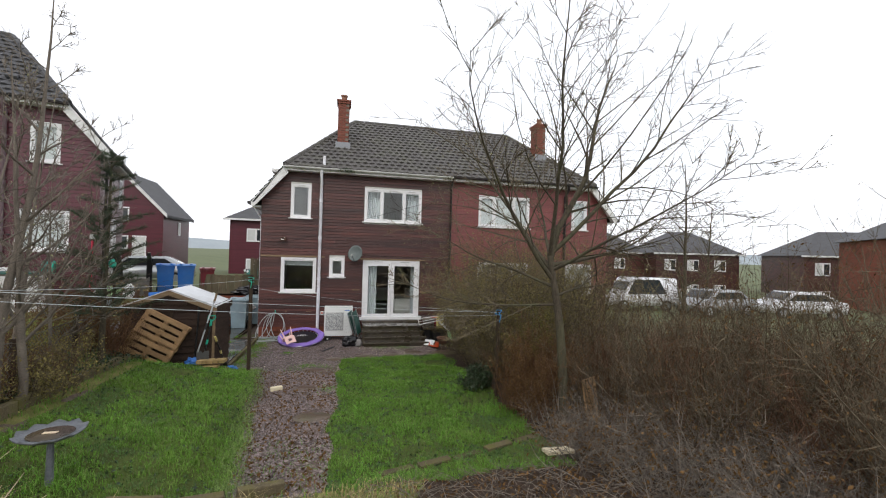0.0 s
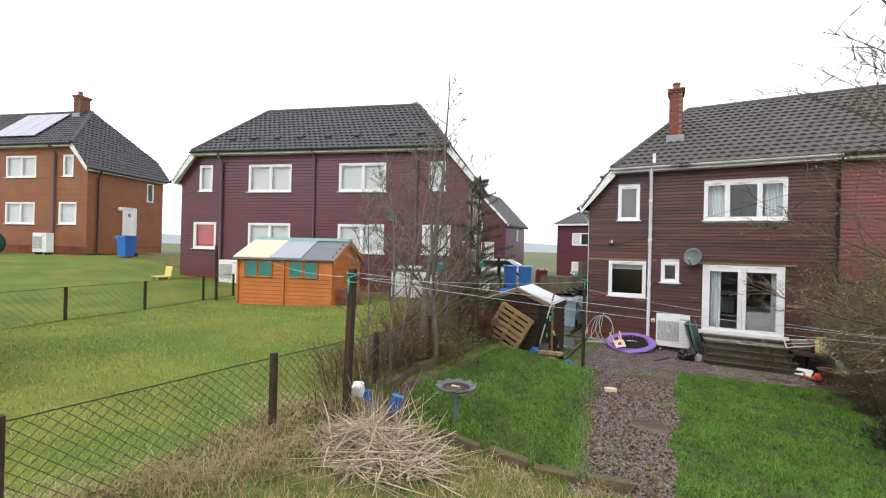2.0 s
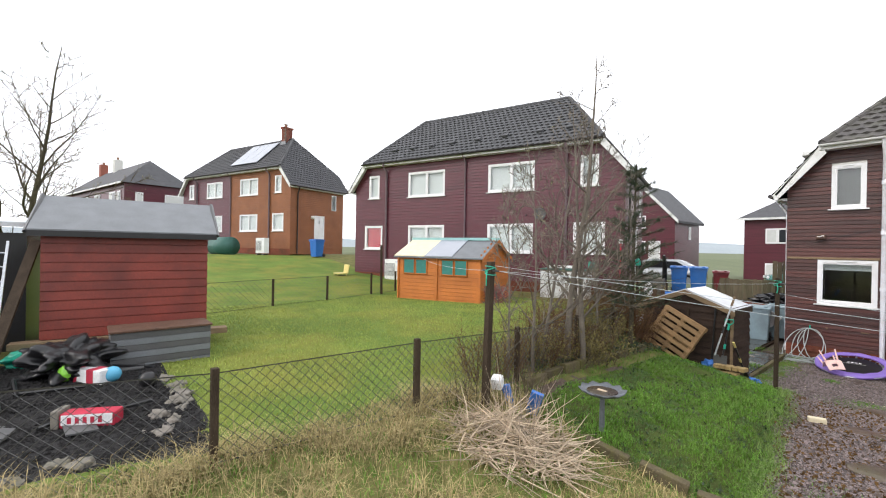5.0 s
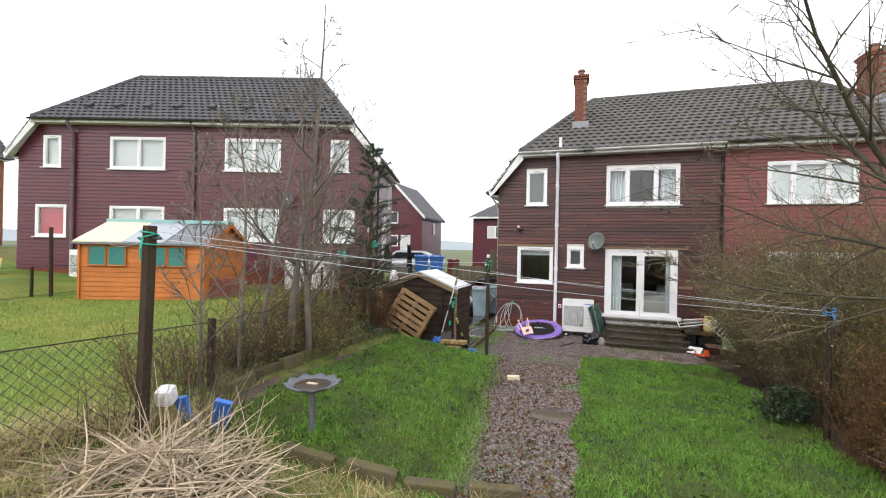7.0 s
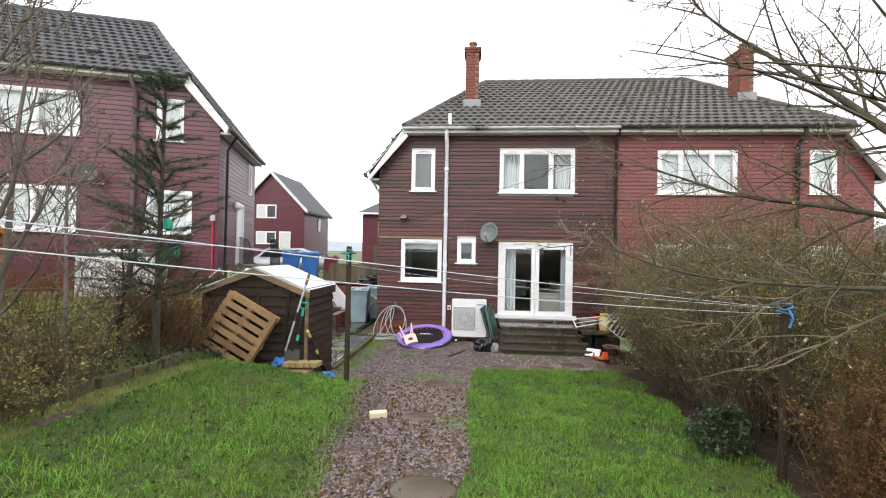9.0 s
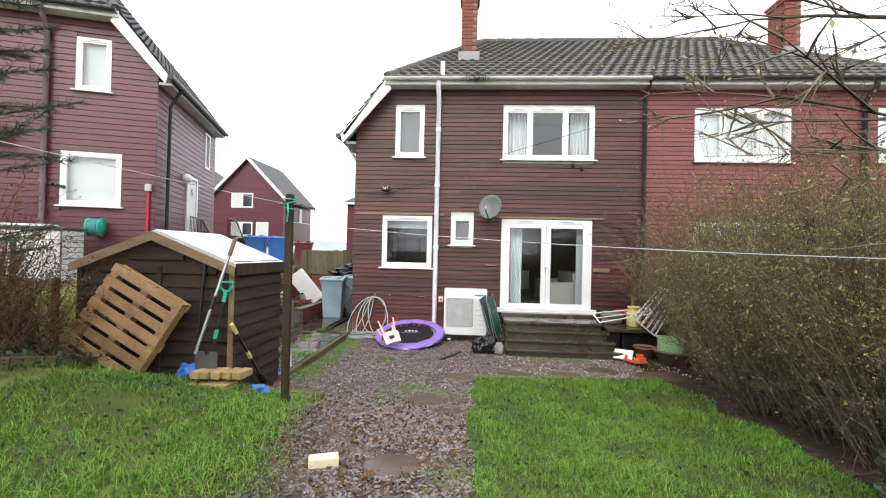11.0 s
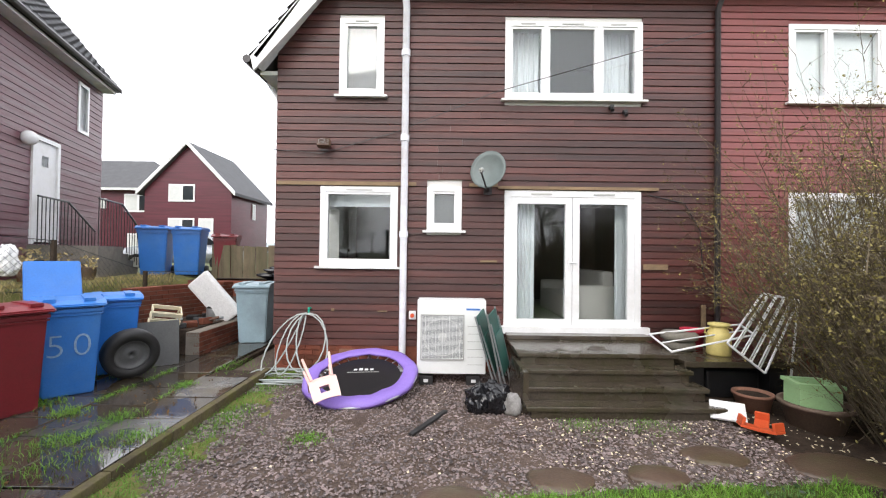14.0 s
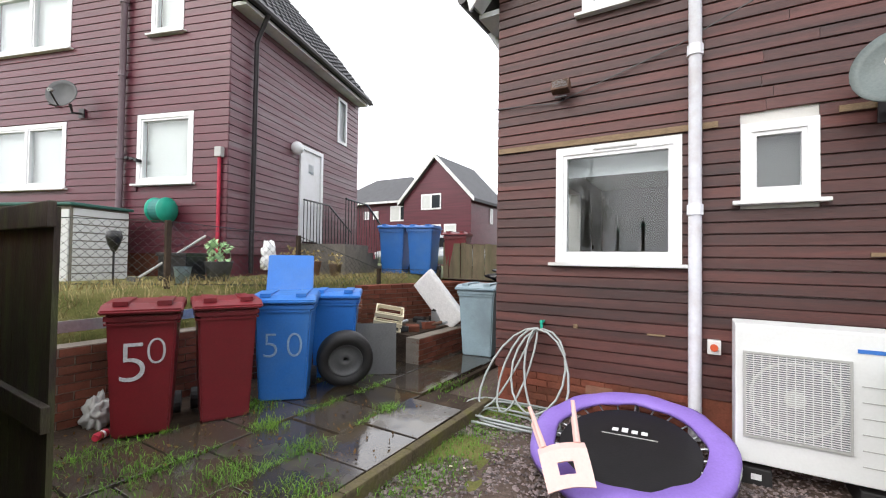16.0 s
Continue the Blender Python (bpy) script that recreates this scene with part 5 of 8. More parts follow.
def wheelie(m, w, d, h, mt, label, number="", paint=None, lid=0, size=0.3, small_second=False):
    t = thing("wheelie_bin", m, label, "bin", "wheelie bins")
    bm = bmesh.new()
    lo, hi = 0.8, 1.0
    prof = [(0.0, lo), (h * 0.86, 0.97), (h * 0.86, hi + 0.05), (h * 0.93, hi + 0.05)]
    rings = []
    for z, s in prof:
        yb = d / 2
        rings.append([bm.verts.new(p) for p in ((-w / 2 * s, -d / 2 * s, z), (w / 2 * s, -d / 2 * s, z), (w / 2 * s, yb * min(s, 1), z), (-w / 2 * s, yb * min(s, 1), z))])
    for p, q in zip(rings, rings[1:]):
        for k in range(4):
            bm.faces.new((p[k], p[(k + 1) % 4], q[(k + 1) % 4], q[k]))
    bm.faces.new(rings[0][::-1])
    bm.faces.new(rings[-1])
    bmesh.ops.bevel(bm, geom=bm.edges[:], offset=0.018, segments=2, affect="EDGES")
    part("body", bm, mt, t)
    bm = bmesh.new()
    prism(bm, [(-d / 2 - 0.06, 0), (-d / 2 - 0.06, 0.03), (-d / 2 + 0.05, 0.075), (d / 2 - 0.08, 0.085), (d / 2 + 0.03, 0.04), (d / 2 + 0.03, 0)], -w / 2 - 0.035, w / 2 + 0.035, "x")
    bmesh.ops.bevel(bm, geom=bm.edges[:], offset=0.012, segments=2, affect="EDGES")
    for k in (-1, 1):
        bx(bm, k * w * 0.3 - 0.05, k * w * 0.3 + 0.05, -d / 2, d / 2 - 0.1, 0.06, 0.095)
    l = part("lid", bm, mt, t)
    hinge = Matrix.Translation((0, d / 2, h * 0.93)) @ Matrix.Rotation(radians(-lid), 4, "X") @ Matrix.Translation((0, -d / 2, 0))
    l.matrix_local = hinge
    part("handle", rods([((-w * 0.42, d / 2 + 0.06, h * 0.9), (w * 0.42, d / 2 + 0.06, h * 0.9)), ((-w * 0.42, d / 2, h * 0.88), (-w * 0.42, d / 2 + 0.06, h * 0.9)), ((w * 0.42, d / 2, h * 0.88), (w * 0.42, d / 2 + 0.06, h * 0.9))], 0.016, 8), mt, t)
    for s in (-1, 1):
        x = s * w * 0.46
        wh = part("wheel", rod(bmesh.new(), (x - 0.03, d / 2 - 0.02, 0.1), (x + 0.03, d / 2 - 0.02, 0.1), 0.1, seg=18), M_RUBBER, t)
        part("hub", rod(bmesh.new(), (x - 0.034, d / 2 - 0.02, 0.1), (x + 0.034, d / 2 - 0.02, 0.1), 0.045, seg=12), M_BLACK, wh)
    for i, chh in enumerate(number):
        cu = bpy.data.curves.new("number", "FONT")
        cu.body, cu.size, cu.extrude, cu.offset = chh, size * (0.68 if small_second and i else 1.0), 0.002, -0.007
        fo = new("painted_number", cu)
        fo.data.materials.append(paint)
        fo.parent = t
        fo["label"] = "hand painted house number"
        fo.matrix_local = Matrix.Translation((-w * 0.36 + i * w * 0.4, -d / 2 * (0.8 + 0.17 * (0.42 + (0.12 if small_second and i else 0)) / 0.86) - 0.006, h * (0.42 + (0.12 if small_second and i else 0)))) @ Matrix.Rotation(math.pi / 2 + math.atan(d / 2 * 0.17 / (0.86 * h)), 4, "X")
    return t


ZP = 0.09
wheelie(local(-4.33, 12.95, ZP, 60), 0.48, 0.54, 1.06, M_REDBIN, "dark red wheelie bin with white hand painted number", "50", M_PAINTG, size=0.46, small_second=True)
wheelie(local(-4.1, 13.5, ZP, 64), 0.48, 0.54, 1.06, M_REDBIN, "dark red wheelie bin with a scuffed plain front")
wheelie(local(-4.08, 14.18, ZP, 44), 0.56, 0.66, 1.06, M_BLUEBIN, "bright blue wheelie bin with faint painted number", "50", M_PAINTY, size=0.36)
wheelie(local(-4.62, 14.62, ZP, 48), 0.5, 0.5, 1.05, M_BLUEBIN, "bright blue wheelie bin with its lid thrown open", "", None, lid=118)
wheelie(local(-4.25, 15.05, ZP, 40), 0.56, 0.6, 1.03, M_BLUEBIN, "bright blue wheelie bin behind the tyre")
wheelie(local(-3.2, 17.1, ZP, 8), 0.56, 0.66, 1.06, M_GREYBIN, "pale grey wheelie bin by the house corner")
wheelie(local(-2.85, 18.0, ZP, 4), 0.56, 0.66, 1.06, M_GREYBIN, "pale grey wheelie bin by the house corner")
for x, y, r in ((-6.3, 18.9, 20), (-5.65, 19.1, 16)):
    wheelie(local(x, y, ground_z(x, y), r), 0.58, 0.7, 1.08, M_BLUEBIN, "blue wheelie bin standing on the raised ground")
wheelie(local(-5.0, 19.5, ground_z(-5.0, 19.5), 16), 0.5, 0.6, 1.02, M_REDBIN, "dark red wheelie bin standing on the raised ground")

t = thing("car_wheel", local(-3.72, 14.68, 0.41, 50, 10), "car tyre on a black steel rim leaning on a bin", "wheel")
bm = bmesh.new()
lathe(bm, [(0.19, -0.09), (0.27, -0.1), (0.305, -0.07), (0.31, 0.0), (0.305, 0.07), (0.27, 0.1), (0.19, 0.09), (0.18, 0.0)], pose(0, 0, 0, 90), 32)
part("tyre", bm, M_RUBBER, t, "", True)
bm = bmesh.new()
lathe(bm, [(0.19, -0.08), (0.19, 0.08), (0.165, 0.06), (0.13, 0.02), (0.07, 0.05), (0.03, 0.055), (0.02, 0.0)], pose(0, 0, 0, 90), 24)
part("rim", bm, M_FANDK, t, "black steel rim", True)
t = thing("dark_board", local(-3.78, 15.2, 0.1, 40, -8), "dark board leaning beside the tyre", "board")
part("board", box(-0.3, 0.3, -0.01, 0.01, 0, 0.62), M_FANDK, t)


def brick_wall(name, a, b, z0, z1, label, thick=0.22, maxbricks=300):
    """A garden wall of single bricks from a to b."""
    a, b = Vector((*a, 0)), Vector((*b, 0))
    L = (b - a).length
    rot = math.degrees(math.atan2(b.y - a.y, b.x - a.x))
    t = thing(name, local(a.x, a.y, z0, rot), label, "wall", kind="structure")
    part("core", box(0, L, 0.01, thick, -0.1, z1 - z0 - 0.07), M_MORTAR, t)
    nb = int((z1 - z0) / 0.075)
    cnt = 0
    for k in range(nb):
        off = 0.1125 * (k % 2)
        u = -off
        while u < L:
            p, q = max(u, 0), min(u + 0.213, L)
            if q - p > 0.04 and cnt < maxbricks:
                ob = new("brick", WALL_BRICK)
                ob.parent = t
                ob.location = (p, random.uniform(-0.006, 0.004), k * 0.075)
                ob.scale = (q - p, thick if k == nb - 1 else 0.1, 1)
                cnt += 1
            u += 0.225
    return t


WALL_BRICK = mesh_of("brick", box(0, 1, 0, 1, 0, 0.064), M_BRICK)
brick_wall("brick_wall", (-4.86, 12.2), (-4.86, 16.2), 0.0, 0.82, "low red brick retaining wall behind the bins")
brick_wall("brick_wall", (-3.55, 15.9), (-3.55, 18.35), 0.0, 0.52, "lower tier of red brick retaining wall with rubble on top")
brick_wall("brick_wall", (-4.86, 16.2), (-4.2, 18.4), 0.5, 1.12, "upper tier of red brick retaining wall")
t = thing("earth_bank", local(0, 0, 0), "bank of soil held behind the low brick wall", "soil bank", kind="structure")
bm = bmesh.new()
prism(bm, [(-3.76, 15.95), (-3.76, 18.3), (-4.3, 18.3), (-4.9, 16.2), (-4.7, 15.95)], -0.02, 0.47, "z")
part("soil", bm, M_SOIL, t)
bm = bmesh.new()
prism(bm, [(-2.0, 18.28), (-2.0, 19.0), (-5.2, 19.0), (-5.2, 18.28)], -0.1, 1.1, "z")
part("soil", bm, M_BRICK, t)
# junk on the bank
rng = random.Random(11)
for k in range(22):
    x, y = -3.7 - rng.random() * 0.7, 16.1 + rng.random() * 1.9
    mt = rng.choice((M_BRICK, M_BRICK, M_RUST, M_STEEL, M_BLACK, M_BLACK))
    t = thing("rubble", local(x, y, 0.5, rng.uniform(0, 90), rng.uniform(-20, 20)), "broken brick or metal scrap on the soil bank", "rubble", "scrap on the bank")
    if mt in (M_STEEL, M_RUST):
        part("scrap", rods([((0, 0, 0.02), (rng.uniform(0.1, 0.35), 0, rng.uniform(0.02, 0.2)))], 0.025, 8), mt, t)
    else:
        part("scrap", box(-0.1, 0.1, -0.05, 0.05, -0.03, 0.05 + 0.05 * rng.random(), None, 0.012), mt, t)
t = thing("milk_can", local(-4.0, 17.1, 0.48), "old steel cylinder with black straps among the scrap", "canister")
part("body", lathe(bmesh.new(), [(0.11, 0), (0.12, 0.03), (0.12, 0.34), (0.1, 0.42), (0.05, 0.46), (0.05, 0.5), (0.01, 0.5)], None, 18), M_STEEL, t, "", True)
part("strap", lathe(bmesh.new(), [(0.125, 0.2), (0.125, 0.25), (0.118, 0.25), (0.118, 0.2)], None, 18), M_BLACK, t)
t = thing("crate", local(-4.2, 16.0, 0.52, 40, 22, 10), "cream wooden slatted crate tipped on the bank", "crate")
for z in (0.0, 0.12, 0.24):
    for a in ((-0.2, 0.2, -0.14, -0.125), (-0.2, 0.2, 0.125, 0.14)):
        part("slat", box(*a, z, z + 0.06), M_CREAMSHEET, t)
    for a in ((-0.2, -0.185, -0.125, 0.125), (0.185, 0.2, -0.125, 0.125)):
        part("slat", box(*a, z, z + 0.06), M_CREAMSHEET, t)
for x, y in ((-0.18, -0.12), (0.16, -0.12), (-0.18, 0.1), (0.16, 0.1)):
    part("post", box(x, x + 0.02, y, y + 0.02, 0, 0.3), M_CREAMSHEET, t)
t = thing("foam_board", local(-3.62, 17.05, 0.5, -18, 20, -34), "white padded board leaning behind the grey bin", "board")
part("board", box(-0.25, 0.25, -0.05, 0.05, 0, 0.95, None, 0.045), M_PAINTW, t)
t = thing("foam_board", local(-3.3, 17.75, 0.55, 6, 30, 40), "white padded board leaning behind the grey bin", "board")
part("board", box(-0.3, 0.3, -0.04, 0.04, 0, 0.6, None, 0.035), M_PAINTW, t)
lump("black_tarpaulin", local(-3.1, 18.75, 1.08), 0.6, 0.3, 0.2, M_BAG, "heap of black tarpaulin beside the fence", "tarpaulin", 6, 0.6, 5, 2.2)

# paving of the side yard
SLABM = mesh_of("paving_slab", box(0, 1, 0, 1, -0.05, 0.0, None, 0.008), M_SLAB)
t = thing("paved_path", local(0, 0, 0.1), "wet grey paving slabs along the side of the house", "paving", kind="structure")
cols = [-4.05, -3.45, -2.85, -2.24]
for i, (a, b) in enumerate(zip(cols, cols[1:])):
    y = 11.6 + 0.2 * (i % 2)
    while y < 18.1:
        l = (0.6, 0.9, 0.6, 0.75)[int(y * 3 + i) % 4]
        if not (i == 2 and y + l > 15.2):
            ob = new("paving_slab", SLABM)
            ob.parent = t
            ob.location = (a + 0.008, y, random.uniform(-0.012, 0.008))
            ob.scale = (b - a - 0.02, l - 0.02, 1)
            ob.rotation_euler = (random.uniform(-0.012, 0.012), random.uniform(-0.012, 0.012), 0)
        y += l
part("paving_bed", box(-4.95, -2.2, 11.6, 15.2, -0.2, -0.035), M_SOIL, t)
part("paving_bed", box(-4.95, -2.8, 15.2, 18.2, -0.2, -0.035), M_SOIL, t)
for k in range(5):
    part("edging", box(-2.23, -2.15, 11.7 + k * 0.7, 12.39 + k * 0.7, -0.2, 0.01, None, 0.012), M_BLOCK, t, "mossy stone edging")

# timber fence closing the side yard
M_YARDFENCE = mat("grey_fence_boards", (0.12, 0.095, 0.06), 0.85, 0.4, 4, 0.4, 60, stretch=(3, 3, 0.6), dirt=(0.1, 0.11, 0.05), dirt_amt=0.5, rand=0.35)
t = thing("timber_fence", local(0, 0, 0), "weathered upright board fence across the side yard", "fence")
for k in range(22):
    x = -5.2 + k * 0.145
    part("board", box(x, x + 0.135, 19.2 + 0.02 * (k % 2), 19.222 + 0.02 * (k % 2), 1.0, 2.12 + random.uniform(-0.03, 0.03) + (0.43 if x > -3.4 else -0.25)), M_YARDFENCE, t)
for z in (1.2, 1.75):
    part("rail", box(-5.2, -2.0, 19.25, 19.3, z, z + 0.07), M_POST, t)

# ladder on the wall top, spade, rubbish
t = thing("ladder", local(-5.0, 12.9, 0.9, 92, 0, 0), "aluminium ladder lying along the retaining wall", "ladder")
for y in (-0.02, 0.36):
    part("rail", box(-1.2, 1.2, y, y + 0.03, -0.04, 0.06), M_STEEL, t)
for k in range(8):
    part("rung", rods([((-1.05 + k * 0.3, 0, 0.01), (-1.05 + k * 0.3, 0.37, 0.01))], 0.016), M_STEEL, t)
t = thing("garden_spade", local(-4.75, 12.9, 0.02, 10, -6), "grey tool handle leaning on the brick wall", "tool")
part("shaft", rods([((0, 0, 0), (0, 0, 0.9))], 0.022, 8), M_GRILLE, t)
part("grip", box(-0.05, 0.05, -0.02, 0.02, 0.86, 0.95, None, 0.012), M_GRILLE, t)
lump("plastic_bag", local(-4.75, 12.78, 0.04), 0.12, 0.1, 0.16, M_GRILLE, "crumpled clear plastic bag on the paving", "bag", 12, 0.5, 4, 3)
t = thing("drink_can", local(-4.42, 12.72, 0.1, 30, 90), "crushed red and white drink can on the paving", "can")
part("can", lathe(bmesh.new(), [(0.027, 0), (0.033, 0.01), (0.033, 0.1), (0.026, 0.115), (0.01, 0.113)], None, 14), M_REDP, t)
part("band", lathe(bmesh.new(), [(0.0335, 0.04), (0.0335, 0.06), (0.033, 0.06)], None, 14), M_PAINTW, t)

# ---- sheds ----


def lap_shed(t, w, d, zb, ze, za, mt, board=0.12, name="wall_board", gable_mt=None):
    """Boarded box, w wide (x), d deep (y), gables at the ends of y, apex over the middle of x; boards are parts."""
    part("carcass", box(0.02, w - 0.02, 0.02, d - 0.02, zb, ze), mt, t)
    bm = bmesh.new()
    prism(bm, [(0.02, ze), (w - 0.02, ze), (w / 2, za - 0.02)], 0.02, d - 0.02)
    part("carcass", bm, mt, t)
    prof = lap_profile(board)
    bm = bmesh.new()
    prism(bm, prof, 0, 1, "x")
    um = mesh_of(name, bm, gable_mt or mt)
    n = int((za - zb) / board)
    for k in range(n):
        z = zb + k * board
        for front in (0, 1):
            half = w / 2 if z + board < ze else max(0.0, w / 2 * (za - z - board - 0.02) / (za - ze))
            if half < 0.08:
                continue
            ob = new(name, um)
            ob.parent = t
            ob.scale = (2 * half, 1, 1)
            ob.location = (w / 2 - half, 0.02, z) if not front else (w / 2 + half, d - 0.02, z)
            ob.rotation_euler = (0, 0, math.pi * front)
        if z < ze - 0.03:
            for side in (0, 1):
                ob = new(name, um)
                ob.parent = t
                ob.scale = (d, 1, 1)
                ob.location = (0.02, d, z) if not side else (w - 0.02, 0, z)
                ob.rotation_euler = (0, 0, -math.pi / 2 if not side else math.pi / 2)


def pitched(w, d, ze, za, over=0.1, thick=0.04):
    out = []
    for s in (0, 1):
        bm = bmesh.new()
        sl = (za - ze) / (w / 2)
        a, b = (-over, ze - over * sl), (w / 2, za)
        pts = [(a[0], a[1] + 0.01), (b[0], b[1] + 0.01), (b[0], b[1] + 0.01 + thick), (a[0], a[1] + 0.01 + thick)]
        prism(bm, [((w - u) if s else u, z) for u, z in pts], -over, d + over)
        out.append(bm)
    return out


# the brown tool shed
t = thing("garden_shed", local(-3.9, 10.38, 0.0), "small weathered dark brown timber shed with pale sheet roof", "shed")
lap_shed(t, 1.75, 1.13, 0.12, 1.66, 2.0, M_WOODDK, 0.145)
for bm in pitched(1.75, 1.13, 1.66, 2.0, 0.03):
    part("roof", bm, M_SHEET, t, "pale sheet roof")
bm = bmesh.new()
for s in (0, 1):
    a, b = (-0.05, 1.64), (0.875, 2.01)
    prism(bm, [((1.75 - u) if s else u, z) for u, z in ((a[0], a[1] - 0.07), (b[0], b[1] - 0.08), (b[0], b[1] + 0.02), (a[0], a[1] + 0.02))], -0.1, -0.08)
part("bargeboard", bm, M_WOODOLD, t, "pale timber bargeboard")
for x in (-0.01, 1.71, 0.9):
    part("corner_batten", box(x, x + 0.05, -0.03, -0.005, 0.15, 1.64), M_WOODOLD if x > 1 else M_POST, t)
part("side_fascia", box(1.785, 1.8, -0.04, 1.15, 1.57, 1.7), M_POST, t)

t = thing("shed_door", local(-3.3, 11.78, 0.06), "dark loose timber door standing behind the brown shed, green with algae", "door")
M_ALGAE = mat("algae_boards", (0.035, 0.022, 0.016), 0.6, 0.5, 3, 0.4, 50, dirt=(0.09, 0.12, 0.03), dirt_amt=0.5, dirt_scale=4, stretch=(3, 3, 0.7))
for k in range(6):
    part("board", box(k * 0.15, k * 0.15 + 0.146, 0, 0.02, 0, 1.66), M_ALGAE, t)
for z in (0.12, 0.82, 1.58):
    part("rail", box(0, 0.93, -0.03, -0.001, z, z + 0.1, None, 0.006), M_ALGAE, t)


def pallet():
    c = Vector((-3.2, 10.18, 1.02))
    m = Matrix.Translation(c) @ Matrix.Rotation(radians(-12), 4, "X") @ Matrix.Rotation(radians(27), 4, "Y")
    t = thing("wooden_pallet", m, "weathered wooden pallet leaning on the brown shed", "pallet")
    for k in range(8):
        z = -0.53 + k * 0.135
        part("slat", box(-0.46, 0.46, -0.07, -0.05, z, z + 0.09), M_PALLET, t)
    for x in (-0.46, -0.05, 0.36):
        part("bearer", box(x, x + 0.09, -0.048, 0.045, -0.53, 0.5), M_PALLET, t)
    for z in (-0.53, -0.05, 0.42):
        part("slat", box(-0.46, 0.46, 0.047, 0.065, z, z + 0.09), M_PALLET, t)


pallet()


def tool(name, a, b, label, head, grip, shaft, hm, gm, extra=None):
    a, b = Vector(a), Vector(b)
    t = thing(name, Matrix.Translation(a), label, "garden tool", "garden tools")
    d = b - a
    part("shaft", rod(bmesh.new(), d * 0.12, d * 0.88, 0.016, seg=8), shaft, t)
    part("grip", rod(bmesh.new(), d * 0.86, d, 0.022, seg=8), gm, t)
    if extra:
        part("sleeve", rod(bmesh.new(), d * 0.45, d * 0.55, 0.022, seg=8), extra, t)
    if head == "spade":
        q = d.to_track_quat("Z", "Y").to_matrix().to_4x4()
        bm = bmesh.new()
        prism(bm, [(-0.11, 0.0), (0.11, 0.0), (0.12, 0.29), (0.035, 0.29), (0.0, 0.24), (-0.035, 0.29), (-0.12, 0.29)], -0.008, 0.004, "y", pose(0, 0, 0, 0, 0, 0))
        o = part("blade", bm, hm, t)
        part("d_grip", tube(bmesh.new(), [d + Vector((-0.02, 0, -0.02)), d + Vector((-0.07, 0, 0.03)), d + Vector((-0.07, 0, 0.08)), d + Vector((0.07, 0, 0.08)), d + Vector((0.07, 0, 0.03)), d + Vector((0.02, 0, -0.02))], 0.013, 6), gm, t)
    if head == "loppers":
        part("head", box(-0.05, 0.05, -0.02, 0.02, -0.02, 0.16, d.to_track_quat("Z", "Y").to_matrix().to_4x4(), 0.01), hm, t)
    return t


tool("spade", (-2.31, 10.18, 0.5), (-2.2, 10.32, 1.42), "spade with turquoise handle leaning on the shed", "spade", None, M_BLACK, M_FANDK, M_TURQ, M_TURQ)
tool("pole_pruner", (-2.42, 10.08, 0.62), (-2.12, 10.33, 1.97), "long silver pole with dark timber grip leaning on the shed", "pole", None, M_STEEL, M_BLACK, M_WOODOLD, M_BLACK)
tool("loppers", (-2.03, 10.88, 0.28), (-2.12, 10.3, 1.06), "black loppers with yellow grips leaning on the shed", "loppers", None, M_BLACK, M_BLACK, M_YELLOW, M_YELLOW)
tool("black_pole", (-2.5, 10.28, 0.45), (-2.45, 10.33, 1.7), "thin black pole standing against the shed", "pole", None, M_BLACK, M_BLACK, M_BLACK)

# yellow bricks and blue rags at the shed's foot
BB = mesh_of("loose_brick", box(0, 0.2, 0, 0.095, 0, 0.07, None, 0.006), mat("yellow_brick", (0.4, 0.28, 0.12), 0.85, 0.3, 8, 0.5, 60, dirt=(0.12, 0.11, 0.04), dirt_amt=0.5, rand=0.2))
for k in range(9):
    ob = new("loose_brick", BB)
    ob.location = (-2.3 + 0.105 * (k % 5), 10.02 + 0.01 * k - 0.1 * (k // 5), 0.55 if k < 5 else 0.44)
    ob.rotation_euler = (0, 0, radians(78 + 4 * (k % 3)))
    tagged(ob, "yellow brick stacked at the foot of the shed", "brick", "stacked yellow bricks")
t = thing("brick_footing", local(-2.4, 9.9, 0.33), "low mossy block under the stacked bricks", "block")
part("block", box(0, 0.62, 0.0, 0.34, -0.1, 0.11, None, 0.02), M_BLOCK, t)
lump("blue_rag", local(-1.75, 10.2, 0.36), 0.1, 0.07, 0.06, M_BLUEP, "scrap of blue plastic sheet by the shed", "rag", 2, 0.6)
lump("blue_rag", local(-2.5, 10.22, 0.5), 0.14, 0.07, 0.08, M_BLUEP, "scrap of blue plastic sheet by the shed", "rag", 8, 0.6)

# the orange summer shed on the next lawn
ORIGIN = Matrix.Translation((-11.3, 8.55, 1.1)) @ Matrix.Rotation(radians(20), 4, "Z")
t = thing("garden_shed", ORIGIN, "bright orange timber shed with teal windows and patched roof", "shed")
SW, SD = 3.05, 2.3
part("carcass", box(0.02, SW - 0.02, 0.02, SD - 0.02, 0, 1.45), M_SHED, t)
bm = bmesh.new()
prism(bm, [(0.02, 1.45), (SD - 0.02, 1.45), (SD / 2, 2.0)], 0.02, SW - 0.02, "x")
part("carcass", bm, M_SHED, t)
bm = bmesh.new()
prism(bm, flush_profile(0.12), 0, 1, "x")
um = mesh_of("wall_board", bm, M_SHED)
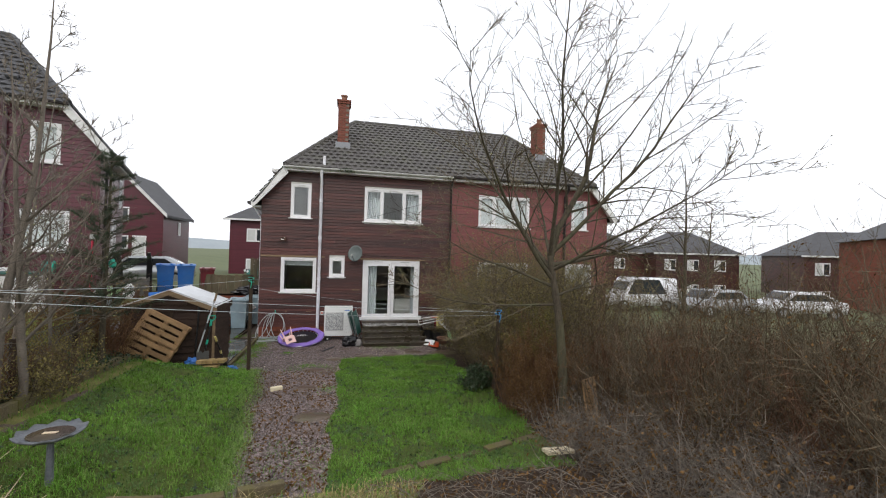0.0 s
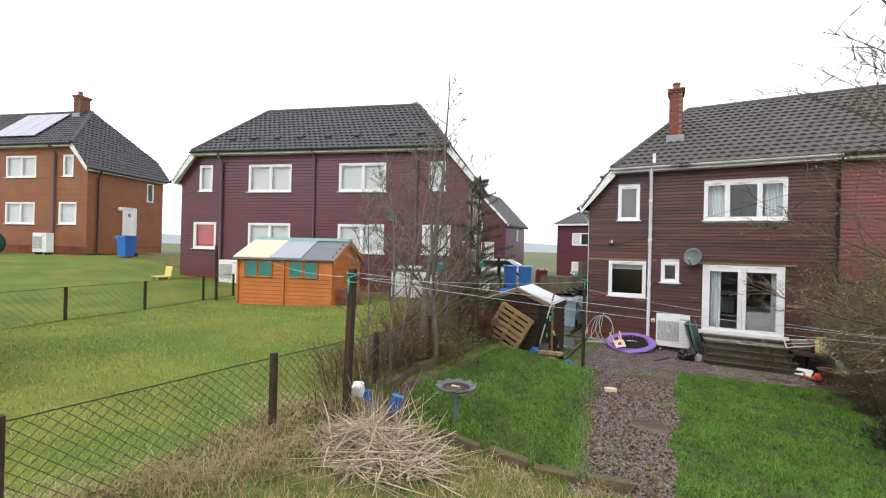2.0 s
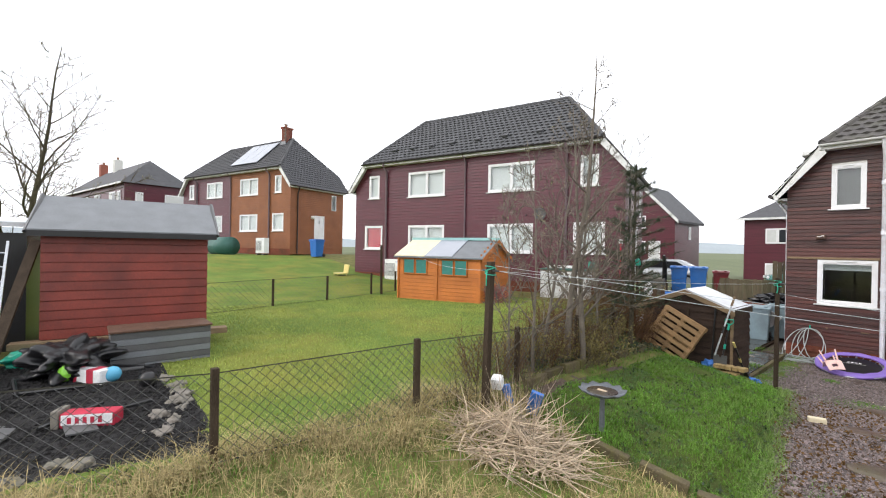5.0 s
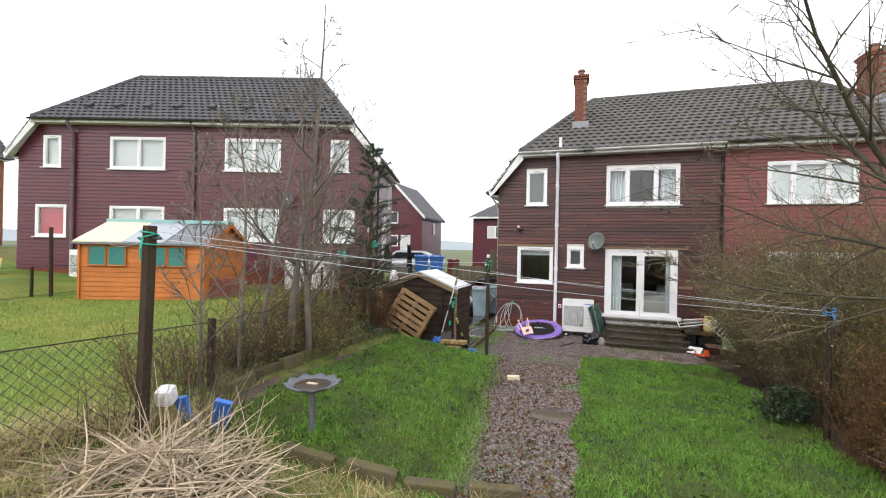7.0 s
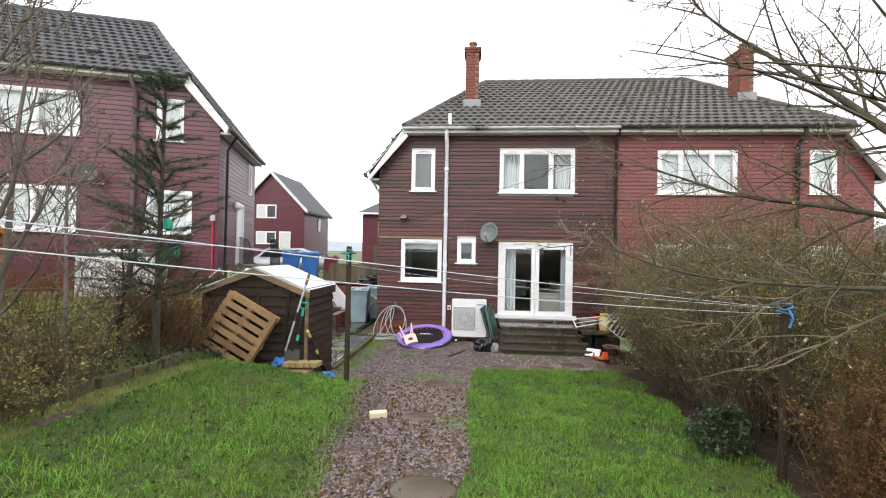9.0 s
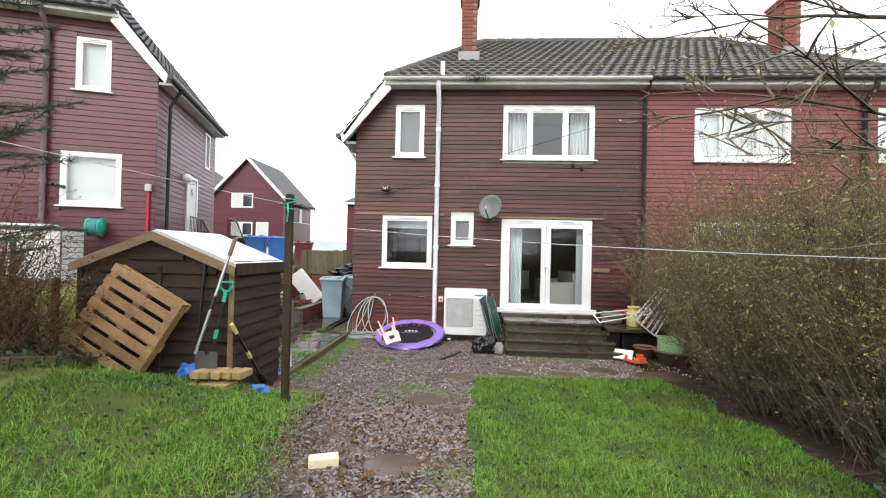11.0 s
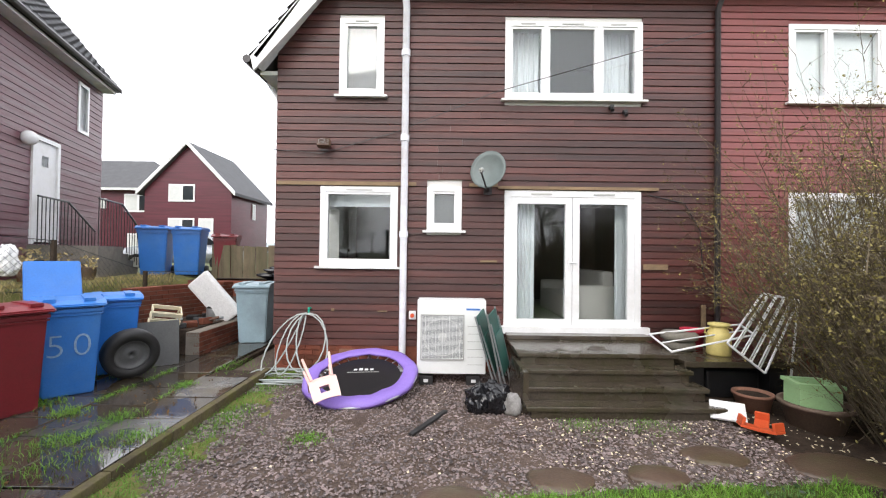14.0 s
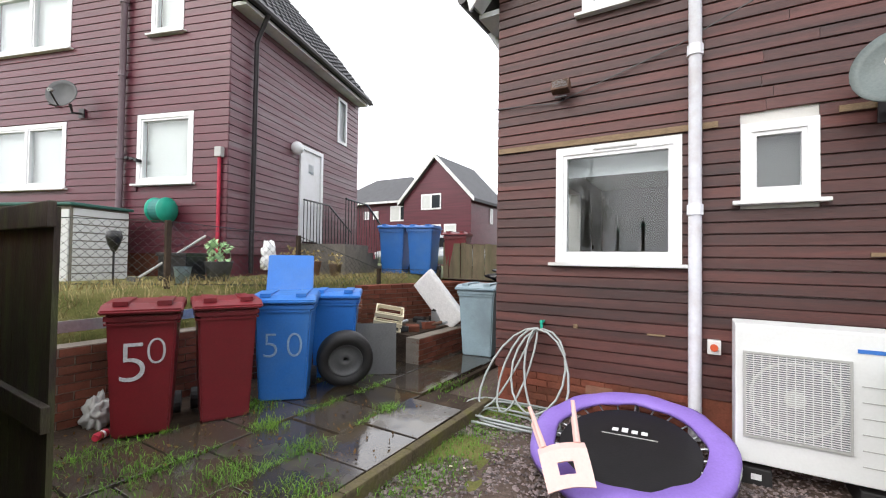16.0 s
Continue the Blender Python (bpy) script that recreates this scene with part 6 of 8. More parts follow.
for k in range(17):
    z = k * 0.12
    if z < 1.4:
        ob = new("wall_board", um)
        ob.parent, ob.scale, ob.location = t, (SW, 1, 1), (0, 0.02, z)
    half = SD / 2 if z < 1.45 else SD / 2 * (2.0 - z) / 0.55
    if half > 0.08:
        ob = new("wall_board", um)
        ob.parent, ob.scale, ob.location = t, (2 * half, 1, 1), (SW - 0.02, SD / 2 - half, z)
        ob.rotation_euler = (0, 0, math.pi / 2)
for x in (0.25, 0.72, 1.7, 2.17):
    w = part("window", box(x, x + 0.42, -0.035, 0.0, 0.88, 1.36), M_TEAL, t, "teal shed window")
    part("window_frame", rods([((x, -0.035, 0.88), (x + 0.42, -0.035, 0.88)), ((x, -0.035, 1.36), (x + 0.42, -0.035, 1.36)), ((x, -0.035, 0.88), (x, -0.035, 1.36)), ((x + 0.42, -0.035, 0.88), (x + 0.42, -0.035, 1.36))], 0.02, 4), M_SHED, w)
for x in (0, 1.5, SW - 0.05):
    part("corner_post", box(x, x + 0.05, -0.045, -0.015, 0, 1.45), M_SHED, t)
for s in (0, 1):
    bm = bmesh.new()
    a, b = (-0.12, 1.45 - 0.06), (SD / 2, 2.0)
    prism(bm, [((SD - u) if s else u, z) for u, z in ((a[0], a[1] + 0.01), (b[0], b[1] + 0.01), (b[0], b[1] + 0.05), (a[0], a[1] + 0.05))], -0.1, SW + 0.1, "x")
    part("roof", bm, M_FELT, t, "felted roof")
sl = 0.61 / (SD / 2 + 0.12)
for x0, x1, mt, lab in ((-0.08, 1.1, M_CREAMSHEET, "cream sheet patch"), (1.1, 2.1, M_SOLAR, "white panel patch")):
    bm = bmesh.new()
    prism(bm, [(-0.11, 1.45), (SD / 2 - 0.15, 1.45 + (SD / 2 - 0.04) * sl), (SD / 2 - 0.15, 1.475 + (SD / 2 - 0.04) * sl), (-0.11, 1.475)], x0, x1, "x")
    part("roof_patch", bm, mt, t, lab)
part("ridge_sheet", box(-0.1, SW + 0.1, SD / 2 - 0.16, SD / 2 + 0.16, 2.0, 2.09), M_LTEAL, t, "pale teal ridge cover")
bm = bmesh.new()
for s in (0, 1):
    prism(bm, [((SD - u) if s else u, z) for u, z in ((-0.12, 1.3), (SD / 2, 1.92), (SD / 2, 2.03), (-0.12, 1.42))], SW + 0.1, SW + 0.12, "x")
part("bargeboard", bm, M_SHED, t)
for k in range(3):
    q = ORIGIN @ pose(SW + 0.25 + 0.16 * k, 0.3 + 0.1 * k, 0.0, 0, 0, 40)
    ob = thing("wooden_trellis", q, "red-stained folded trellis leaning on the orange shed", "trellis", "folded trellis")
    for i in range(5):
        part("lath", rods([((-0.25, 0.03 * i, 0.0 + 0.1 * i), (0.25, 0.03 * i, 0.42 + 0.05 * i))], 0.014, 4), M_RED, ob)
        part("lath", rods([((0.25, 0.03 * i + 0.03, 0.0 + 0.1 * i), (-0.25, 0.03 * i + 0.03, 0.42 + 0.05 * i))], 0.014, 4), M_RED, ob)

# the red shed behind the rubble heap
RS = Matrix.Translation((-7.57, 0.02, 1.1)) @ Matrix.Rotation(radians(83.8), 4, "Z")
t = thing("garden_shed", RS, "red painted timber shed with grey felt roof on sleepers", "shed")
RW, RD = 2.02, 1.8
part("carcass", box(0.02, RW - 0.02, 0.02, RD, 0.35, 1.95), M_REDSHED, t)
bm = bmesh.new()
prism(bm, flush_profile(0.135), 0, 1, "x")
um = mesh_of("wall_board", bm, M_REDSHED)
for k in range(11):
    ob = new("wall_board", um)
    ob.parent, ob.scale, ob.location = t, (RW, 1, 1), (0, 0.02, 0.36 + k * 0.135)
    ob = new("wall_board", um)
    ob.parent, ob.scale, ob.location = t, (RD, 1, 1), (RW - 0.02, 0, 0.36 + k * 0.135)
    ob.rotation_euler = (0, 0, math.pi / 2)
bm = bmesh.new()
prism(bm, [(0.0, 1.9), (RD, 1.9), (RD / 2, 2.38)], 0.0, RW, "x")
part("gable", bm, M_BLACK, t)
for s in (0, 1):
    bm = bmesh.new()
    prism(bm, [((RD - u) if s else u, z) for u, z in ((-0.14, 1.86), (RD / 2, 2.4), (RD / 2, 2.44), (-0.14, 1.9))], -0.12, RW + 0.12, "x")
    part("roof", bm, M_FELT, t, "grey felt roof")
part("fascia", box(-0.12, RW + 0.12, -0.16, -0.13, 1.8, 1.88), M_BLACK, t)
for x in (-0.1, 0.7, 1.5):
    part("footing", box(x, x + 0.45, 0.05, 0.5, 0, 0.26), M_BRICK if x < 2 else M_POST, t)
part("sleeper", box(-0.3, RW + 0.3, -0.12, 0.1, 0.26, 0.35, None, 0.01), M_WOODOLD, t, "long timber sleeper")
part("apex_trim", rods([((-0.13, -0.16, 1.86), (-0.13, RD / 2, 2.45)), ((RW + 0.13, -0.16, 1.86), (RW + 0.13, RD / 2, 2.45))], 0.03, 4), M_BLACK, t)
t = thing("storage_box", RS @ pose(0.85, -1.08, 0.02, 0, 0, 6), "grey plastic slatted garden storage box", "storage box")
for k in range(6):
    part("slat", box(0, 1.15, 0, 0.03, 0.02 + k * 0.085, 0.1 + k * 0.085, None, 0.006), M_FANDK if k % 2 else M_FELT, t)
part("body", box(0, 1.15, 0.03, 0.55, 0, 0.53), M_FELT, t)
part("lid", box(-0.02, 1.17, -0.03, 0.57, 0.53, 0.56, None, 0.01), M_RUST, t, "wet brown lid")
t = thing("garden_shed", RS @ pose(-2.6, 0.9, 0, 0, 0, 0), "dark timber shed with pale sheet roof", "shed")
part("wall", box(0, 2.3, 0, 1.8, 0, 1.85), M_BLACK, t)
part("roof", box(-0.1, 2.4, -0.15, 1.95, 1.85, 1.92, pose(0, 0, 0.1, 4)), M_SHEET, t)
# planks and ladder leaning on the red shed
for k, (x, l, mt) in enumerate(((-0.35, 2.2, M_POST), (-0.55, 1.9, M_REDSHED), (-0.8, 2.0, M_REDSHED), (-1.0, 1.9, M_WOODOLD), (-1.3, 1.7, M_POST))):
    ob = thing("timber_plank", RS @ pose(x, -0.9 - 0.05 * k, 0.0, -38, 0, 10 * k - 10), "old timber plank leaning against the red shed", "plank", "leaning planks")
    part("plank", box(-0.06, 0.06, -0.02, 0.02, 0, l), mt, ob)
ob = thing("ladder", RS @ pose(-0.45, -0.75, 0.1, -40, 0, 6), "aluminium ladder leaning against the red shed", "ladder")
for x in (-0.15, 0.15):
    part("rail", box(x - 0.015, x + 0.015, -0.03, 0.03, 0, 2.1), M_STEEL, ob)
for k in range(8):
    part("rung", rods([((-0.15, 0, 0.15 + k * 0.25), (0.15, 0, 0.15 + k * 0.25))], 0.014), M_STEEL, ob)

# rubble heap and toys
HEAP = [("toy_ball", -6.15, 0.35, 0.1, mat("green_ball", (0.22, 0.55, 0.05), 0.4, 0.15), "bright green toy ball on the rubble"), ("toy_ball", -5.85, 0.75, 0.09, mat("sky_ball", (0.1, 0.4, 0.6), 0.4, 0.1), "pale blue toy ball on the rubble"), ("toy_ball", -5.4, 1.05, 0.09, M_BLACK, "black ball on the rubble")]
for nm, x, y, r, mt, lab in HEAP:
    bm = bmesh.new()
    bmesh.ops.create_uvsphere(bm, u_segments=16, v_segments=10, radius=r)
    ob = part(nm, bm, mt, None, "", True)
    ob.location = (x, y, ground_z(x, y) + r)
    tagged(ob, lab, "ball", "toy balls")


def on_heap(x, y, rz=0, rx=0, ry=0, dz=0.0):
    return local(x, y, ground_z(x, y) + dz, rz, rx, ry)


t = thing("fuse_box", on_heap(-4.55, 0.55, 62), "red and white striped plastic housing lying on slag", "housing")
part("body", box(-0.22, 0.22, -0.08, 0.08, 0.0, 0.13, None, 0.02), M_REDP, t)
part("panel", box(-0.2, 0.2, -0.086, -0.08, 0.03, 0.12), M_PAINTW, t)
for k in range(5):
    part("bar", box(-0.15 + k * 0.06, -0.12 + k * 0.06, -0.09, -0.086, 0.045, 0.1), M_REDP, t)
part("end_cap", box(-0.28, -0.22, -0.09, 0.09, 0.0, 0.16, None, 0.01), M_STONE, t)
t = thing("cardboard_tube", on_heap(-6.0, 0.55, 35, 0, 90, 0.08), "red and white checked carton lying on the rubble", "carton")
part("carton", box(-0.08, 0.08, -0.08, 0.08, -0.25, 0.25, None, 0.01), M_PAINTW, t)
for z in (-0.2, 0.05):
    part("band", box(-0.083, 0.083, -0.083, 0.083, z, z + 0.1), M_REDP, t)
t = thing("toy_truck", on_heap(-6.9, -0.75, 30, 0, 0, 0.05), "blue plastic toy truck with yellow trim", "toy truck")
part("cab", box(-0.3, 0.0, -0.17, 0.17, 0.05, 0.38, None, 0.03), M_BLUEP, t)
part("windscreen", box(-0.305, -0.3, -0.12, 0.12, 0.2, 0.33), M_CARGLASS, t)
part("side_window", box(-0.22, -0.06, -0.175, -0.17, 0.2, 0.33), M_CARGLASS, t)
part("bed", box(0.02, 0.6, -0.17, 0.17, 0.08, 0.2, None, 0.01), M_STEEL, t)
part("bumper", box(-0.34, -0.3, -0.15, 0.15, 0.05, 0.1), M_YELLOW, t)
for x in (-0.18, 0.3, 0.48):
    for y in (-0.17, 0.17):
        part("wheel", rod(bmesh.new(), (x, y - 0.03, 0.06), (x, y + 0.03, 0.06), 0.07, seg=14), M_BLACK, t)
lump("black_tarpaulin", on_heap(-6.6, 0.35), 0.55, 0.4, 0.22, M_BLACK, "crumpled black sheet thrown over the rubble", "tarpaulin", 17, 0.7, 5, 2.2)
lump("green_net", on_heap(-7.3, -0.1), 0.22, 0.2, 0.12, M_TURQ, "bundle of turquoise netting on the rubble", "net", 19, 0.4)
rng = random.Random(21)
for k in range(12):
    x, y = rng.uniform(-6.6, -4.2), rng.uniform(-0.4, 1.0)
    t = thing("scrap_piece", on_heap(x, y, rng.uniform(0, 180), rng.uniform(-10, 10), rng.uniform(-8, 8), 0.015), "dark scrap of board or pipe on black slag", "scrap", "scrap on the slag")
    if k % 2:
        part("pipe", rods([((-0.3, 0, 0.02), (0.3, 0, 0.03))], 0.02, 6), M_BLACK, t)
    else:
        part("board", box(-0.2, 0.2, -0.11, 0.11, 0, 0.015), M_FANDK, t)
# stones along the slag's edge
for k in range(30):
    u = k / 29
    x, y = -5.5 + 2.1 * u + rng.uniform(-0.1, 0.1), 1.35 - 0.4 * u ** 2 * 2.0 + rng.uniform(-0.12, 0.12)
    if k > 20:
        x, y = -3.55 + rng.uniform(-0.15, 0.15), 0.6 - (k - 20) * 0.12
    s = rng.uniform(0.04, 0.11)
    lump("rough_stone", local(x, y, ground_z(x, y) - 0.04), s, s * 0.8, s * 0.5, M_STONE, "rough grey stone edging the slag", "stone", k + 30, 0.9, 3)
    bpy.context.scene.collection.objects[-1]["group"] = "edging stones"

# ---- lawn edging, bird bath, posts and lines ----
UE = mesh_of("edging_block", box(0, 0.43, 0, 0.11, -0.08, 0.1, None, 0.015), M_BLOCK)
t = thing("lawn_edging", local(0, 0, 0), "mossy stone block edging round the lawn", "edging", kind="structure")


def edging(a, b, lift=0.0):
    a, b = Vector(a), Vector(b)
    n = int((b - a).length / 0.45)
    for k in range(n):
        p = a.lerp(b, k / n)
        ob = new("edging_block", UE)
        ob.parent = t
        ob.location = (p.x + random.uniform(-0.02, 0.02), p.y + random.uniform(-0.02, 0.02), ground_z(p.x, p.y) + lift + random.uniform(-0.02, 0.02))
        q = b - a
        sl = (ground_z(p.x + q.x / n, p.y + q.y / n) - ground_z(p.x, p.y)) / (q.length / n)
        ob.rotation_euler = (random.uniform(-0.1, 0.1), -math.atan(sl), math.atan2(q.y, q.x) + random.uniform(-0.05, 0.05))


edging((-3.0, 5.0), (-3.38, 10.1), 0.03)
edging((-1.9, 4.45), (0.1, 4.95), 0.0)
edging((1.0, 5.15), (3.3, 6.0), -0.075)
edging((-2.3, 10.7), (-1.1, 10.78), -0.03)

t = thing("bird_bath", local(-1.98, 4.98, ground_z(-1.98, 4.98)), "grey bird bath with scalloped bowl on a thin post", "bird bath")
H = 1.25 - ground_z(-1.98, 4.98)
bm = bmesh.new()
N = 40
prof = [(0.03, H - 0.07), (0.14, H - 0.055), (0.22, H - 0.02), (0.25, H), (0.25, H + 0.012), (0.2, H - 0.005), (0.12, H - 0.03), (0.01, H - 0.04)]
rings = [[bm.verts.new((r * (1 + 0.05 * math.cos(10 * a) * (r / 0.25) ** 3) * math.cos(a), r * (1 + 0.05 * math.cos(10 * a) * (r / 0.25) ** 3) * math.sin(a), z + 0.012 * math.cos(10 * a) * (r / 0.25) ** 4)) for a in [2 * math.pi * k / N for k in range(N)]] for r, z in prof]
for p, q in zip(rings, rings[1:]):
    for k in range(N):
        bm.faces.new((p[k], p[(k + 1) % N], q[(k + 1) % N], q[k]))
bm.faces.new(rings[-1])
part("bowl", bm, M_BATH, t, "shallow scalloped bowl", True)
part("water", lathe(bmesh.new(), [(0.17, H - 0.012), (0.17, H - 0.01), (0.01, H - 0.01)], None, 24), M_SLAB, t, "brown rain water")
part("floating_leaf", box(-0.06, 0.05, -0.02, 0.02, H - 0.008, H - 0.002), M_STRAW, t)
part("post", lathe(bmesh.new(), [(0.035, -0.05), (0.03, 0.1), (0.026, H - 0.1), (0.04, H - 0.06), (0.01, H - 0.05)], None, 12), M_BATH, t)


def clothes_post(x, y, top, mt, label, r=0.05, lean=(0, 0), square=True, knot=None):
    z = ground_z(x, y)
    t = thing("clothes_post", local(x, y, z - 0.05), label, "post", "clothes posts")
    h = top - z + 0.05
    m = Matrix.Rotation(lean[0], 4, "Y") @ Matrix.Rotation(lean[1], 4, "X")
    part("post", box(-r, r, -r, r, 0, h, m, 0.008) if square else rod(bmesh.new(), m @ Vector((0, 0, 0)), m @ Vector((0, 0, h)), r, r * 0.9, 12), mt, t)
    tip = m @ Vector((0, 0, h - 0.1))
    part("crosspiece", rods([(tip + Vector((-0.12, 0, 0)), tip + Vector((0.12, 0, 0)))], 0.012), M_WIRE, t)
    if knot:
        pts = [tip + Vector(((r + 0.015) * math.cos(a) * 1.2, (r + 0.015) * math.sin(a) * 1.2, 0.05 * math.sin(a * 0.37))) for a in np.linspace(0, 18.8, 40)]
        k = part("knotted_rope", tube(bmesh.new(), pts, 0.006, 5), knot, t, "coloured rope knotted round the post")
        part("rope_end", tube(bmesh.new(), [tip + Vector((0, -r - 0.02, 0)), tip + Vector((0.02, -r - 0.05, -0.08)), tip + Vector((0.0, -r - 0.03, -0.17))], 0.008, 5), knot, t)
    return Vector((x, y, z - 0.05)) + tip


A = clothes_post(-2.85, 3.97, 2.69, M_POST, "dark square timber clothes post with green rope", 0.036, (0.03, 0), knot=M_TURQ)
B = clothes_post(-1.37, 9.95, 2.4, M_POST, "dark timber clothes post at the lawn's far corner", 0.032, knot=M_TURQ)
C = clothes_post(3.34, 7.97, 1.98, M_POST, "round timber clothes post with blue rope", 0.036, square=False, knot=mat("blue_rope", (0.05, 0.3, 0.65), 0.6, 0.1))
D = Vector((4.5, 11.35, 2.3))
clothes_post(4.5, 11.35, 2.4, M_POST, "dark clothes post standing inside the hedge", 0.04)


def line(a, b, sag, label="sagging pale washing line between posts"):
    pts = [a.lerp(b, k / 14) - Vector((0, 0, sag * 4 * (k / 14) * (1 - k / 14))) for k in range(15)]
    tagged(part("washing_line", tube(bmesh.new(), pts, 0.0026, 5), M_LINE, None), label, "washing line", "washing lines")


line(A + Vector((0, 0, 0.06)), C, 0.02)
line(A + Vector((0, 0.05, 0.0)), C + Vector((0, 0, -0.05)), 0.07)
line(A, B, 0.06)
line(A, Vector((-9.5, 8.0, 2.6)), 0.1)
line(Vector((-1.37, 9.95, 2.13)), C, 0.06)


def mesh_fence(pts, h, label, posts=True, step=0.09, r=0.0026, post_h=0.76, mt=M_POST):
    """Chain-link wire between posts."""
    t = thing("chain_link_fence", local(0, 0, 0), label, "fence", "wire fences")
    P = [Vector((x, y, ground_z(x, y))) for x, y in pts]
    if posts:
        for p in P:
            part("post", box(p.x - 0.028, p.x + 0.028, p.y - 0.028, p.y + 0.028, p.z - 0.05, p.z + post_h, None, 0.006), mt, t)
    vs, fs = [], []

    def bar(a, b, rr):
        o = len(vs)
        d = (b - a).normalized()
        s = d.orthogonal().normalized() * rr
        q = d.cross(s)
        for e in (a, b):
            for w in (s, -s * 0.5 + q * 0.87, -s * 0.5 - q * 0.87):
                vs.append(tuple(e + w))
        for i in range(3):
            j = (i + 1) % 3
            fs.append((o + i, o + j, o + 3 + j, o + 3 + i))
    for a, b in zip(P, P[1:]):
        L = (b - a).length
        up = Vector((0, 0, h))
        n = int(L / step)
        m = max(1, round(h / step))
        for k in range(-m, n):
            for s in (1, -1):
                k0, k1 = max(k, 0), min(k + m, n)
                f0, f1 = (k0 - k) / m, (k1 - k) / m
                if f1 <= f0:
                    continue
                if s < 0:
                    f0, f1 = 1 - f0, 1 - f1
                bar(a.lerp(b, k0 / n) + up * f0, a.lerp(b, k1 / n) + up * f1, r)
        for z in (0.02, h):
            bar(a + Vector((0, 0, z)), b + Vector((0, 0, z)), 0.006)
    raw("wire_mesh", vs, fs, M_WIRE, t, "diamond wire mesh")
    return t


mesh_fence([(-3.02, -2.4), (-3.08, -0.6), (-3.13, 1.25), (-3.0, 3.1), (-3.2, 4.95), (-3.45, 6.8), (-3.75, 8.6), (-4.1, 10.3)], 0.72, "rusty chain-link fence on dark timber posts")
mesh_fence([(-10.2, 0.6), (-11.5, 4.5), (-11.9, 6.3), (-12.6, 8.3), (-13.0, 9.6)], 0.75, "chain-link fence at the far side of the next lawn", step=0.16)
mesh_fence([(-6.9, 12.3), (-5.6, 13.7), (-5.4, 15.4), (-5.2, 17.0), (-4.75, 18.3)], 0.75, "chain-link fence above the brick retaining wall", step=0.1)
t = thing("washing_pole", local(-12.4, 8.6, 1.15), "dark leaning washing pole by the far fence", "pole")
part("pole", rods([((0, 0, -0.1), (-0.05, 0, 1.75))], 0.045, 8), M_POST, t)

# next door: store box, hose reel, side steps and rail
t = thing("storage_cabinet", NEXT @ pose(4.0, -1.75, -0.05, 0, 0, 4), "cream plastic garden store with green roof edge", "storage box")
part("body", box(0, 1.6, 0, 0.8, 0, 1.0, None, 0.02), M_STONE, t)
for k in range(9):
    part("slat", box(1.6, 1.612, 0.02, 0.78, 0.04 + k * 0.105, 0.13 + k * 0.105), M_BLIND, t)
for a, b in ((0.02, 0.79), (0.81, 1.58)):
    part("door", box(a, b, -0.02, 0.0, 0.03, 0.95, None, 0.008), M_BLIND, t, "pale grey cabinet door")
part("lid", box(-0.03, 1.65, -0.05, 0.83, 1.0, 1.04, None, 0.012), M_GREEN, t, "dark green lid")
t = thing("hose_reel", NEXT @ pose(5.45, -0.12, 1.05), "turquoise wall-mounted hose reel", "hose reel")
part("drum", lathe(bmesh.new(), [(0.02, -0.12), (0.2, -0.12), (0.2, -0.1), (0.12, -0.09), (0.12, 0.09), (0.2, 0.1), (0.2, 0.12), (0.02, 0.12)], pose(0, -0.12, 0, 0, 90), 24), M_TURQ, t, "", True)
part("hose_coil", lathe(bmesh.new(), [(0.125, -0.085), (0.18, -0.08), (0.185, 0.0), (0.18, 0.08), (0.125, 0.085)], pose(0, -0.12, 0, 0, 90), 24), M_TEAL, t)
part("bracket", box(-0.02, 0.02, -0.1, 0.08, -0.2, -0.02), M_BLACK, t)
t = thing("side_steps", NEXT, "concrete side steps with black metal handrails", "steps")
for k in range(4):
    part("step", box(HALF + 0.02, HALF + 1.1, 1.9 + 0.28 * 0, 3.0 + 0.28 * (3 - k), 0.15 * k, 0.15 * (k + 1)), M_STONE, t)
for x in (HALF + 0.15, HALF + 1.08):
    a, b, c = Vector((x, 1.95, 1.5)), Vector((x, 2.95, 1.5)), Vector((x, 4.1, 0.95))
    part("handrail", tube(bmesh.new(), [a, b, c], 0.02, 6), M_BLACK, t)
    for k in range(9):
        p = a.lerp(b, k / 8)
        part("baluster", rods([((p.x, p.y, 0.6), tuple(p))], 0.009, 5), M_BLACK, t)
    for k in range(1, 9):
        p = b.lerp(c, k / 8)
        part("baluster", rods([((p.x, p.y, max(p.z - 0.9, 0)), tuple(p))], 0.009, 5), M_BLACK, t)
for u, z in ((2.8, 3.0), (4.55, 1.95), (4.65, 1.93), (4.75, 1.9)):
    ob = thing("wall_camera", NEXT @ pose(u, -0.03, z), "small black camera fixed on the plum wall", "camera", "wall cameras")
    part("body", box(-0.03, 0.03, -0.1, 0, -0.02, 0.03, None, 0.008), M_BLACK, ob)
t = thing("garden_chair", NEXT @ pose(-5.9, -1.6, -0.05, 0, 0, -20), "yellow plastic garden chair by the plum house", "chair")
part("seat", box(-0.25, 0.25, -0.25, 0.25, 0.38, 0.42, None, 0.01), M_YELLOW, t)
part("backrest", box(-0.25, 0.25, 0.2, 0.24, 0.42, 0.85, pose(0, 0, 0, -8), 0.01), M_YELLOW, t)
for x in (-0.22, 0.22):
    for y in (-0.22, 0.2):
        part("leg", rods([((x, y, 0), (x, y, 0.4))], 0.02), M_YELLOW, t)
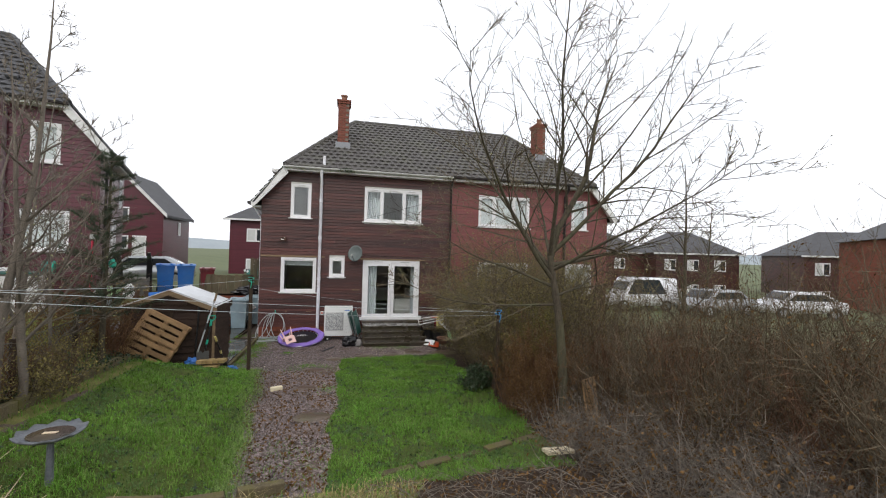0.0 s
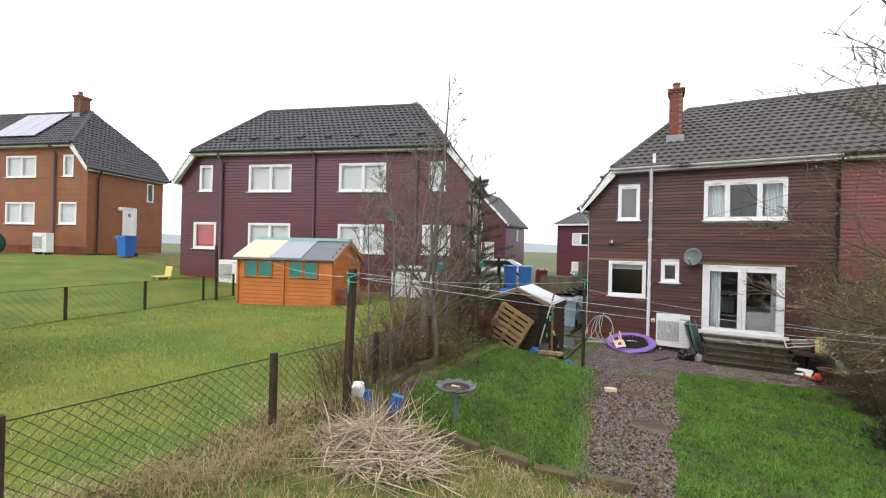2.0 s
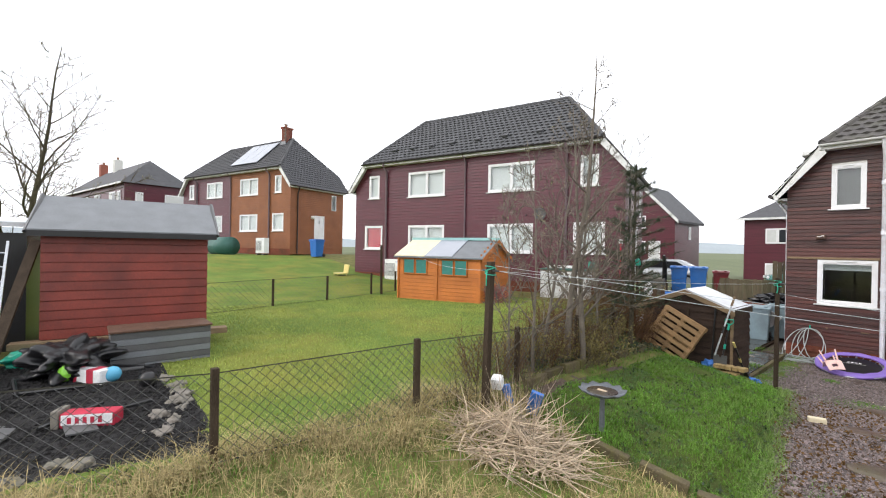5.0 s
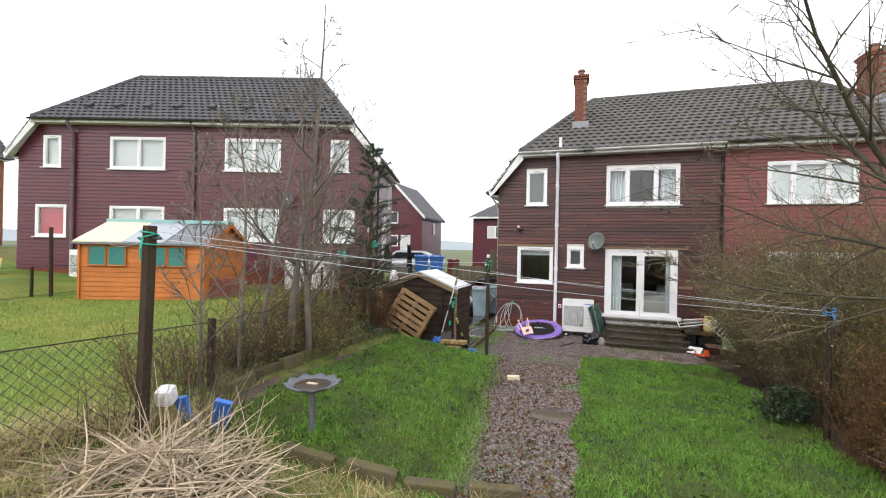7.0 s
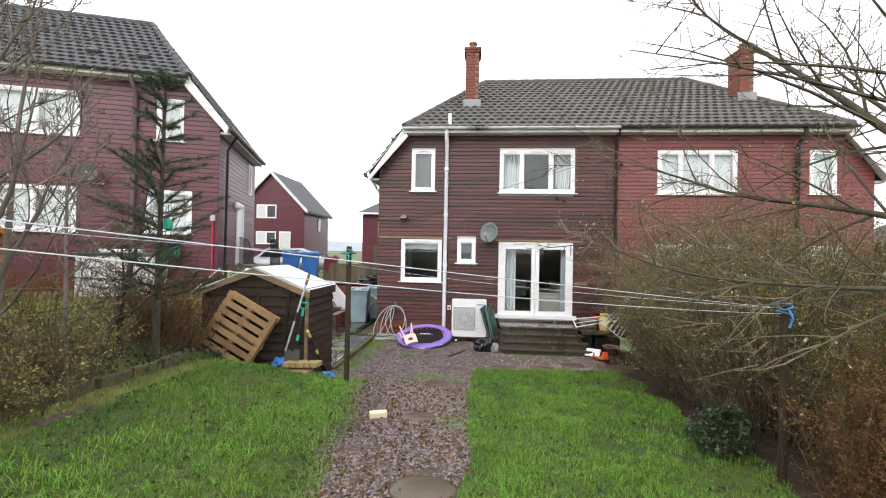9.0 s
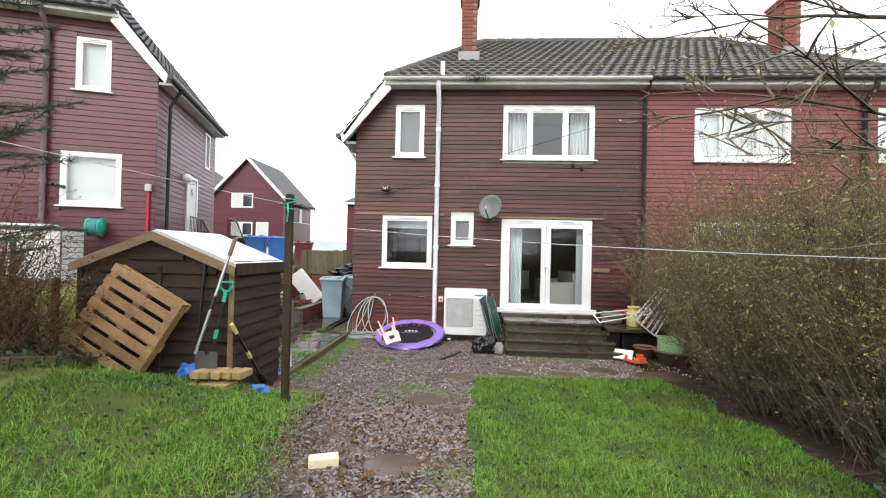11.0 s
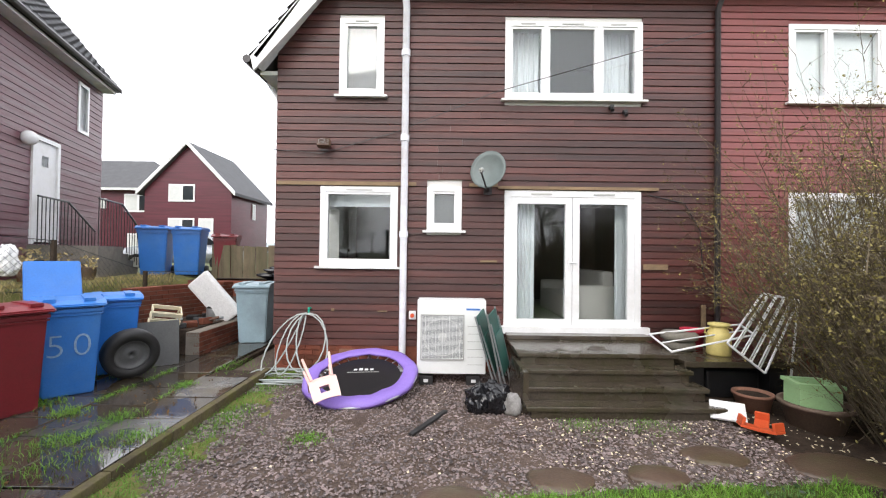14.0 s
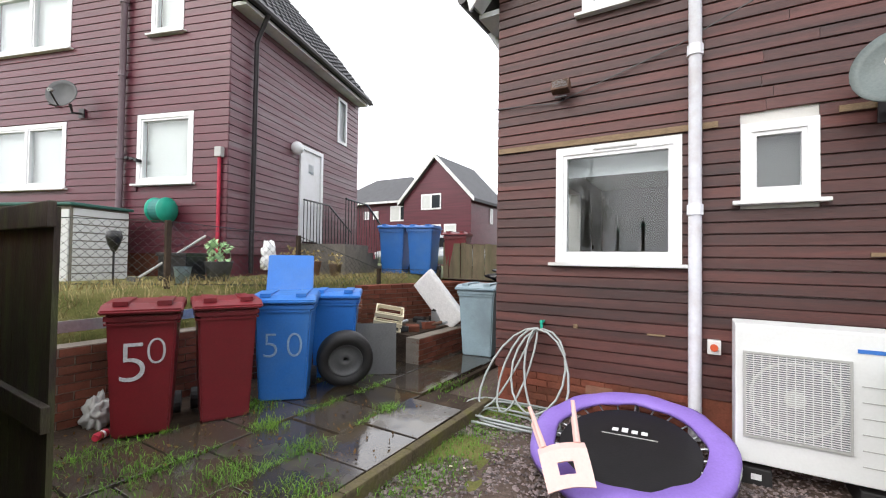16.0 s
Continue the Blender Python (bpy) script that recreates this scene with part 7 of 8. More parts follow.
for u in (-4.2, -3.1, -2.0, -0.9, 0.4, 1.7, 3.2, 4.4):
    ob = thing("roof_vent", NEXT @ pose(u, front_y(6.35) - 0.02, 6.35 + 0.05, 35), "small grey roof vent between the tiles", "vent", "roof vents")
    part("cowl", box(-0.13, 0.13, -0.12, 0.12, 0, 0.09, None, 0.02), M_TILE2, ob)
t = thing("oil_tank", Matrix.Translation((-29.6, 7.4, 2.1)) @ Matrix.Rotation(radians(16), 4, "Z"), "green plastic oil tank beside the ochre house", "tank")
part("tank", rod(bmesh.new(), (-0.9, 0, 0.6), (0.9, 0, 0.6), 0.6, seg=20), M_GREEN, t, "", True)
heat_pump(Matrix.Translation((-27.6, 8.8, 2.15)) @ Matrix.Rotation(radians(16), 4, "Z"), "white outdoor heat pump beside the ochre house")
wheelie(local(-24.7, 11.6, 2.15, 20), 0.58, 0.7, 1.08, M_BLUEBIN, "blue wheelie bin by the ochre house")


# pots, lamp and odds and ends by the plum house
t = thing("solar_lamp", local(-6.2, 13.4, ground_z(-6.2, 13.4)), "black solar garden lamp on a stake in the bank", "garden lamp")
part("stake", rods([((0, 0, -0.05), (0, 0, 0.42))], 0.012, 6), M_BLACK, t)
part("head", lathe(bmesh.new(), [(0.02, 0.38), (0.06, 0.46), (0.085, 0.55), (0.07, 0.62), (0.02, 0.63)], None, 14), M_BLACK, t, "", True)
t = thing("planter", local(-6.0, 14.55, ground_z(-6.0, 14.55)), "dark plastic planter with a yellow-green plant", "planter")
part("tub", lathe(bmesh.new(), [(0.13, 0), (0.18, 0.26), (0.19, 0.27), (0.165, 0.25), (0.01, 0.22)], None, 18), M_FANDK, t, "", True)
n = 90
a, q = RNG.uniform(0, 6.283, n), np.sqrt(RNG.random(n)) * 0.17
leaves("plant", np.stack([q * np.cos(a), q * np.sin(a), 0.27 + RNG.random(n) * 0.28], 1), 0.05, M_LGREEN, t, "yellow-green leafy plant")
t = thing("planter", local(-6.35, 14.25, ground_z(-6.35, 14.25), 20), "black square planter box by the wire fence", "planter")
part("tub", box(-0.22, 0.22, -0.18, 0.18, 0, 0.36, None, 0.02), M_BLACK, t)
part("rim", box(-0.24, 0.24, -0.2, 0.2, 0.33, 0.38, None, 0.01), M_BLACK, t)
t = thing("plant_pot", local(-5.85, 14.0, ground_z(-5.85, 14.0)), "small pale blue pot by the wire fence", "plant pot")
part("pot", lathe(bmesh.new(), [(0.07, 0), (0.1, 0.2), (0.11, 0.21), (0.09, 0.19), (0.01, 0.17)], None, 16), M_GREYBIN, t, "", True)
lump("garden_ornament", local(-5.95, 15.3, ground_z(-5.95, 15.3) + 0.14), 0.13, 0.1, 0.24, M_PAINTW, "weathered white garden ornament by the fence", "ornament", 41, 0.45, 4, 3)
t = thing("broom", local(-6.55, 13.75, ground_z(-6.55, 13.75)), "pale broom handle leaning by the planters", "broom")
part("shaft", rods([((0, 0, 0), (0.3, 0.75, 0.62))], 0.018, 8), M_GRILLE, t)
part("head", box(-0.12, 0.12, -0.03, 0.03, -0.02, 0.06, None, 0.01), M_FANDK, t)
t = thing("vent_pipe", NEXT @ pose(HALF - 0.1, -0.06, 0), "thin red pipe on the corner of the plum house", "pipe")
part("pipe", tube(bmesh.new(), [(0, 0, 0.0), (0, 0, 1.0), (0, 0, 1.95)], 0.028, 8), M_REDP, t, "", True)
part("junction_box", box(-0.06, 0.06, -0.05, 0.04, 1.9, 2.06, None, 0.01), M_GRILLE, t, "small grey box")
for u, v, hh, mt2 in ((6.9, 1.3, 0.34, M_BLACK), (7.3, 1.2, 0.26, M_TERRA), (7.65, 1.35, 0.22, M_BROWNPOT), (7.0, 0.85, 0.2, M_TERRA)):
    q = NEXT @ pose(u, v, 0)
    q.translation.z = ground_z(q.translation.x, q.translation.y)
    t = thing("plant_pot", q, "plant pot standing by the side steps", "plant pot", "pots by the steps")
    part("pot", lathe(bmesh.new(), [(hh * 0.4, 0), (hh * 0.52, hh), (hh * 0.56, hh + 0.01), (hh * 0.45, hh - 0.02), (0.01, hh - 0.04)], None, 16), mt2, t, "", True)
    a, q = RNG.uniform(0, 6.283, 60), np.sqrt(RNG.random(60)) * hh * 0.6
    leaves("plant", np.stack([q * np.cos(a), q * np.sin(a), hh + RNG.random(60) * 0.2], 1), 0.035, M_DRYBLADE, t, "dead leafy plant")


def car(m, mt, label, van=False):
    t = thing("parked_car", m, label, "car", "parked cars")
    h = 1.9 if van else 1.42
    prof = [(-2.1, 0.3), (-2.15, 0.75), (-1.3, 0.92), (-0.75, h), (0.9 if not van else 2.0, h), (1.65 if not van else 2.1, 0.98), (2.1, 0.9), (2.15, 0.3)]
    bm = bmesh.new()
    prism(bm, prof, -0.85, 0.85)
    bmesh.ops.bevel(bm, geom=bm.edges[:], offset=0.07, segments=2, affect="EDGES")
    part("body", bm, mt, t, "", True)
    bm = bmesh.new()
    for s in (-1, 1):
        prism(bm, [(-1.1, 0.95), (-0.68, h - 0.1), (0.85, h - 0.1), (1.35, 0.98)], s * 0.855, s * 0.865)
    part("side_glass", bm, M_CARGLASS, t)
    part("windscreen", box(-0.02, 0.02, -0.7, 0.7, -0.28, 0.28, Matrix.Translation((-1.05, 0, (h + 0.92) / 2)) @ Matrix.Rotation(math.atan2(0.55, h - 0.92), 4, "Y")), M_CARGLASS, t)
    for x in (-1.35, 1.35):
        for y in (-0.8, 0.8):
            w = part("wheel", rod(bmesh.new(), (x, y - 0.1, 0.31), (x, y + 0.1, 0.31), 0.31, seg=20), M_RUBBER, t)
            part("rim", rod(bmesh.new(), (x, y - 0.105, 0.31), (x, y + 0.105, 0.31), 0.2, seg=14), M_STEEL, w)
    for y in (-0.6, 0.6):
        part("headlight", box(-2.18, -2.1, y - 0.15, y + 0.15, 0.62, 0.75, None, 0.02), M_UPVC, t)
    return t


car(local(-9.6, 25.5, 1.0, 12), M_CARS, "silver car parked beyond the board fence")
car(local(-3.4, 29.0, 0.9, 20), M_CARG, "green car parked beyond the board fence")
for x, y, r, mt, v in ((13, 24, 10, M_CARW, False), (17.5, 22.5, -5, M_CARW, True), (20.5, 20, 5, M_CARS, False), (25, 19, -15, M_CARW, False), (22, 27, 0, M_CARS, False)):
    car(local(x, y, 0.0, r), mt, "pale parked vehicle beyond the hedge", v)

# stepping stones, bits on the path
rng = random.Random(5)
for x, y, r in ((-0.11, 11.0, 0.3), (0.29, 12.2, 0.25), (1.12, 12.5, 0.26), (1.89, 12.6, 0.24), (2.55, 12.95, 0.27), (-0.18, 9.15, 0.24), (0.1, 7.4, 0.3), (3.45, 12.75, 0.4)):
    lump("stepping_stone", local(x, y, ground_z(x, y) - 0.02), r, r * 0.72, 0.035, mat("wet_sandstone", (0.09, 0.058, 0.04), 0.35, 0.35, 5, 0.3, 50, dirt=(0.07, 0.075, 0.02), dirt_amt=0.5), "flat wet brown stepping stone set in gravel", "stone", x * 3, 0.15, 3)
t = thing("stone_block", local(-0.69, 9.1, ground_z(-0.69, 9.1), 20), "pale broken block on the gravel path", "block")
part("block", box(-0.11, 0.11, -0.05, 0.05, 0, 0.08, None, 0.015), M_CREAMSHEET, t)
t = thing("pipe_length", local(0.1, 13.6, 0.0, 62), "length of dark edging strip lying in the gravel", "strip")
part("strip", box(-0.35, 0.35, -0.03, 0.03, 0, 0.03, None, 0.01), M_RUBBER, t)
t = thing("wooden_offcut", local(3.2, 5.35, ground_z(3.2, 5.35) + 0.05, 8, 0, 4), "pale timber offcut lying on the bare soil", "offcut")
part("offcut", box(-0.2, 0.2, -0.07, 0.07, 0, 0.04, None, 0.005), M_CREAMSHEET, t)
t = thing("leaning_board", local(4.55, 6.7, ground_z(4.55, 6.7), 30, -10), "brown board leaning among the bushes", "board")
part("board", box(-0.2, 0.2, -0.012, 0.012, 0, 0.6), M_PALLET, t)
t = thing("red_tub", local(4.9, 3.6, ground_z(4.9, 3.6), 10), "dull red plastic tub half hidden in brambles", "tub")
part("tub", lathe(bmesh.new(), [(0.09, 0), (0.12, 0.18), (0.13, 0.19), (0.11, 0.17), (0.01, 0.15)], None, 18), M_BRICK, t, "", True)
t = thing("blue_crate", local(-2.6, 4.45, ground_z(-2.6, 4.45), 25, 18), "blue and white plastic rubbish behind the dead stalks", "rubbish")
part("sheet", box(-0.05, 0.09, -0.02, 0.02, 0.0, 0.4, pose(0, 0, 0, 12, 18), 0.01), M_BLUEP, t)
part("sheet", box(-0.26, -0.16, -0.02, 0.03, 0.0, 0.36, pose(0, 0, 0, -10, -12), 0.01), M_BLUEP, t)
part("bag", box(-0.42, -0.28, -0.08, 0.06, 0.3, 0.45, None, 0.04), M_PAINTW, t)
t = thing("green_lantern", local(-3.4, 8.9, 2.62), "turquoise bird feeder hanging in the little pine", "bird feeder")
part("cage", lathe(bmesh.new(), [(0.015, 0.08), (0.055, 0.03), (0.055, -0.05), (0.015, -0.08)], None, 10), M_TURQ, t)
part("hook", rods([((0, 0, 0.1), (0, 0, 0.25))], 0.006), M_WIRE, t)

# inside the room behind the garden door
t = thing("sofa", local(2.75, 17.6, 0.6, -90), "pale upholstered sofa seen through the garden door", "sofa")
part("seat", box(-0.9, 0.9, -0.4, 0.4, 0.0, 0.42, None, 0.05), M_SOFA, t)
part("backrest", box(-0.9, 0.9, 0.25, 0.45, 0.4, 0.85, None, 0.06), M_SOFA, t)
for x in (-1.0, 0.8):
    part("arm", box(x, x + 0.2, -0.4, 0.45, 0.0, 0.6, None, 0.05), M_SOFA, t)
t = thing("radiator", local(1.6, 20.1, 0.75), "white panel radiator on the far room wall", "radiator")
part("panel", box(0, 0.8, -0.08, 0, 0, 0.6, None, 0.01), M_ACW, t)
for k in range(10):
    part("rib", box(0.03 + k * 0.078, 0.07 + k * 0.078, -0.09, -0.08, 0.04, 0.56), M_ACW, t)

# ---- plants ----


def sticks(name, P, Dv, L, R, mt, parent=None, label="", bend=0.25, seg=2):
    """Thin tapering twigs: starts P, directions Dv, lengths L, radii R."""
    n = len(P)
    P, Dv = np.asarray(P, float), np.asarray(Dv, float)
    Dv = Dv / np.linalg.norm(Dv, axis=1)[:, None]
    ref = np.tile([0.3, 0.5, 0.81], (n, 1))
    s = np.cross(Dv, ref)
    s /= np.linalg.norm(s, axis=1)[:, None]
    q = np.cross(Dv, s)
    V = np.empty((n, (seg + 1) * 3, 3))
    wob3 = RNG.normal(0, bend, (n, 3))
    for k in range(seg + 1):
        f = k / seg
        c = P + Dv * (L * f)[:, None] + wob3 * (L * f * f)[:, None]
        r = (R * (1 - 0.8 * f))[:, None]
        for i in range(3):
            a = 2.094 * i
            V[:, k * 3 + i] = c + (s * math.cos(a) + q * math.sin(a)) * r
    o = (np.arange(n) * (seg + 1) * 3)[:, None]
    fs = []
    for k in range(seg):
        for i in range(3):
            j = (i + 1) % 3
            fs.append(o + np.array([[k * 3 + i, k * 3 + j, k * 3 + 3 + j, k * 3 + 3 + i]]))
    fs = np.concatenate(fs).tolist()
    me = bpy.data.meshes.new(name)
    me.from_pydata(V.reshape(-1, 3).tolist(), [], fs)
    me.materials.append(mt)
    ob = new(name, me)
    ob.parent = parent
    if parent:
        ob["kind"] = "stuff"
    if label:
        ob["label"] = label
    tips = P + Dv * L[:, None] + wob3 * L[:, None]
    return ob, tips


def clumps(name, spots, label, cat, tw, stems=26, twigs=9, r=0.005, lean=0.35, tl=(0.12, 0.42), leafm=None, nl=0, ls=0.016, leaf_from=0.3, droop=0.0):
    """Brushy growth: stems fan out of each spot (x, y, radius, height), carry side twigs and then leaves."""
    t = thing(name, Matrix.Identity(4), label, cat)
    P, Dv, Ls = [], [], []
    for x, y, rad, h in spots:
        m = max(5, int(stems * rad / 0.6))
        a, q = RNG.uniform(0, 6.283, m), np.sqrt(RNG.random(m))
        px, py = x + rad * 0.6 * q * np.cos(a), y + rad * 0.6 * q * np.sin(a)
        P.append(np.stack([px, py, gz(px, py) - 0.03], 1))
        out = lean * q * rad / 0.6
        Dv.append(np.stack([np.cos(a) * out + RNG.normal(0, 0.13, m), np.sin(a) * out + RNG.normal(0, 0.13, m), np.ones(m)], 1))
        Ls.append(h * RNG.uniform(0.55, 1.08, m) * (1 - 0.25 * q))
    P, Dv, Ls = np.concatenate(P), np.concatenate(Dv), np.concatenate(Ls)
    n = len(P)
    _, tips = sticks("brush", P, Dv, Ls, r * 1.5 * RNG.uniform(0.6, 1.4, n), tw, t, "", 0.13, 4)
    D1 = Dv / np.linalg.norm(Dv, axis=1)[:, None]
    B = (tips - P - D1 * Ls[:, None])
    k = RNG.integers(0, n, n * twigs)
    f = RNG.uniform(0.12, 1.0, len(k))[:, None]
    P2 = P[k] + D1[k] * Ls[k][:, None] * f + B[k] * f * f
    side = RNG.normal(0, 1, (len(k), 3))
    D2 = D1[k] * 0.7 + side * 0.62 - np.array([0, 0, droop])
    L2 = RNG.uniform(*tl, len(k)) * (1.15 - 0.5 * f[:, 0])
    _, t2 = sticks("spray", P2, D2, L2, r * 0.55 * RNG.uniform(0.6, 1.5, len(k)), tw, t, "", 0.22)
    k3 = RNG.integers(0, len(k), len(k))
    g = RNG.uniform(0.3, 0.95, len(k))[:, None]
    P3 = P2[k3] * (1 - g) + t2[k3] * g
    sticks("fine_spray", P3, (t2 - P2)[k3] / L2[k3][:, None] + RNG.normal(0, 0.6, (len(k), 3)), L2[k3] * RNG.uniform(0.3, 0.7, len(k)), np.full(len(k), r * 0.32), tw, t, "", 0.2)
    if nl:
        kk = RNG.integers(0, len(k), nl)
        kk = kk[RNG.random(nl) < np.clip((f[kk, 0] - leaf_from) / 0.35, 0.12, 1)]
        g = RNG.uniform(0.2, 1.05, len(kk))[:, None]
        leaves("foliage", P2[kk] * (1 - g) + t2[kk] * g + RNG.normal(0, 0.025, (len(kk), 3)), ls, leafm, t)
    return t


def row(x0, y0, x1, y1, n, rad, h, jit=0.2):
    """Spots strung along a line, uneven in place, width and height."""
    out = []
    for k in range(n):
        f = (k + 0.5) / n
        out.append((x0 + (x1 - x0) * f + RNG.normal(0, jit), y0 + (y1 - y0) * f + RNG.normal(0, jit), rad * RNG.uniform(0.75, 1.25), h * RNG.uniform(0.78, 1.15)))
    return out


def bough(p, d, L, r, rg, n=9, up=0.1, wob=0.09):
    """Points and radii of one winding, tapering limb."""
    pts, rr = [p], [r]
    for i in range(n):
        d = (d + Vector((rg.gauss(0, wob), rg.gauss(0, wob), rg.gauss(0, wob * 0.6) + up / n))).normalized()
        p = p + d * (L / n)
        pts.append(p)
        rr.append(max(r * (1 - 0.9 * (i + 1) / n), 0.004))
    return pts, rr


def tree(name, base, label, trunk, limbs, seed, mt, twm, kids=11, side=0.42, twigs=6, tl=0.34, tr=0.0036, buds=0, up=0.1, auto=None):
    """A bare tree: trunk = (lean x, lean y, length, radius); limbs = (height share, direction, length, radius); branches and twigs follow along each limb."""
    rg = random.Random(seed)
    t = thing(name, Matrix.Translation(base), label, "tree")
    tp, trr = bough(Vector((0, 0, -0.1)), Vector((trunk[0], trunk[1], 1)).normalized(), trunk[2], trunk[3], rg, 10, 0.05, 0.035)
    if not auto:
        trr = [trunk[3] * (1 - 0.5 * k / 10) for k in range(11)]
    part("trunk", tube(bmesh.new(), tp, trr, 9), mt, t, "", True)
    todo = list(limbs)
    if auto:
        n, ang, ratio = auto
        for k in range(n):
            f = 0.16 + 0.8 * (k + rg.random() * 0.6) / n
            a = k * 2.4 + rg.uniform(-0.5, 0.5)
            e = rg.uniform(0.7, 1.3) * ang
            todo.append((f, (math.cos(a) * math.sin(e), math.sin(a) * math.sin(e), math.cos(e)), trunk[2] * ratio * (1.15 - f) * rg.uniform(0.7, 1.2), trunk[3] * 0.5 * (1.1 - f)))
    P, Dv, Ls, Rr = [], [], [], []
    for f, d, L, r in todo:
        k = min(int(f * 10), 9)
        p = tp[k].lerp(tp[k + 1], f * 10 - k)
        pts, rr = bough(p, Vector(d).normalized(), L, r, rg, 9, up * 3)
        part("limb", tube(bmesh.new(), pts, rr, 6), mt, t, "", True)
        m = max(4, int(kids * min(1.0, L / 2)))
        for q in range(m):
            g = 0.14 + 0.86 * (q + rg.random()) / m
            j = min(int(g * 9), 8)
            ax = (pts[j + 1] - pts[j]).normalized()
            sd = Matrix.Rotation(q * 2.4 + rg.uniform(-0.6, 0.6), 3, ax) @ ax.orthogonal().normalized()
            P.append(tuple(pts[j].lerp(pts[j + 1], g * 9 - j)))
            Dv.append(tuple((ax * 0.85 + sd * rg.uniform(0.5, 1.0) + Vector((0, 0, up))).normalized()))
            Ls.append(L * side * (1.15 - 0.75 * g) * rg.uniform(0.55, 1.2))
            Rr.append(max(rr[j] * 0.5, tr * 1.3))
    P, Dv, Ls, Rr = np.array(P), np.array(Dv), np.array(Ls), np.array(Rr)
    _, tips = sticks("branchwork", P, Dv, Ls, Rr, mt, t, "", 0.16, 4)
    B = tips - P - Dv * Ls[:, None]
    k = np.repeat(np.arange(len(P)), twigs)
    f = RNG.uniform(0.15, 1.0, len(k))[:, None]
    P2 = P[k] + Dv[k] * Ls[k][:, None] * f + B[k] * f * f
    D2 = Dv[k] * 0.9 + RNG.normal(0, 0.5, (len(k), 3)) + np.array([0, 0, up])
    L2 = np.clip(Ls[k], 0.25, 1.3) * tl * RNG.uniform(0.4, 1.3, len(k)) * (1.2 - 0.5 * f[:, 0])
    _, t2 = sticks("twig_spray", P2, D2, L2, np.full(len(k), tr), twm, t, "fine bare twigs", 0.16, 3)
    k3 = RNG.integers(0, len(k), len(k) * 2)
    g = RNG.uniform(0.25, 0.95, len(k3))[:, None]
    P3 = P2[k3] * (1 - g) + t2[k3] * g
    _, t3 = sticks("crown", P3, (t2 - P2)[k3] / L2[k3][:, None] + RNG.normal(0, 0.5, (len(k3), 3)), L2[k3] * RNG.uniform(0.3, 0.7, len(k3)), np.full(len(k3), tr * 0.7), twm, t, "finest bare twigs", 0.15)
    if buds:
        kk = RNG.integers(0, len(k3), buds)
        leaves("bud_growth", t3[kk], 0.012, M_BUD, t, "small pale buds")
    return t


def gp(x, y, dz=0.0):
    return (x, y, ground_z(x, y) + dz)


tree("bare_tree", gp(3.95, 6.6), "tall spreading bare tree with budding twigs beside the hedge", (0.04, 0.02, 2.75, 0.088), (
    (0.97, (0.12, 0.1, 1.0), 4.4, 0.055), (0.84, (-0.72, 0.05, 0.7), 3.7, 0.036), (0.93, (0.95, 0.15, 0.18), 4.2, 0.04), (0.99, (0.7, -0.15, 0.72), 4.4, 0.042),
    (0.7, (-0.9, 0.42, 0.04), 2.6, 0.022), (0.9, (-0.35, 0.65, 0.7), 4.0, 0.038), (0.95, (0.25, 0.9, 0.45), 3.6, 0.034), (0.98, (-0.3, -0.35, 0.95), 3.9, 0.036),
    (0.8, (-0.62, 0.75, 0.22), 3.2, 0.028), (0.9, (0.6, -0.7, 0.5), 3.0, 0.028), (0.75, (0.8, 0.5, 0.1), 2.4, 0.022)), 5, M_BARK, M_TWIG, kids=19, side=0.5, twigs=8, tl=0.4, tr=0.0054, buds=3000, up=0.06)
for sx, sy, sh, sr, sd, lx in ((-3.4, 6.45, 5.1, 0.06, 3, -0.02), (-3.2, 6.6, 4.4, 0.05, 5, 0.05), (-3.5, 5.9, 4.2, 0.03, 8, 0.03), (-3.3, 5.45, 3.6, 0.026, 9, -0.05), (-3.75, 7.2, 4.3, 0.034, 51, 0.02), (-3.6, 7.8, 3.3, 0.028, 52, -0.06), (-3.35, 4.95, 2.8, 0.02, 53, 0.06)):
    tree("sapling", gp(sx, sy), "slender grey bare sapling beside the wire fence", (lx, 0.02, sh, sr), (), sd, M_TWIGPALE, M_TWIGPALE, kids=9, side=0.5, twigs=5, tl=0.5, tr=0.0044, buds=180, up=0.16, auto=(15, 0.85, 0.36))
tree("sapling", gp(-3.9, 8.5), "bare branching shrub beside the little pine", (0.12, 0.05, 3.0, 0.035), (), 55, M_BARK, M_TWIG, kids=8, side=0.5, twigs=5, tl=0.5, tr=0.0034, buds=120, up=0.1, auto=(14, 0.95, 0.45))
tree("bare_tree", gp(8.8, 9.5), "bare tree beyond the bramble hedge", (0.05, 0, 5.4, 0.07), (), 21, M_BARK, M_TWIG, kids=10, twigs=5, buds=300, auto=(18, 0.85, 0.42))
tree("bare_tree", gp(-15.2, -0.9), "bare budding tree behind the dark shed", (0.1, 0.1, 6.8, 0.09), (), 31, M_BARK, M_TWIG, kids=13, twigs=6, tr=0.006, buds=2500, auto=(24, 0.95, 0.5))
tree("bare_tree", (30, 30, 0), "distant bare tree beyond the houses", (0, 0, 7.5, 0.12), (), 41, M_BARK, M_TWIG, kids=10, twigs=5, tr=0.01, auto=(18, 0.8, 0.42))

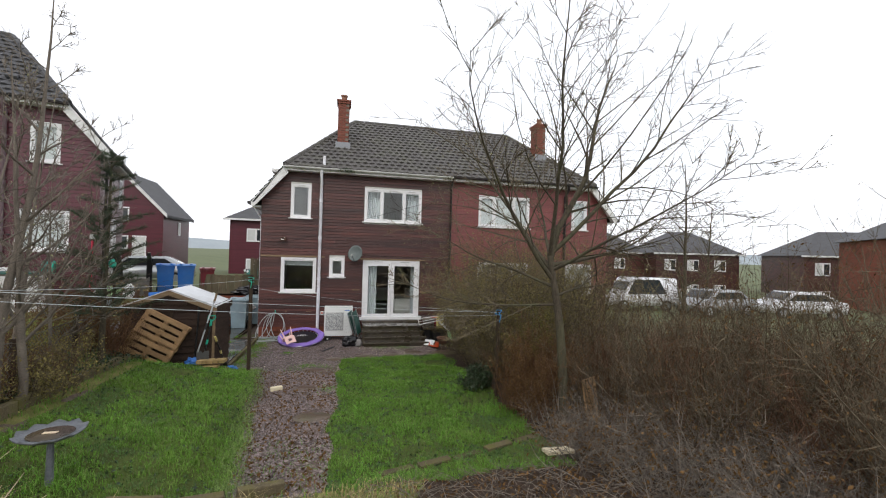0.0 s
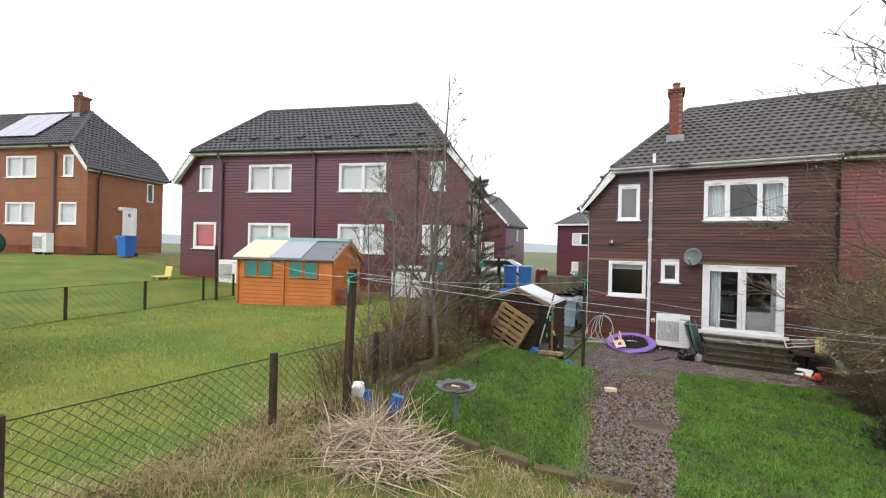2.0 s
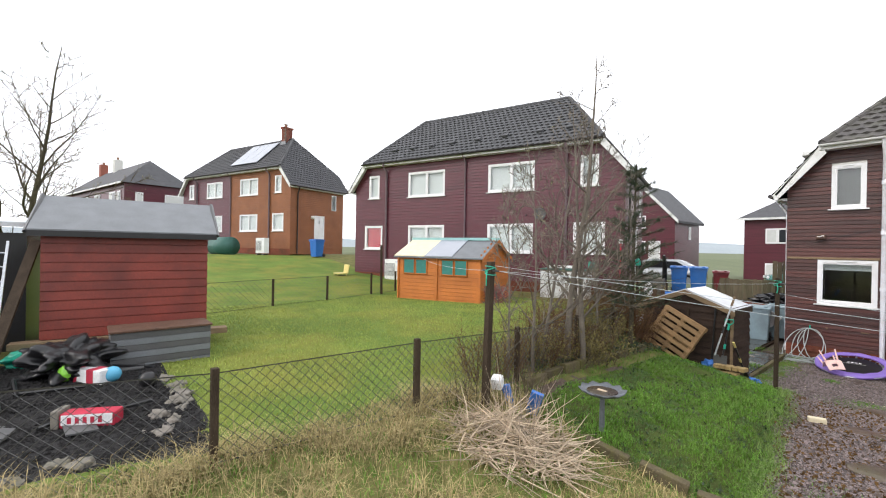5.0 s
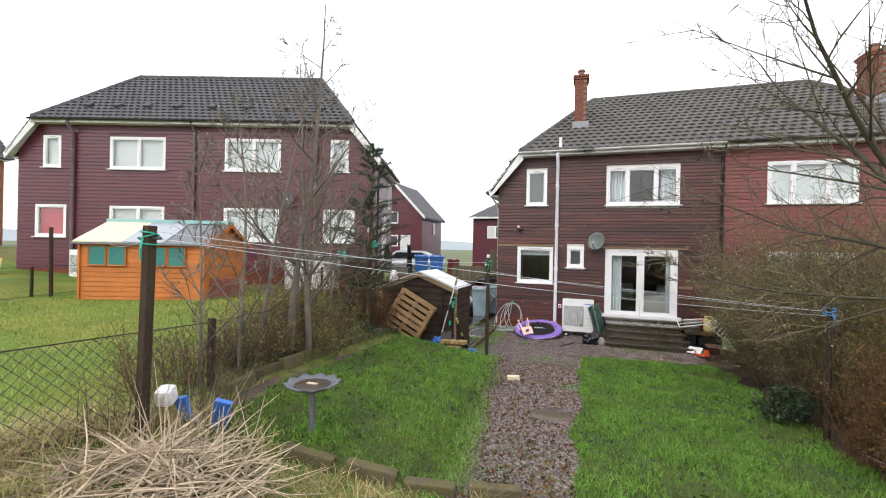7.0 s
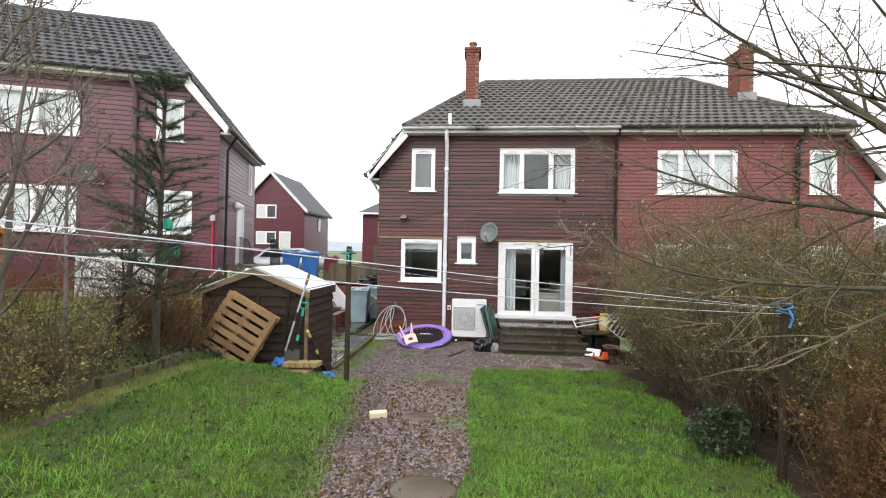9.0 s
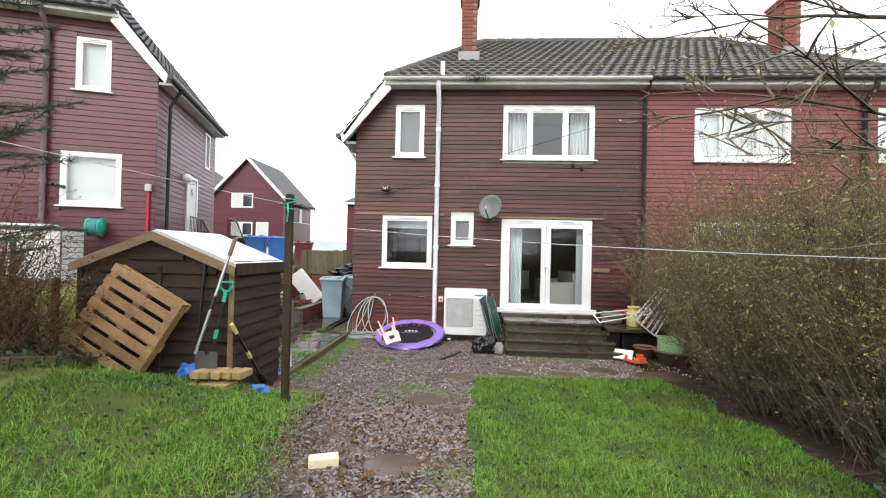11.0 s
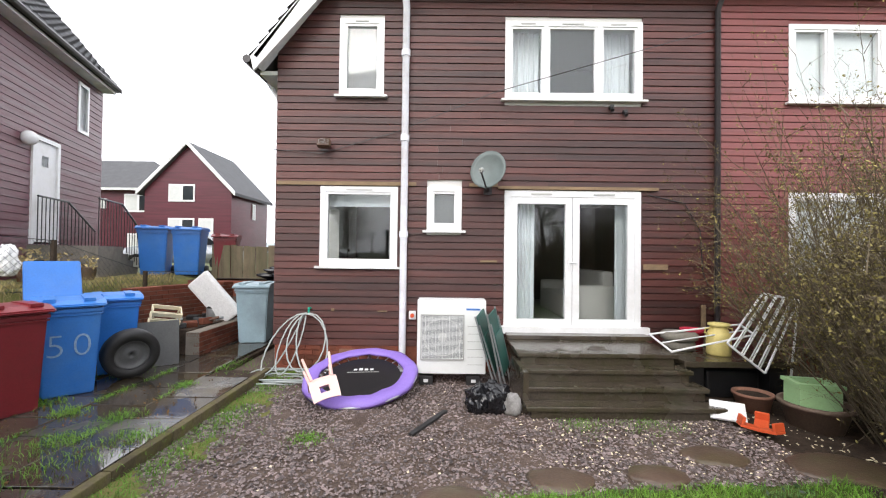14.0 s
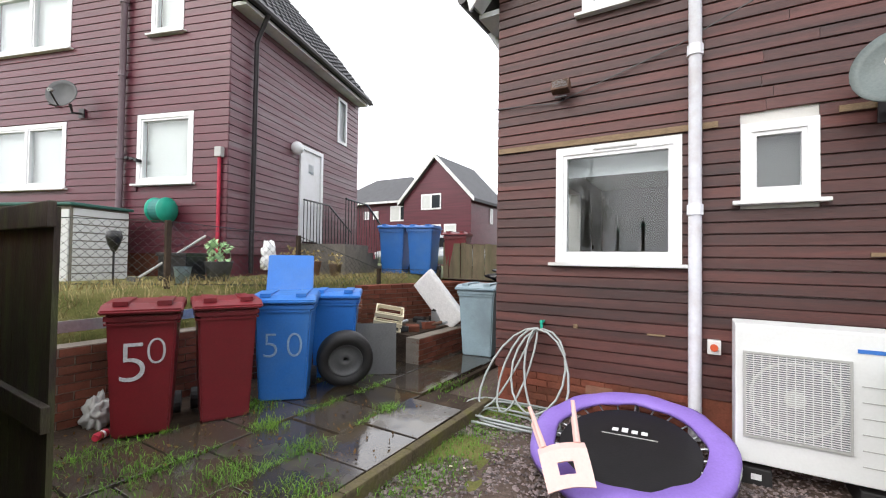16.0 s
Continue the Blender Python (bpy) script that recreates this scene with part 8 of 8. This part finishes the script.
# little pine
t = thing("small_pine", Matrix.Translation(gp(-3.5, 8.85)), "small dark sparse pine beside the pallet", "tree")
part("trunk", rod(bmesh.new(), (0, 0, -0.1), (0.05, 0.02, 3.7), 0.05, 0.012, 8), M_BARK, t)
P, Dv, Ls = [], [], []
for k in range(90):
    z = 0.7 + 2.9 * RNG.random()
    a = RNG.uniform(0, 6.283)
    P.append((0.05 * z / 3.7, 0, z))
    Dv.append((math.cos(a), math.sin(a), 0.35))
    Ls.append((3.95 - z) * 0.3 * RNG.uniform(0.6, 1.15) + 0.1)
P, Dv, Ls = np.array(P), np.array(Dv), np.array(Ls)
_, tips = sticks("limb_whorl", P, Dv, Ls, np.full(len(P), 0.012), M_BARK, t, "", 0.1)
k = RNG.integers(0, len(P), 11000)
g = RNG.uniform(0.2, 1.05, 11000)[:, None]
NP = P[k] * (1 - g) + tips[k] * g
ND = Dv[k] + RNG.normal(0, 0.8, (11000, 3))
sticks("needles", NP, ND, RNG.uniform(0.05, 0.11, 11000), np.full(11000, 0.0036), M_PINE, t, "dark green needles", 0.05, 1)

clumps("privet_hedge", row(4.25, 8.8, 4.5, 12.4, 12, 0.8, 3.0, 0.1) + row(4.75, 12.4, 5.25, 14.7, 10, 0.8, 4.15, 0.1) + row(5.4, 9.2, 6.0, 13.2, 10, 0.9, 3.6) + row(6.4, 13.2, 8.2, 14.4, 6, 0.95, 3.7) + row(6.8, 9.5, 7.2, 13.0, 5, 0.9, 3.0), "tall overgrown half-bare privet hedge", "hedge", M_TWIG, 54, 16, 0.005, 0.4, (0.15, 0.5), M_LEAF, 260000, 0.0145, 0.12)
clumps("bramble_thicket", row(5.3, 8.4, 5.6, 2.0, 12, 0.75, 2.2, 0.25) + row(6.6, 8.6, 6.6, 1.0, 12, 0.9, 2.9, 0.35) + row(8.2, 9.0, 8.0, 0.5, 11, 1.0, 3.2, 0.4), "dense brown thicket of bare brambles and scrub", "thicket", M_TWIG, 46, 13, 0.005, 0.5, (0.2, 0.5), M_RUSTLEAF, 30000, 0.016, 0.1, 0.1)
clumps("bramble_thicket", row(4.9, 7.9, 5.1, 3.0, 8, 0.5, 1.5, 0.25) + row(6.0, 7.0, 6.2, 2.0, 6, 0.6, 2.3, 0.3), "red-brown bare stems among the scrub", "thicket", M_REDTWIG, 30, 11, 0.006, 0.35, (0.2, 0.5))
clumps("conifer_bush", [(3.75, 7.0, 0.42, 1.75), (3.5, 6.75, 0.36, 1.45), (3.95, 7.35, 0.42, 1.9), (3.4, 7.2, 0.34, 1.4)], "rusty brown and green conifer bush", "bush", M_REDTWIG, 75, 17, 0.004, 0.3, (0.08, 0.26), M_RUSTLEAF, 34000, 0.011, 0.0)
clumps("conifer_bush", [(3.75, 7.5, 0.28, 2.2), (3.95, 7.7, 0.26, 2.05)], "yellow-green conifer growth at the top of the bush", "bush", M_TWIG, 60, 14, 0.004, 0.2, (0.08, 0.24), M_CONIFER, 14000, 0.012, 0.45)
clumps("laurel_shrub", [(3.1, 8.55, 0.3, 0.55), (3.3, 8.75, 0.26, 0.5)], "small glossy green shrub at the lawn's edge", "shrub", M_TWIG, 40, 8, 0.004, 0.6, (0.06, 0.16), M_LEAFDK, 3600, 0.026, 0.0)
clumps("bramble_thicket", row(3.6, 6.3, 3.9, 2.4, 8, 0.55, 0.75, 0.2) + row(4.5, 5.8, 4.6, 1.6, 8, 0.6, 1.0, 0.25), "low tangle of brown brambles and dead leaves", "thicket", M_TWIGPALE, 30, 11, 0.004, 0.9, (0.15, 0.45), M_RUSTLEAF, 7000, 0.018, 0.0, 0.3)
clumps("scrub_bush", [(-3.85, 9.25, 0.55, 1.35), (-4.2, 9.55, 0.55, 1.5), (-3.75, 9.75, 0.4, 1.0)], "red-brown twiggy bush beside the brown shed", "bush", M_REDTWIG, 70, 13, 0.0045, 0.55, (0.12, 0.4), M_RUSTLEAF, 7000, 0.014, 0.1)
clumps("scrub_bush", row(-3.5, 4.6, -3.75, 7.6, 8, 0.42, 0.95, 0.12) + row(-4.2, 6.6, -4.5, 8.8, 5, 0.5, 1.1, 0.15), "brown tangle of bare scrub along the wire fence", "hedge", M_REDTWIG, 34, 11, 0.004, 0.55, (0.12, 0.4), M_LEAF, 5000, 0.014, 0.1)
clumps("scrub_bush", row(-3.4, 5.2, -3.7, 8.6, 6, 0.4, 0.8, 0.12), "olive green and grey scrub along the wire fence", "hedge", M_TWIG, 30, 11, 0.004, 0.7, (0.12, 0.36), M_LEAF, 9000, 0.014, 0.0, 0.15)
clumps("scrub_bush", row(-3.1, 3.5, -2.7, 5.0, 4, 0.3, 0.6, 0.08), "bare brown stems behind the dead stalks", "hedge", M_TWIG, 20, 7, 0.004, 0.4, (0.1, 0.3))
# creepers on the ground
n = 2500
x, y = RNG.uniform(-3.9, -3.2, n), RNG.uniform(5.5, 10, n)
ob = leaves("ivy", np.stack([x, y, gz(x, y) + RNG.uniform(0.02, 0.15, n)], 1), 0.025, M_LEAFDK)
tagged(ob, "dark green ivy creeping below the scrub", "ivy", kind="stuff")

# dead stalks
c = np.array([-2.15, 3.62])
n = 620
a = RNG.uniform(0, 6.283, n)
rr = 0.62 * np.sqrt(RNG.random(n))
x, y = c[0] + rr * np.cos(a), c[1] + rr * np.sin(a)
P = np.stack([x, y, gz(x, y) + 0.02 + 0.2 * RNG.random(n) * (1 - rr / 0.68)], 1)
b = RNG.uniform(0, 6.283, n)
Dv = np.stack([np.cos(b), np.sin(b), np.where(RNG.random(n) < 0.85, RNG.uniform(-0.15, 0.25, n), RNG.uniform(0.3, 1.0, n))], 1)
t = thing("dead_stalk_clump", Matrix.Identity(4), "collapsed clump of pale dead garden stalks", "dead plant")
sticks("straw", P, Dv, RNG.uniform(0.2, 0.6, n), RNG.uniform(0.005, 0.011, n), M_STRAW, t, "", 0.12)
n = 30
x, y = c[0] + RNG.normal(0, 0.22, n), c[1] + 0.2 + RNG.normal(0, 0.25, n)
sticks("stalk_tuft", np.stack([x, y, gz(x, y)], 1), np.stack([RNG.normal(0, 0.2, n), RNG.normal(0, 0.2, n), np.ones(n)], 1), RNG.uniform(0.3, 0.7, n), np.full(n, 0.006), M_STRAW, t, "", 0.1)

# ---- loose gravel and grass ----


def scatter(n, x0, x1, y0, y1, zones):
    out = []
    X, Y = RNG.uniform(x0, x1, n), RNG.uniform(y0, y1, n)
    Z = gz(X, Y)
    for x, y, z in zip(X, Y, Z):
        if zone(x, y) in zones:
            out.append((x, y, z))
    return np.array(out)


def pebbles(name, pts, size, mt, label):
    n = len(pts)
    s = size * RNG.uniform(0.5, 1.4, (n, 3)) * np.array([1, 1, 0.6])
    a = RNG.uniform(0, 6.283, n)
    base = np.array([(1, 0.2, 0), (-0.2, 1, 0.1), (-1, -0.1, 0), (0.15, -1, -0.1), (0.1, 0, 1), (0, 0.1, -1)], float)
    V = base[None] * s[:, None, :] * RNG.uniform(0.75, 1.25, (n, 6, 1))
    ca, sa = np.cos(a)[:, None], np.sin(a)[:, None]
    V = np.stack([V[..., 0] * ca - V[..., 1] * sa, V[..., 0] * sa + V[..., 1] * ca, V[..., 2]], -1)
    V += pts[:, None, :] + np.array([0, 0, 0.006])
    tri = np.array([(0, 1, 4), (1, 2, 4), (2, 3, 4), (3, 0, 4), (1, 0, 5), (2, 1, 5), (3, 2, 5), (0, 3, 5)])
    F = (np.arange(n) * 6)[:, None, None] + tri[None]
    me = bpy.data.meshes.new(name)
    me.from_pydata(V.reshape(-1, 3).tolist(), [], F.reshape(-1, 3).tolist())
    me.materials.append(mt)
    return tagged(new(name, me), label, "gravel", kind="stuff")


pebbles("gravel", np.concatenate([scatter(45000, -2.3, 4.2, 10.0, 15.5, (2,)), scatter(36000, -1.6, 1.0, 4.6, 11, (2,))]), 0.0125, M_PEBBLE, "wet brown and grey loose gravel")
pebbles("gravel", np.concatenate([scatter(2600, -1.6, 1.0, 4.6, 11, (2,)), scatter(3600, -2.3, 4.2, 10.5, 15.4, (2,))]), 0.024, mat("larger_pebbles", (0.15, 0.115, 0.11), 0.45, 0.35, 10, 0.2, 80, island=0.7), "larger pebbles lying in the gravel")
pebbles("slag_lumps", scatter(9000, -7.4, -3.3, -2.0, 1.5, (6,)), 0.022, M_SLAG, "loose lumps of black slag")
pts = scatter(1600, -2.3, 4.2, 10.5, 15.4, (2,))
pebbles("pale_chips", np.concatenate([pts[::8], scatter(450, 1.0, 4.0, 12.6, 14.0, (2, 3))]), 0.013, M_CREAMSHEET, "scattered pale chips and litter in the gravel")
pebbles("soil_clods", scatter(9000, 0.8, 5.5, 0.5, 6.5, (3,)), 0.018, M_SOIL, "clods of dark soil and dead leaves")
n_leaf = scatter(7000, 0.8, 5.5, 0.5, 6.5, (3, 5)) + np.array([0, 0, 0.015])
n_leaf = np.concatenate([n_leaf, scatter(3400, -1.4, 0.9, 4.6, 11, (2,)) + np.array([0, 0, 0.018])])
P = scatter(5000, 0.6, 5.2, 0.8, 6.6, (3, 5)) + np.array([0, 0, 0.02])
b = RNG.uniform(0, 6.283, len(P))
ob, _ = sticks("fallen_twigs", P, np.stack([np.cos(b), np.sin(b), RNG.uniform(0, 0.5, len(b))], 1), RNG.uniform(0.08, 0.35, len(P)), RNG.uniform(0.002, 0.005, len(P)), M_TWIGPALE, None, "", 0.2)
tagged(ob, "dead twigs strewn on the bare soil", "twigs", kind="stuff")
tagged(leaves("leaf_litter", n_leaf, 0.025, M_RUSTLEAF), "brown fallen leaves on the soil", "leaf litter", kind="stuff")

M_BLADEDK = mat("dark_grass_blades", (0.065, 0.15, 0.025), 0.6, 0.35, 1.5, 0, island=0.4)
M_BLADEYL = mat("pale_grass_blades", (0.14, 0.22, 0.04), 0.65, 0.35, 1.5, 0, island=0.4)
lawn = scatter(190000, -3.3, 3.7, 4.4, 13.2, (1,))
patch = np.array([noise.noise((x * 1.7, y * 1.7, 2)) + 0.9 * noise.noise((x * 7.0, y * 7.0, 6)) for x, y, z in lawn])
worn = np.array([noise.noise((x * 1.1, y * 1.1, 9)) - 0.25 * (x < -2.1) - 0.35 * (x > 2.6) for x, y, z in lawn]) + 0.25 * RNG.normal(size=len(lawn))
grown = worn > -0.55
tuft("lawn_grass", lawn[grown & (patch < -0.25)], 0.04, 0.003, M_BLADEDK, "short dark green lawn grass", "grass", 0.9)
tuft("lawn_grass", lawn[grown & (patch >= -0.25) & (patch < 0.4)], 0.055, 0.003, M_BLADE, "short green lawn grass", "grass", 0.8)
tuft("lawn_grass", lawn[grown & (patch >= 0.4)], 0.095, 0.0032, M_BLADE, "longer green tufts in the lawn", "grass", 0.9)
tuft("lawn_grass", lawn[grown & (patch > 0.15)][::5], 0.085, 0.003, M_BLADEYL, "pale yellow-green blades in the lawn", "grass", 1.0)
ex = RNG.uniform(4.9, 10.4, 2200)
edge_x = -0.85 + 0.042 * (7.2 - ex) - 0.09 * (ex - 7.2) + np.array([wob(-0.8, v) for v in ex]) * 0.4 + RNG.normal(0, 0.07, 2200)
tuft("lawn_edge_grass", np.stack([edge_x, ex, gz(edge_x, ex)], 1), 0.11, 0.0032, M_BLADEYL, "long pale grass along the path's edge", "grass", 1.1)
weed = lawn[(patch < 0.1)][::26] + np.array([0, 0, 0.02])
tagged(leaves("lawn_weeds", weed, 0.022, M_LEAFDK), "small dark broad-leaved weeds in the lawn", "weeds", kind="stuff")
tuft("verge_grass", scatter(16000, -4.0, 1.5, 0.4, 5.5, (5,)), 0.11, 0.003, M_DRYBLADE, "straw-coloured rough grass on the bank", "grass", 0.9)
tuft("verge_grass", scatter(30000, -4.2, 1.5, 0.4, 10.5, (5,)), 0.09, 0.003, M_BLADE, "green rough grass on the bank", "grass", 0.9)
fy = np.concatenate([RNG.normal(c, 0.16, 420) for c in (0.2, 0.9, 1.5, 2.1, 2.7, 3.2, 3.7, 4.3)])
fx = -2.95 + RNG.normal(0, 0.16, len(fy)) + 0.25 * np.sin(fy * 3.1)
tuft("fence_grass", np.stack([fx, fy, gz(fx, fy)], 1), 0.26, 0.0028, M_DRYBLADE, "tall straw-coloured tufts along the wire fence", "grass", 1.3)
vy, vx = RNG.uniform(0.6, 4.6, 2400), RNG.uniform(-2.7, 0.9, 2400)
kc = RNG.integers(0, 60, 2400)
tuft("verge_tufts", np.stack([vx[kc] + RNG.normal(0, 0.07, 2400), vy[kc] + RNG.normal(0, 0.07, 2400), gz(vx[kc], vy[kc])], 1), 0.2, 0.003, M_DRYBLADE, "straw tufts on the rough bank", "grass", 1.5)
tuft("next_lawn_grass", scatter(60000, -12, -3.2, 0.5, 11.5, (4,)), 0.05, 0.004, mat("moss_blades", (0.26, 0.33, 0.055), 0.7, 0.3, 1.2, 0, dirt=(0.32, 0.28, 0.06), dirt_amt=0.6, dirt_scale=0.7, island=0.3), "yellow-green mossy lawn next door", "grass", 0.9)
x, y = RNG.uniform(-5.6, -4.98, 5000), RNG.uniform(12.3, 18.2, 5000)
tuft("bank_grass", np.stack([x, y, gz(x, y)], 1), 0.16, 0.003, M_DRYBLADE, "dry straw grass along the wall top", "grass", 1.0)
x, y = RNG.normal(-2.0, 0.16, 3500), RNG.uniform(11.6, 15.4, 3500)
tuft("weeds", np.stack([x, y, gz(x, y)], 1), 0.05, 0.003, M_BLADE, "green weeds along the paving edge", "weeds", 1.0)
jy = RNG.uniform(11.7, 15.5, 2600)
jx = RNG.choice([-4.03, -3.44, -2.84], 2600) + RNG.normal(0, 0.025, 2600)
keep = np.array([noise.noise((x * 3, y * 1.6, 4)) > 0.05 for x, y in zip(jx, jy)])
tuft("joint_grass", np.stack([jx, jy, np.full(2600, 0.085)], 1)[keep], 0.06, 0.003, M_BLADE, "grass growing in the joints of the paving", "grass", 1.2)
lx, ly = RNG.uniform(-4.6, -2.3, 600), RNG.uniform(11.7, 14.6, 600)
keep = np.array([noise.noise((x * 1.5, y * 1.5, 8)) > 0.0 for x, y in zip(lx, ly)])
tagged(leaves("leaf_litter", np.stack([lx, ly, np.full(600, 0.112)], 1)[keep], 0.016, M_RUSTLEAF), "brown leaf litter on the wet paving", "leaf litter", kind="stuff")
pts = []
for cx, cy, s, z in ((-3.45, 12.6, 0.15, 0.1), (-3.3, 12.0, 0.3, 0.1), (-2.6, 12.6, 0.2, 0.1), (-2.85, 13.4, 0.1, 0.1), (-2.4, 13.0, 0.12, 0.1), (-3.45, 13.5, 0.08, 0.1), (-2.85, 14.4, 0.06, 0.1), (-3.0, 12.9, 0.1, 0.1), (-4.0, 12.5, 0.15, 0.1), (-2.9, 12.2, 0.2, 0.1), (-3.9, 13.7, 0.1, 0.1), (-3.95, 14.9, 0.14, 0.1), (-2.75, 15.5, 0.25, 0.06), (-0.35, 11.5, 0.12, 0.06), (-0.6, 11.2, 0.25, 0.08), (0.1, 11.2, 0.2, 0.07), (-1.0, 13.2, 0.08, 0.01), (-0.1, 6.0, 0.3, 0.4), (-0.5, 5.3, 0.25, 0.46), (0.3, 5.4, 0.25, 0.46), (0.3, 9.0, 0.15, 0.25), (1.6, 13.6, 0.12, 0.0), (2.3, 13.6, 0.15, 0.0)):
    n = 260
    px, py = RNG.normal(cx, s, n), RNG.normal(cy, s, n)
    pts.append(np.stack([px, py, np.full(n, z) if cx < -2.2 else gz(px, py)], 1))
tuft("weeds", np.concatenate(pts), 0.05, 0.003, M_BLADE, "tufts of green weeds between stones and gravel", "weeds", 1.0)
